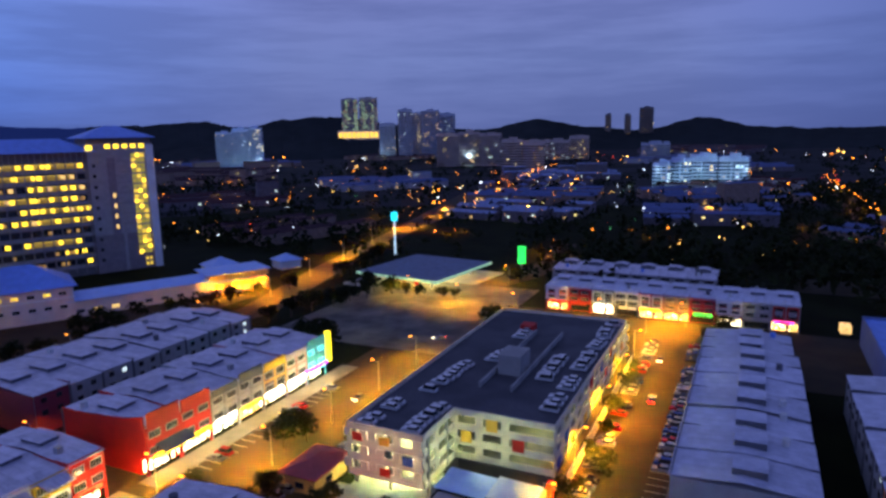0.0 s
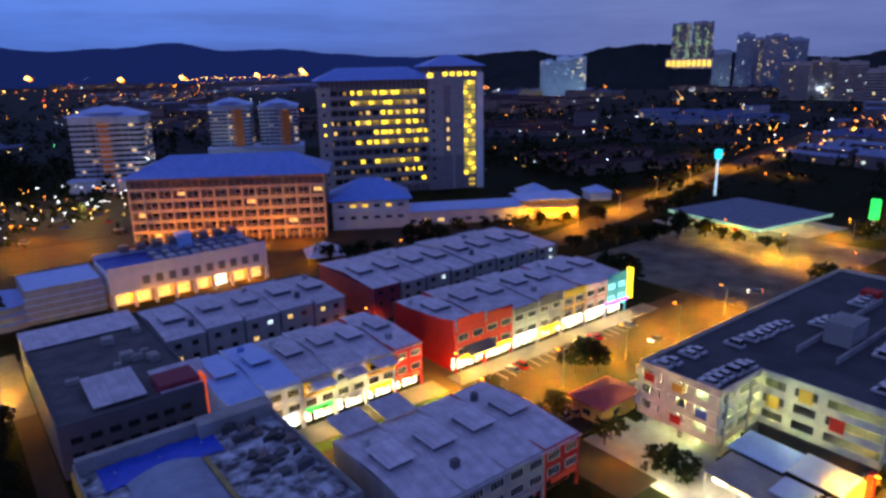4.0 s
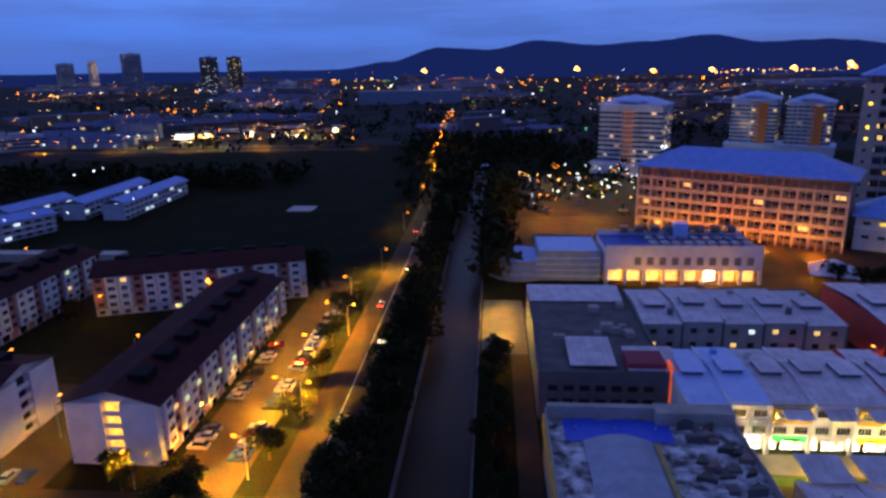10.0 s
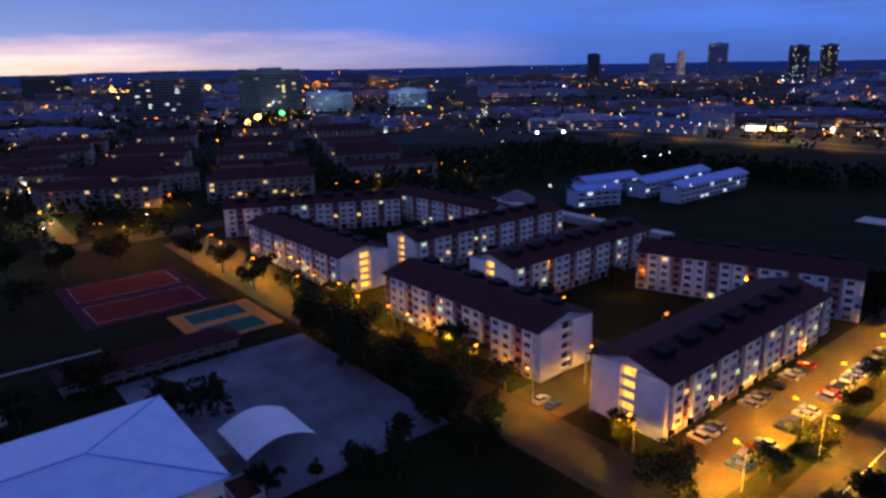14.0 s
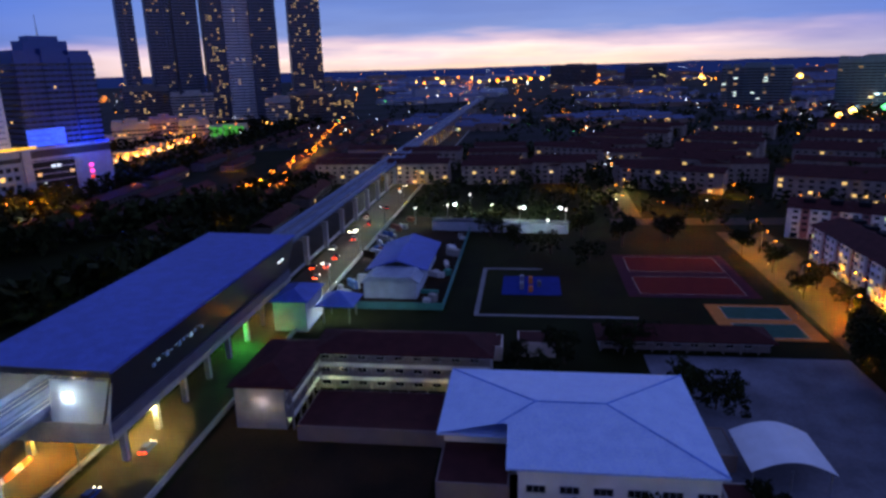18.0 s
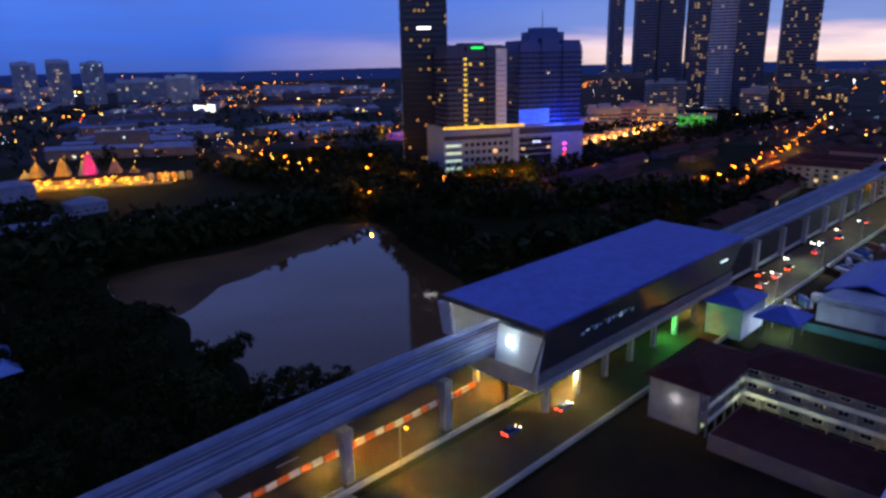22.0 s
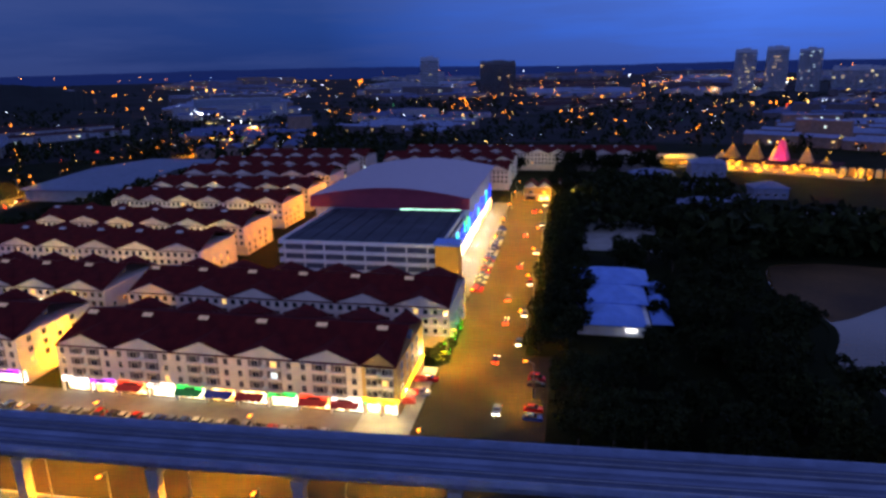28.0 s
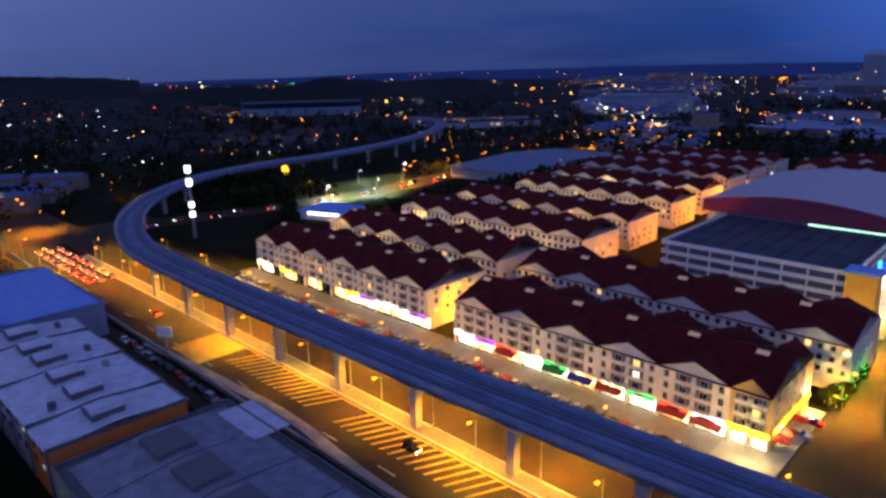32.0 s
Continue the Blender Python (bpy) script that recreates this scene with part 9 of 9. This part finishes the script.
for x, y, z, w, c in [(4, 178, 4, 3000, (1.0, 0.42, 0.03)), (2, 194, 4, 2600, (1.0, 0.42, 0.03)), (3, 158, 4, 700, SODIUM), (4, 118, 4, 60, SODIUM), (46, 226.2, 3.5, 500, SODIUM), (60, 226.2, 3.5, 500, SODIUM), (74, 226.2, 3.5, 500, SODIUM), (86, 226.2, 3.5, 500, SODIUM), (52, 217, 3, 500, SODIUM), (76, 217, 3, 400, SODIUM), (-238, 324, 7, 1500, (0.7, 1.0, 0.75)), (-429, 469, 11, 5000, WHITE_LED),
                      (-62, 112, 3, 300, SODIUM), (-85, 101, 3, 230, SODIUM), (-108, 106, 3, 150, SODIUM), (-140, 105, 3, 300, SODIUM), (-137, -46, 2.6, 110, (0.9, 1.0, 0.55)), (-137, -34, 2.6, 50, (0.9, 1.0, 0.55)), (-137, -20, 2.6, 50, (1.0, 0.75, 0.3)), (-120.5, -56, 6.5, 40, (0.9, 0.95, 1.0)), (-99.9, -83.6, 17.6, 190, WHITE_LED), (-104, -93, 19, 420, WHITE_LED), (-120.8, -80.2, 6, 1500, (1.0, 0.80, 0.36)), (-118, -80, 6, 2600, (1.0, 0.72, 0.25)), (-112, -93, 17, 500, (1.0, 0.85, 0.5)), (-186, -80, 5, 900, (1.0, 0.72, 0.25)), (-164, -79, 3, 800, (0.1, 1.0, 0.15)), (-106, -96, 5, 1800, SODIUM), (-70, -96, 5, 1500, SODIUM), (-172, -72, 3, 80, SODIUM),
                      (-187, -57, 5, 900, WHITE_LED), (28.5, -158, 2.2, 110, (0.08, 1.0, 0.06)), (28.5, -167, 2.2, 110, (0.08, 1.0, 0.06)), (28.5, -176, 2.2, 110, (0.08, 1.0, 0.06)), (37.5, -225, 2.2, 1150, (1.0, 0.92, 0.66)), (37.5, -250, 2.2, 1150, (1.0, 0.92, 0.66)), (37.5, -275, 2.2, 1150, (1.0, 0.92, 0.66)), (37.5, -300, 2.2, 1150, (1.0, 0.92, 0.66)), (37.5, -330, 2.2, 1150, (1.0, 0.92, 0.66)), (126, -140, 5, 5000, SODIUM), (116, -178, 5, 2200, SODIUM), (114, -222, 5, 2800, SODIUM), (118, -262, 5, 3000, SODIUM), (122, -310, 5, 5000, SODIUM), (128, -350, 5, 5000, SODIUM), (232, -130, 4, 3000, SODIUM), (18, -398, 5, 3500, WARM), (-160, -470, 8, 2500, (1.0, 0.55, 0.06)), (-110, -492, 8, 2500, (1.0, 0.55, 0.06)),
                      (-141, -482, 8, 3000, (1.0, 0.55, 0.06)), (-80, -535, 8, 3000, (1.0, 0.55, 0.06)), (-330, -276, 5, 2500, SODIUM), (-372, -280, 5, 2500, SODIUM), (-424, -274, 36, 12000, (0.02, 0.07, 1.0)), (-396, -284, 35, 6000, (0.02, 0.07, 1.0)), (-430, -300, 36, 9000, (0.05, 0.12, 1.0)), (-280, 70, 7, 2600, (1.0, 0.20, 0.02)), (-290, 52, 7, 1800, (1.0, 0.20, 0.02)),
                      (290, 142, 4.4, 2200, (1.0, 0.95, 0.5)), (304, 158, 4.4, 2200, (1.0, 0.95, 0.5)), (94, 46, 3, 600, (1.0, 0.85, 0.45)), (94, 58, 3, 500, (1.0, 0.85, 0.45)), (94, 33, 4, 700, SODIUM), (94, 68, 4, 700, SODIUM), (254, 62, 3, 500, SODIUM), (256, 40, 3, 350, (1.0, 0.75, 0.3)), (257, 22, 3, 350, SODIUM), (30, 350, 6, 2400, SODIUM), (60, 380, 6, 2400, WARM), (90, 350, 8, 3000, WHITE_LED), (40, 420, 6, 2400, WARM), (90, 420, 6, 900, WHITE_LED), (190, 545, 6, 1200, WHITE_LED), (24, 322, 6, 6000, SODIUM), (48, 326, 6, 6000, SODIUM), (112, 232, 3, 900, SODIUM), (150, -4, 11, 500, SODIUM)]:
    lamp(x, y, z, w, c, 0.5)
for b in range(5):
    a, q = -11.0, 8 + 17 * b
    c, s_ = math.cos(radians(-32)), math.sin(radians(-32))
    lamp(67 + q * c - a * s_, 309 + q * s_ + a * c, 2.5, 2600, (1.0, 0.26, 0.01), 0.6)
for b in range(3):
    a, q = -5.0, 60 + 11 * b
    c, s_ = math.cos(radians(-28)), math.sin(radians(-28))
    lamp(176 + q * c - a * s_, 256 + q * s_ + a * c, 3.4, 2500, SODIUM, 0.5)
for k in range(4):
    for x, y in ((119, 66), (140, 46), (170, 46), (196, 46), (150, 68), (185, 68)):
        lamp(x, y, 3.45 * k + 2.6, 4000, (0.92, 1.0, 0.36), 0.5)

# ---- lights of the far town ----
FAR_MATS = [glow("far_lamp_orange", (1.0, 0.24, 0.010), 9.0), glow("far_lamp_white", (0.80, 0.92, 1.0), 7.0), glow("far_lamp_yellow", (1.0, 0.50, 0.09), 10.0), glow("far_lamp_red", (1.0, 0.06, 0.02), 3.5), glow("far_lamp_green", (0.15, 1.0, 0.3), 2.5)]
fr = random.Random(31)


def far_lights(name, label, spots):
    s = Shape()
    for x, y, z, m, size in spots:
        d = math.hypot(x, y)
        # Size grows with distance, so the bulbs' shape takes in their glare.
        g = size * d * 0.00115
        v = [(x + g, y, z), (x, y + g, z), (x - g, y, z), (x, y - g, z), (x, y, z + g * 0.8), (x, y, z - g * 0.8)]
        k = len(s.v)
        s.v += v
        for q in ((0, 1, 4), (1, 2, 4), (2, 3, 4), (3, 0, 4), (1, 0, 5), (2, 1, 5), (3, 2, 5), (0, 3, 5)):
            s.f.append(tuple(k + i for i in q))
            s.s.append(m)
    return solid(name, s, FAR_MATS, label, "lights", "stuff")


def kind_of():
    q = fr.random()
    return 0 if q < 0.60 else 2 if q < 0.76 else 1 if q < 0.95 else 3 if q < 0.98 else 4


for a0, a1, near, built, lit, lanes, tones in SECTORS:
    town = Shape()
    d = near
    while d < 3700:
        big = max(1.0, (d / 900) ** 0.8)
        size = 0.15 * d + 40
        n = max(1, int(radians(a1 - a0) * d / (size * 1.08)))
        for i in range(n):
            a = radians(a0 + (a1 - a0) * (i + 0.5 + quarter_rnd.uniform(-0.12, 0.12)) / n)
            dd = d + size * 0.5 + quarter_rnd.uniform(-0.1, 0.1) * size
            cx, cy = -math.sin(a) * dd, math.cos(a) * dd
            if quarter_rnd.random() < built:
                if dd < 1400 and quarter_rnd.random() < 0.6:
                    lamp(cx, cy, 13, 0.011 * dd * dd, quarter_rnd.choice((SODIUM, SODIUM, SODIUM, WARM)), 1.2, True)
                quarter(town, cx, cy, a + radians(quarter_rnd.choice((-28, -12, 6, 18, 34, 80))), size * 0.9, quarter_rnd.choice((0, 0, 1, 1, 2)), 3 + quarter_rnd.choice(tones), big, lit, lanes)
            else:
                for _ in range(26):
                    town_trees.append((cx + quarter_rnd.uniform(-0.55, 0.55) * size, cy + quarter_rnd.uniform(-0.55, 0.55) * size, 0.0))
        d += size * 1.02
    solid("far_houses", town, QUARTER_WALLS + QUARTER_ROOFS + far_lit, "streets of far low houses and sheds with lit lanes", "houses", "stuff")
woods("far_woods", "dark trees scattered through the far town", town_trees, 12, 10.0, 12)
far_lights("far_lane_lights", "lane lamps of the far town", town_lamps)

spots = []
# bearing from, to (from +y towards -x), nearest, farthest, how many clusters
for a0, a1, d0, d1, n in [(-110, -40, 430, 2200, 170), (-40, 20, 700, 3600, 130), (20, 70, 640, 3600, 150), (70, 110, 420, 3800, 130), (110, 150, 600, 3600, 120), (150, 215, 600, 3800, 220), (215, 252, 560, 3600, 90)]:
    for _ in range(n):
        a = radians(fr.uniform(a0, a1))
        d = d0 * (d1 / d0) ** fr.random()
        cx, cy, along, main = -math.sin(a) * d, math.cos(a) * d, fr.uniform(0, 3.14), kind_of()
        for k in range(fr.choice((1, 2, 3, 4, 6, 9))):
            q = (k + fr.uniform(-0.4, 0.4)) * 22 * (d / 700) ** 0.6
            spots.append((cx + math.cos(along) * q + fr.gauss(0, 5), cy + math.sin(along) * q + fr.gauss(0, 5), fr.uniform(5, 12), main if fr.random() < 0.8 else kind_of(), fr.choice((0.22, 0.26, 0.3, 0.36, 0.42, 0.5, 0.65, 1.1))))
for _ in range(230):
    a, d = radians(fr.uniform(-12, 250)), fr.uniform(3650, 3850)
    spots.append((-math.sin(a) * d, math.cos(a) * d, fr.uniform(8, 50), kind_of(), fr.choice((0.22, 0.3, 0.4, 0.55))))
for k in range(18):
    a = radians(86.5 + 0.75 * k + fr.uniform(-0.3, 0.3))
    d = fr.uniform(2300, 2900)
    spots.append((-math.sin(a) * d, math.cos(a) * d, fr.uniform(14, 26), 2 if k % 4 else 0, fr.choice((1.3, 1.8, 2.4))))
for x, y, z, m, size in [(-2173, 528, 22, 2, 3.0), (-2042, 765, 22, 2, 3.4), (-311, -1, 9, 1, 2.6), (-310, 16, 9, 1, 2.6), (-399, -97, 10, 1, 2.8), (-319, -35, 9, 1, 2.4), (-904, 443, 12, 4, 4.5), (-851, 382, 12, 2, 5.0), (-862, 372, 6, 2, 4.0), (-429, 469, 12, 1, 2.8), (-415, 490, 12, 1, 2.8), (-421, 415, 9, 1, 1.6), (-240, 328, 10, 1, 2.2)]:
    spots.append((x, y, z, m, size))
# tall masts along the motorway under the mountains
for x, y, z in [(-243, 2387, 58), (20, 2399, 56), (284, 2383, 57), (532, 2340, 47), (709, 2292, 49), (932, 2211, 53), (1068, 2149, 64), (671, 1341, 63)]:
    spots.append((x, y, z, 2, 3.0))
    spots.append((x + 6, y, z - 3, 0, 2.4))
for k in range(26):
    f = k / 25
    spots.append((709 + 356 * f, 2292 + -142 * f, 44 + fr.uniform(-4, 4), 2 if k % 3 else 0, fr.choice((0.5, 0.8, 1.1))))
for _ in range(46):
    spots.append((fr.uniform(12, 116), fr.uniform(322, 470), fr.uniform(7, 9), 1 if fr.random() < 0.62 else 0, fr.choice((0.7, 0.9, 1.2))))
far_lights("far_lights", "scattered lamps of the far town", spots)
strings = []
FAR_WAYS = [((420, 236), (1200, 330), 26, 0), ((330, -90), (900, -80), 24, 0), ((-290, -590), (-214, -275), 16, 2), ((-214, -275), (-330, -262), 8, 0), ((-300, -620), (-700, -500), 18, 0), ((-460, 600), (-120, 620), 24, 0), ((-380, 640), (-180, 650), 14, 1), ((-48, 500), (-60, 1000), 14, 0), ((-1000, 2100), (900, 1900), 20, 2), ((330, -300), (340, -700), 18, 0), ((340, -700), (700, -1100), 16, 1), ((-430, -100), (-1200, -98), 28, 2), ((-349, -158), (-600, -178), 14, 0), ((-900, -250), (-320, -135), 18, 0), ((-320, 40), (-330, 330), 14, 0), ((-700, 60), (-330, 50), 14, 1), ((-2600, 300), (-2300, 700), 14, 2), ((60, 430), (120, 330), 18, 1), ((40, 420), (90, 330), 14, 1), ((20, 400), (70, 320), 12, 2), ((-230, 260), (-170, 330), 6, 1), ((-270, 410), (-255, 430), 3, 1)]
for w_, ((x0, y0), (x1, y1), n, m) in enumerate(FAR_WAYS):
    L_ = math.hypot(x1 - x0, y1 - y0)
    if L_ > 150:
        way = Shape()
        band(way, [(x0, y0), (x1, y1)], 7, -7, -0.2, 0.01 + 0.003 * w_)
        solid("road_far", way, asphalt, "far straight asphalt road under a string of lamps", "road", "structure")
        for k in range(int(min(L_, 640) / 70)):
            f = (k + 0.5) * 70 / L_
            if math.hypot(x0 + (x1 - x0) * f, y0 + (y1 - y0) * f) < 1100:
                lamp(x0 + (x1 - x0) * f, y0 + (y1 - y0) * f, 11, 9000, SODIUM if m != 1 else WARM, 0.8, True)
for (x0, y0), (x1, y1), n, m in FAR_WAYS:
    for k in range(n):
        f = (k + fr.uniform(-0.3, 0.3)) / n
        strings.append((x0 + (x1 - x0) * f + fr.uniform(-4, 4), y0 + (y1 - y0) * f + fr.uniform(-4, 4), fr.uniform(10, 13), m if fr.random() < 0.85 else kind_of(), fr.choice((0.6, 0.75, 1.0))))
far_lights("far_road_lights", "strings of lamps along far roads", strings)

# lamps among the nearer districts
for x, y in [(350, -240), (352, -280), (350, -320), (346, -360), (344, -396)]:
    street_lamp(x, y, 90, 14000, (x + y) % 3 == 0)
for x, y, w in [(-350, 60, 9000), (-380, 110, 9000), (-420, 170, 9000), (-360, 190, 8000), (-460, 90, 9000), (-520, 200, 11000), (-400, 20, 9000), (-440, -20, 9000), (-500, 30, 9000), (-560, -10, 9000), (-390, 260, 8000), (-330, 240, 7000), (-300, -150, 7000), (-350, -190, 8000), (-420, -160, 8000), (-480, -220, 8000), (-560, -170, 9000), (-640, -220, 9000), (-700, -160, 9000), (-300, -240, 7000), (-390, -250, 7000),
                (440, 200, 9000), (500, 300, 9000), (560, 180, 9000), (620, 380, 11000), (700, 260, 11000), (460, 60, 9000), (540, -40, 9000), (420, -160, 9000), (500, -300, 9000), (380, -380, 8000), (60, 380, 6000), (90, 430, 6000), (30, 350, 6000), (110, 350, 6000), (-300, 640, 30000), (-240, 650, 30000), (-180, 640, 30000), (-120, 630, 20000), (-230, -340, 6000), (-260, -420, 7000), (-215, -290, 5000), (-290, -560, 8000)]:
    lamp(x, y, 9, (0.42 if w < 15000 else 0.10) * w, SODIUM, 0.8, True)
for x, y, d, w in [(1105, 1010, 70, 6500), (1123, 964, 60, 6500), (-1057, 612, 40, 5000), (-1051, 781, 40, 5000), (-1043, 495, 50, 4000), (1050, 105, 30, 3000), (846, 110, 30, 3500), (868, 62, 30, 3500), (878, 12, 30, 3500), (1330, 560, 50, 4000), (1600, 940, 60, 7000)]:
    f = 1 - d / math.hypot(x, y)
    lamp(x * f, y * f, 20, w, (0.55, 0.86, 1.0), 2.0)
# lamps over the roads among the trees
for x, y in [(-360, -160), (-410, -163), (-460, -167), (-520, -170), (-478, -317), (-540, -326), (-600, -335), (-660, -343), (-265, -300), (-264, -340), (-263, -404), (-261, -434), (-258, -463), (-255, -493), (-315, -551), (-314, -455), (-306, -389), (-212, -272), (-330, -262), (-300, -270)]:
    lamp(x, y, 12, 2600, SODIUM, 0.6)
far_lights("road_lamps", "orange road lamps among dark trees", [(x, y, 11.4, 0, 1.5) for x, y in [(-360, -160), (-410, -163), (-460, -167), (-520, -170), (-265, -300), (-264, -340), (-263, -404), (-261, -434), (-258, -463), (-255, -493), (-315, -551), (-314, -455), (-306, -389), (-212, -272)]])
for x, y in [(-311, -1), (-310, 16), (-399, -97), (-319, -35)]:
    lamp(x, y, 8.5, 1800, WHITE_LED, 0.5)
# lanes behind the terraces
for y in (-157, -198, -236, -283, -321):
    for x in (150, 186, 220):
        lamp(x, y, 7, 900, (1.0, 0.56, 0.16), 0.5)
for k in range(5):
    lamp(264 + 13 * k, -78, 1.6, 520, (1.0, 0.12, 0.01), 0.3)
road_glow = Shape()
band(road_glow, [(-500, -336), (-600, -346), (-700, -356)], 9, -9, -0.2, 0.03)
solid("road_tower_street", road_glow, asphalt, "street lit deep orange below the towers", "road", "structure")
for k in range(9):
    x, y = -505 - 23 * k, -352 - 2.2 * k
    sh_ = thing("street_shop", "low shop washed in orange street light", "building", move(x, y, 0, 118 + 3 * k), "shops below the towers")
    part("wall", Shape().box(-9, 9, 0, 10, 0, 6 + k % 3), cream, sh_)
    part("roof", Shape().box(-9.4, 9.4, -0.8, 10.4, 6 + k % 3, 6.3 + k % 3), roof_far, sh_)
    part("shopfront", Shape().box(-8, 7 - 2 * (k % 3), -0.25, -0.02, 0.5, 3.2), shop_warm, sh_, "warm lit shop front")
    lamp(x + 9, y + 12, 7, 4200, (1.0, 0.22, 0.004), 0.6)
far_lights("street_lamps_orange", "orange lamps along the street below the towers", [(-500 - 17 * k, -338 - 1.9 * k, 8, 0, 0.9 + 0.3 * (k % 3)) for k in range(12)])
# lamps under the viaduct and beside the station
for x in (-62, -84, -106, -150):
    lamp(x, -96, 6.0, 700, (1.0, 0.66, 0.22), 0.4, True)
# light from the shop fronts onto the walk before them
for k in range(6):
    lamp(99 + 12.4 * k, 115.6, 2.6, 330, (1.0, 0.72, 0.24), 0.4)
# floods on the temple's gate towers
for q, a, z, w, c in [(-34, -24, 2.5, 1500, (1.0, 0.30, 0.008)), (-19, -24, 2.5, 1700, (1.0, 0.30, 0.008)), (-2, -25, 2.5, 1300, (1.0, 0.34, 0.012)), (7, -11, 10, 700, (1.0, 0.003, 0.30)), (20, -25, 2.5, 900, (1.0, 0.30, 0.008)), (38, -22, 2.5, 900, (1.0, 0.30, 0.008)), (56, -16, 2.5, 800, (1.0, 0.30, 0.008)), (-52, -26, 3, 1100, (1.0, 0.42, 0.03))]:
    p = pose(-141, -504, 0, 0, 0, 153) @ Vector((q, a, z))
    lamp(p.x, p.y, p.z, w, c, 0.5)
for x, y in [(-196, 96), (-168, 100), (-150, 96), (-228, 104), (-258, 118), (-120, 150), (-122, 178), (-210, 180), (-300, 150), (-318, 190)]:
    lamp(x, y, 4.2, 420, SODIUM, 0.4)
# lit trees and entrances round the hotel and the temple road
for x, y, z, w, c in [(-540, -336, 9, 5000, SODIUM), (-610, -347, 9, 6000, SODIUM), (-680, -354, 9, 6000, SODIUM), (-284, -224, 8, 2200, SODIUM), (-300, -222, 8, 2200, SODIUM), (-326, -288, 6, 3500, SODIUM), (-350, -280, 6, 3500, SODIUM), (-312, -290, 5, 3000, SODIUM), (-321, -272, 4, 1200, WHITE_LED), (17, -428, 5, 2500, WARM), (-72, -520, 7, 2000, (1.0, 0.55, 0.06)), (-180, -452, 7, 1800, (1.0, 0.55, 0.06)), (1660, 1045, 20, 40000, WARM)]:
    lamp(x, y, z, w, c, 0.6)
for x, y in [(-292, -222), (-302, -222), (-322, -284), (-336, -282), (-352, -276), (-312, -296)]:
    lamp(x, y, 4.5, 3800, (1.0, 0.24, 0.004), 0.5)
for x, y in [(-289, -229), (-297, -231), (-304, -228), (-330, -296), (-340, -290), (-350, -286), (-362, -280), (-318, -298)]:
    tree(x, y, 1.0, None, "leafy tree lit orange by a street lamp", "trees before the hotel")
dm = thing("lit_dome", "low pavilion with dome and hall glowing in place of lilac light", "pavilion", move(-478, -536))
# Dome and hall emit themselves, in place of purple light falling on them.
part("dome", Shape().tube((0, 0, 6), (0, 0, 10), 9, 6, 16).tube((0, 0, 10), (0, 0, 12.5), 6, 2, 16), glow("dome_lilac_glow", (0.75, 0.5, 0.95), 0.5), dm)
part("hall", Shape().box(-24, 24, -12, 12, 0, 6), glow("hall_purple_glow", (0.45, 0.12, 0.65), 0.25), dm)
# Bare lamp added to brighten the car park's inner walls.
lamp(118, 46, 8, 130, (0.95, 1.0, 0.5), 0.6)
# light before the two shop rows
for x in (44, 58, 72, 84, 104, 120, 136, 152):
    lamp(x, 112.5, 4.5, 700, (1.0, 0.70, 0.30), 0.5)
# shrubs hung with green lights at the street corner
for k in range(6):
    x, y = 30.6 + 0.5 * (k % 2), -155 - 5 * k
    sh_ = thing("lit_shrub", "clipped shrub hung with small green lights", "shrub", move(x, y), "shrubs with green lights")
    sc_ = Matrix.Diagonal((0.50, 0.50, 0.50, 1))
    part("trunk", TREES[4][0], None, sh_, "", sc_)
    part("crown", TREES[4][1], None, sh_, "", sc_)
    s = Shape()
    for _ in range(46):
        a, q = fr.uniform(0, 6.28), fr.uniform(0.2, 1.9)
        cx, cy, cz = q * math.cos(a), q * math.sin(a), 1.0 + 2.4 * fr.random() * (1.2 - 0.4 * q)
        s.box(cx - 0.09, cx + 0.09, cy - 0.09, cy + 0.09, cz, cz + 0.18)
    part("fairy_lights", s, glow("fairy_green", (0.05, 1.0, 0.05), 3.0) if k % 3 else glow("fairy_yellow", (0.75, 0.9, 0.05), 2.5), sh_, "small bright lights")
# parasols at the corner shop
for x, y in [(33.6, -130), (33.8, -134), (33.4, -141)]:
    pa = thing("parasol", "square red parasol before the corner shop", "parasol", move(x, y, 0.05, 12), "red parasols")
    part("canopy", Shape().hip(-1.5, 1.5, -1.5, 1.5, 2.5, 0.8, 0.1, thick=0.1), aw_red, pa)
    part("pole", Shape().tube((0, 0, 0), (0, 0, 2.5), 0.05, n=6), steel, pa)
# bright shops along the far road
for k in range(8):
    x, y = -352 + 22 * k, 716 + 9.6 * k
    rs_ = thing("roadside_shop", "low far roadside shop with a bright front", "building", move(x, y, 0, 22), "roadside shops")
    part("wall", Shape().box(0, 20, 0, 14, 0, 6.5 + (k % 3)), grey_wall, rs_)
    part("shopfront", Shape().box(0.8, 19 - 3 * (k % 3), -0.3, -0.02, 0.6, 4.6), [shop_white, shop_warm, lit_cool, shop_white][k % 4], rs_, "bright shop front")
for x in (-330, -270, -215):
    lamp(x, 700 + (x + 330) * 0.45, 6, 9000, WARM, 0.8)
tower("apartment_block", "long pale far block of four storeys", -488, 600, math.degrees(math.atan2(488, 600)) + 12, 110, 14, 14, blue_white, lit_warm, 0.15, floor=3.5, bay=5, seed=411)
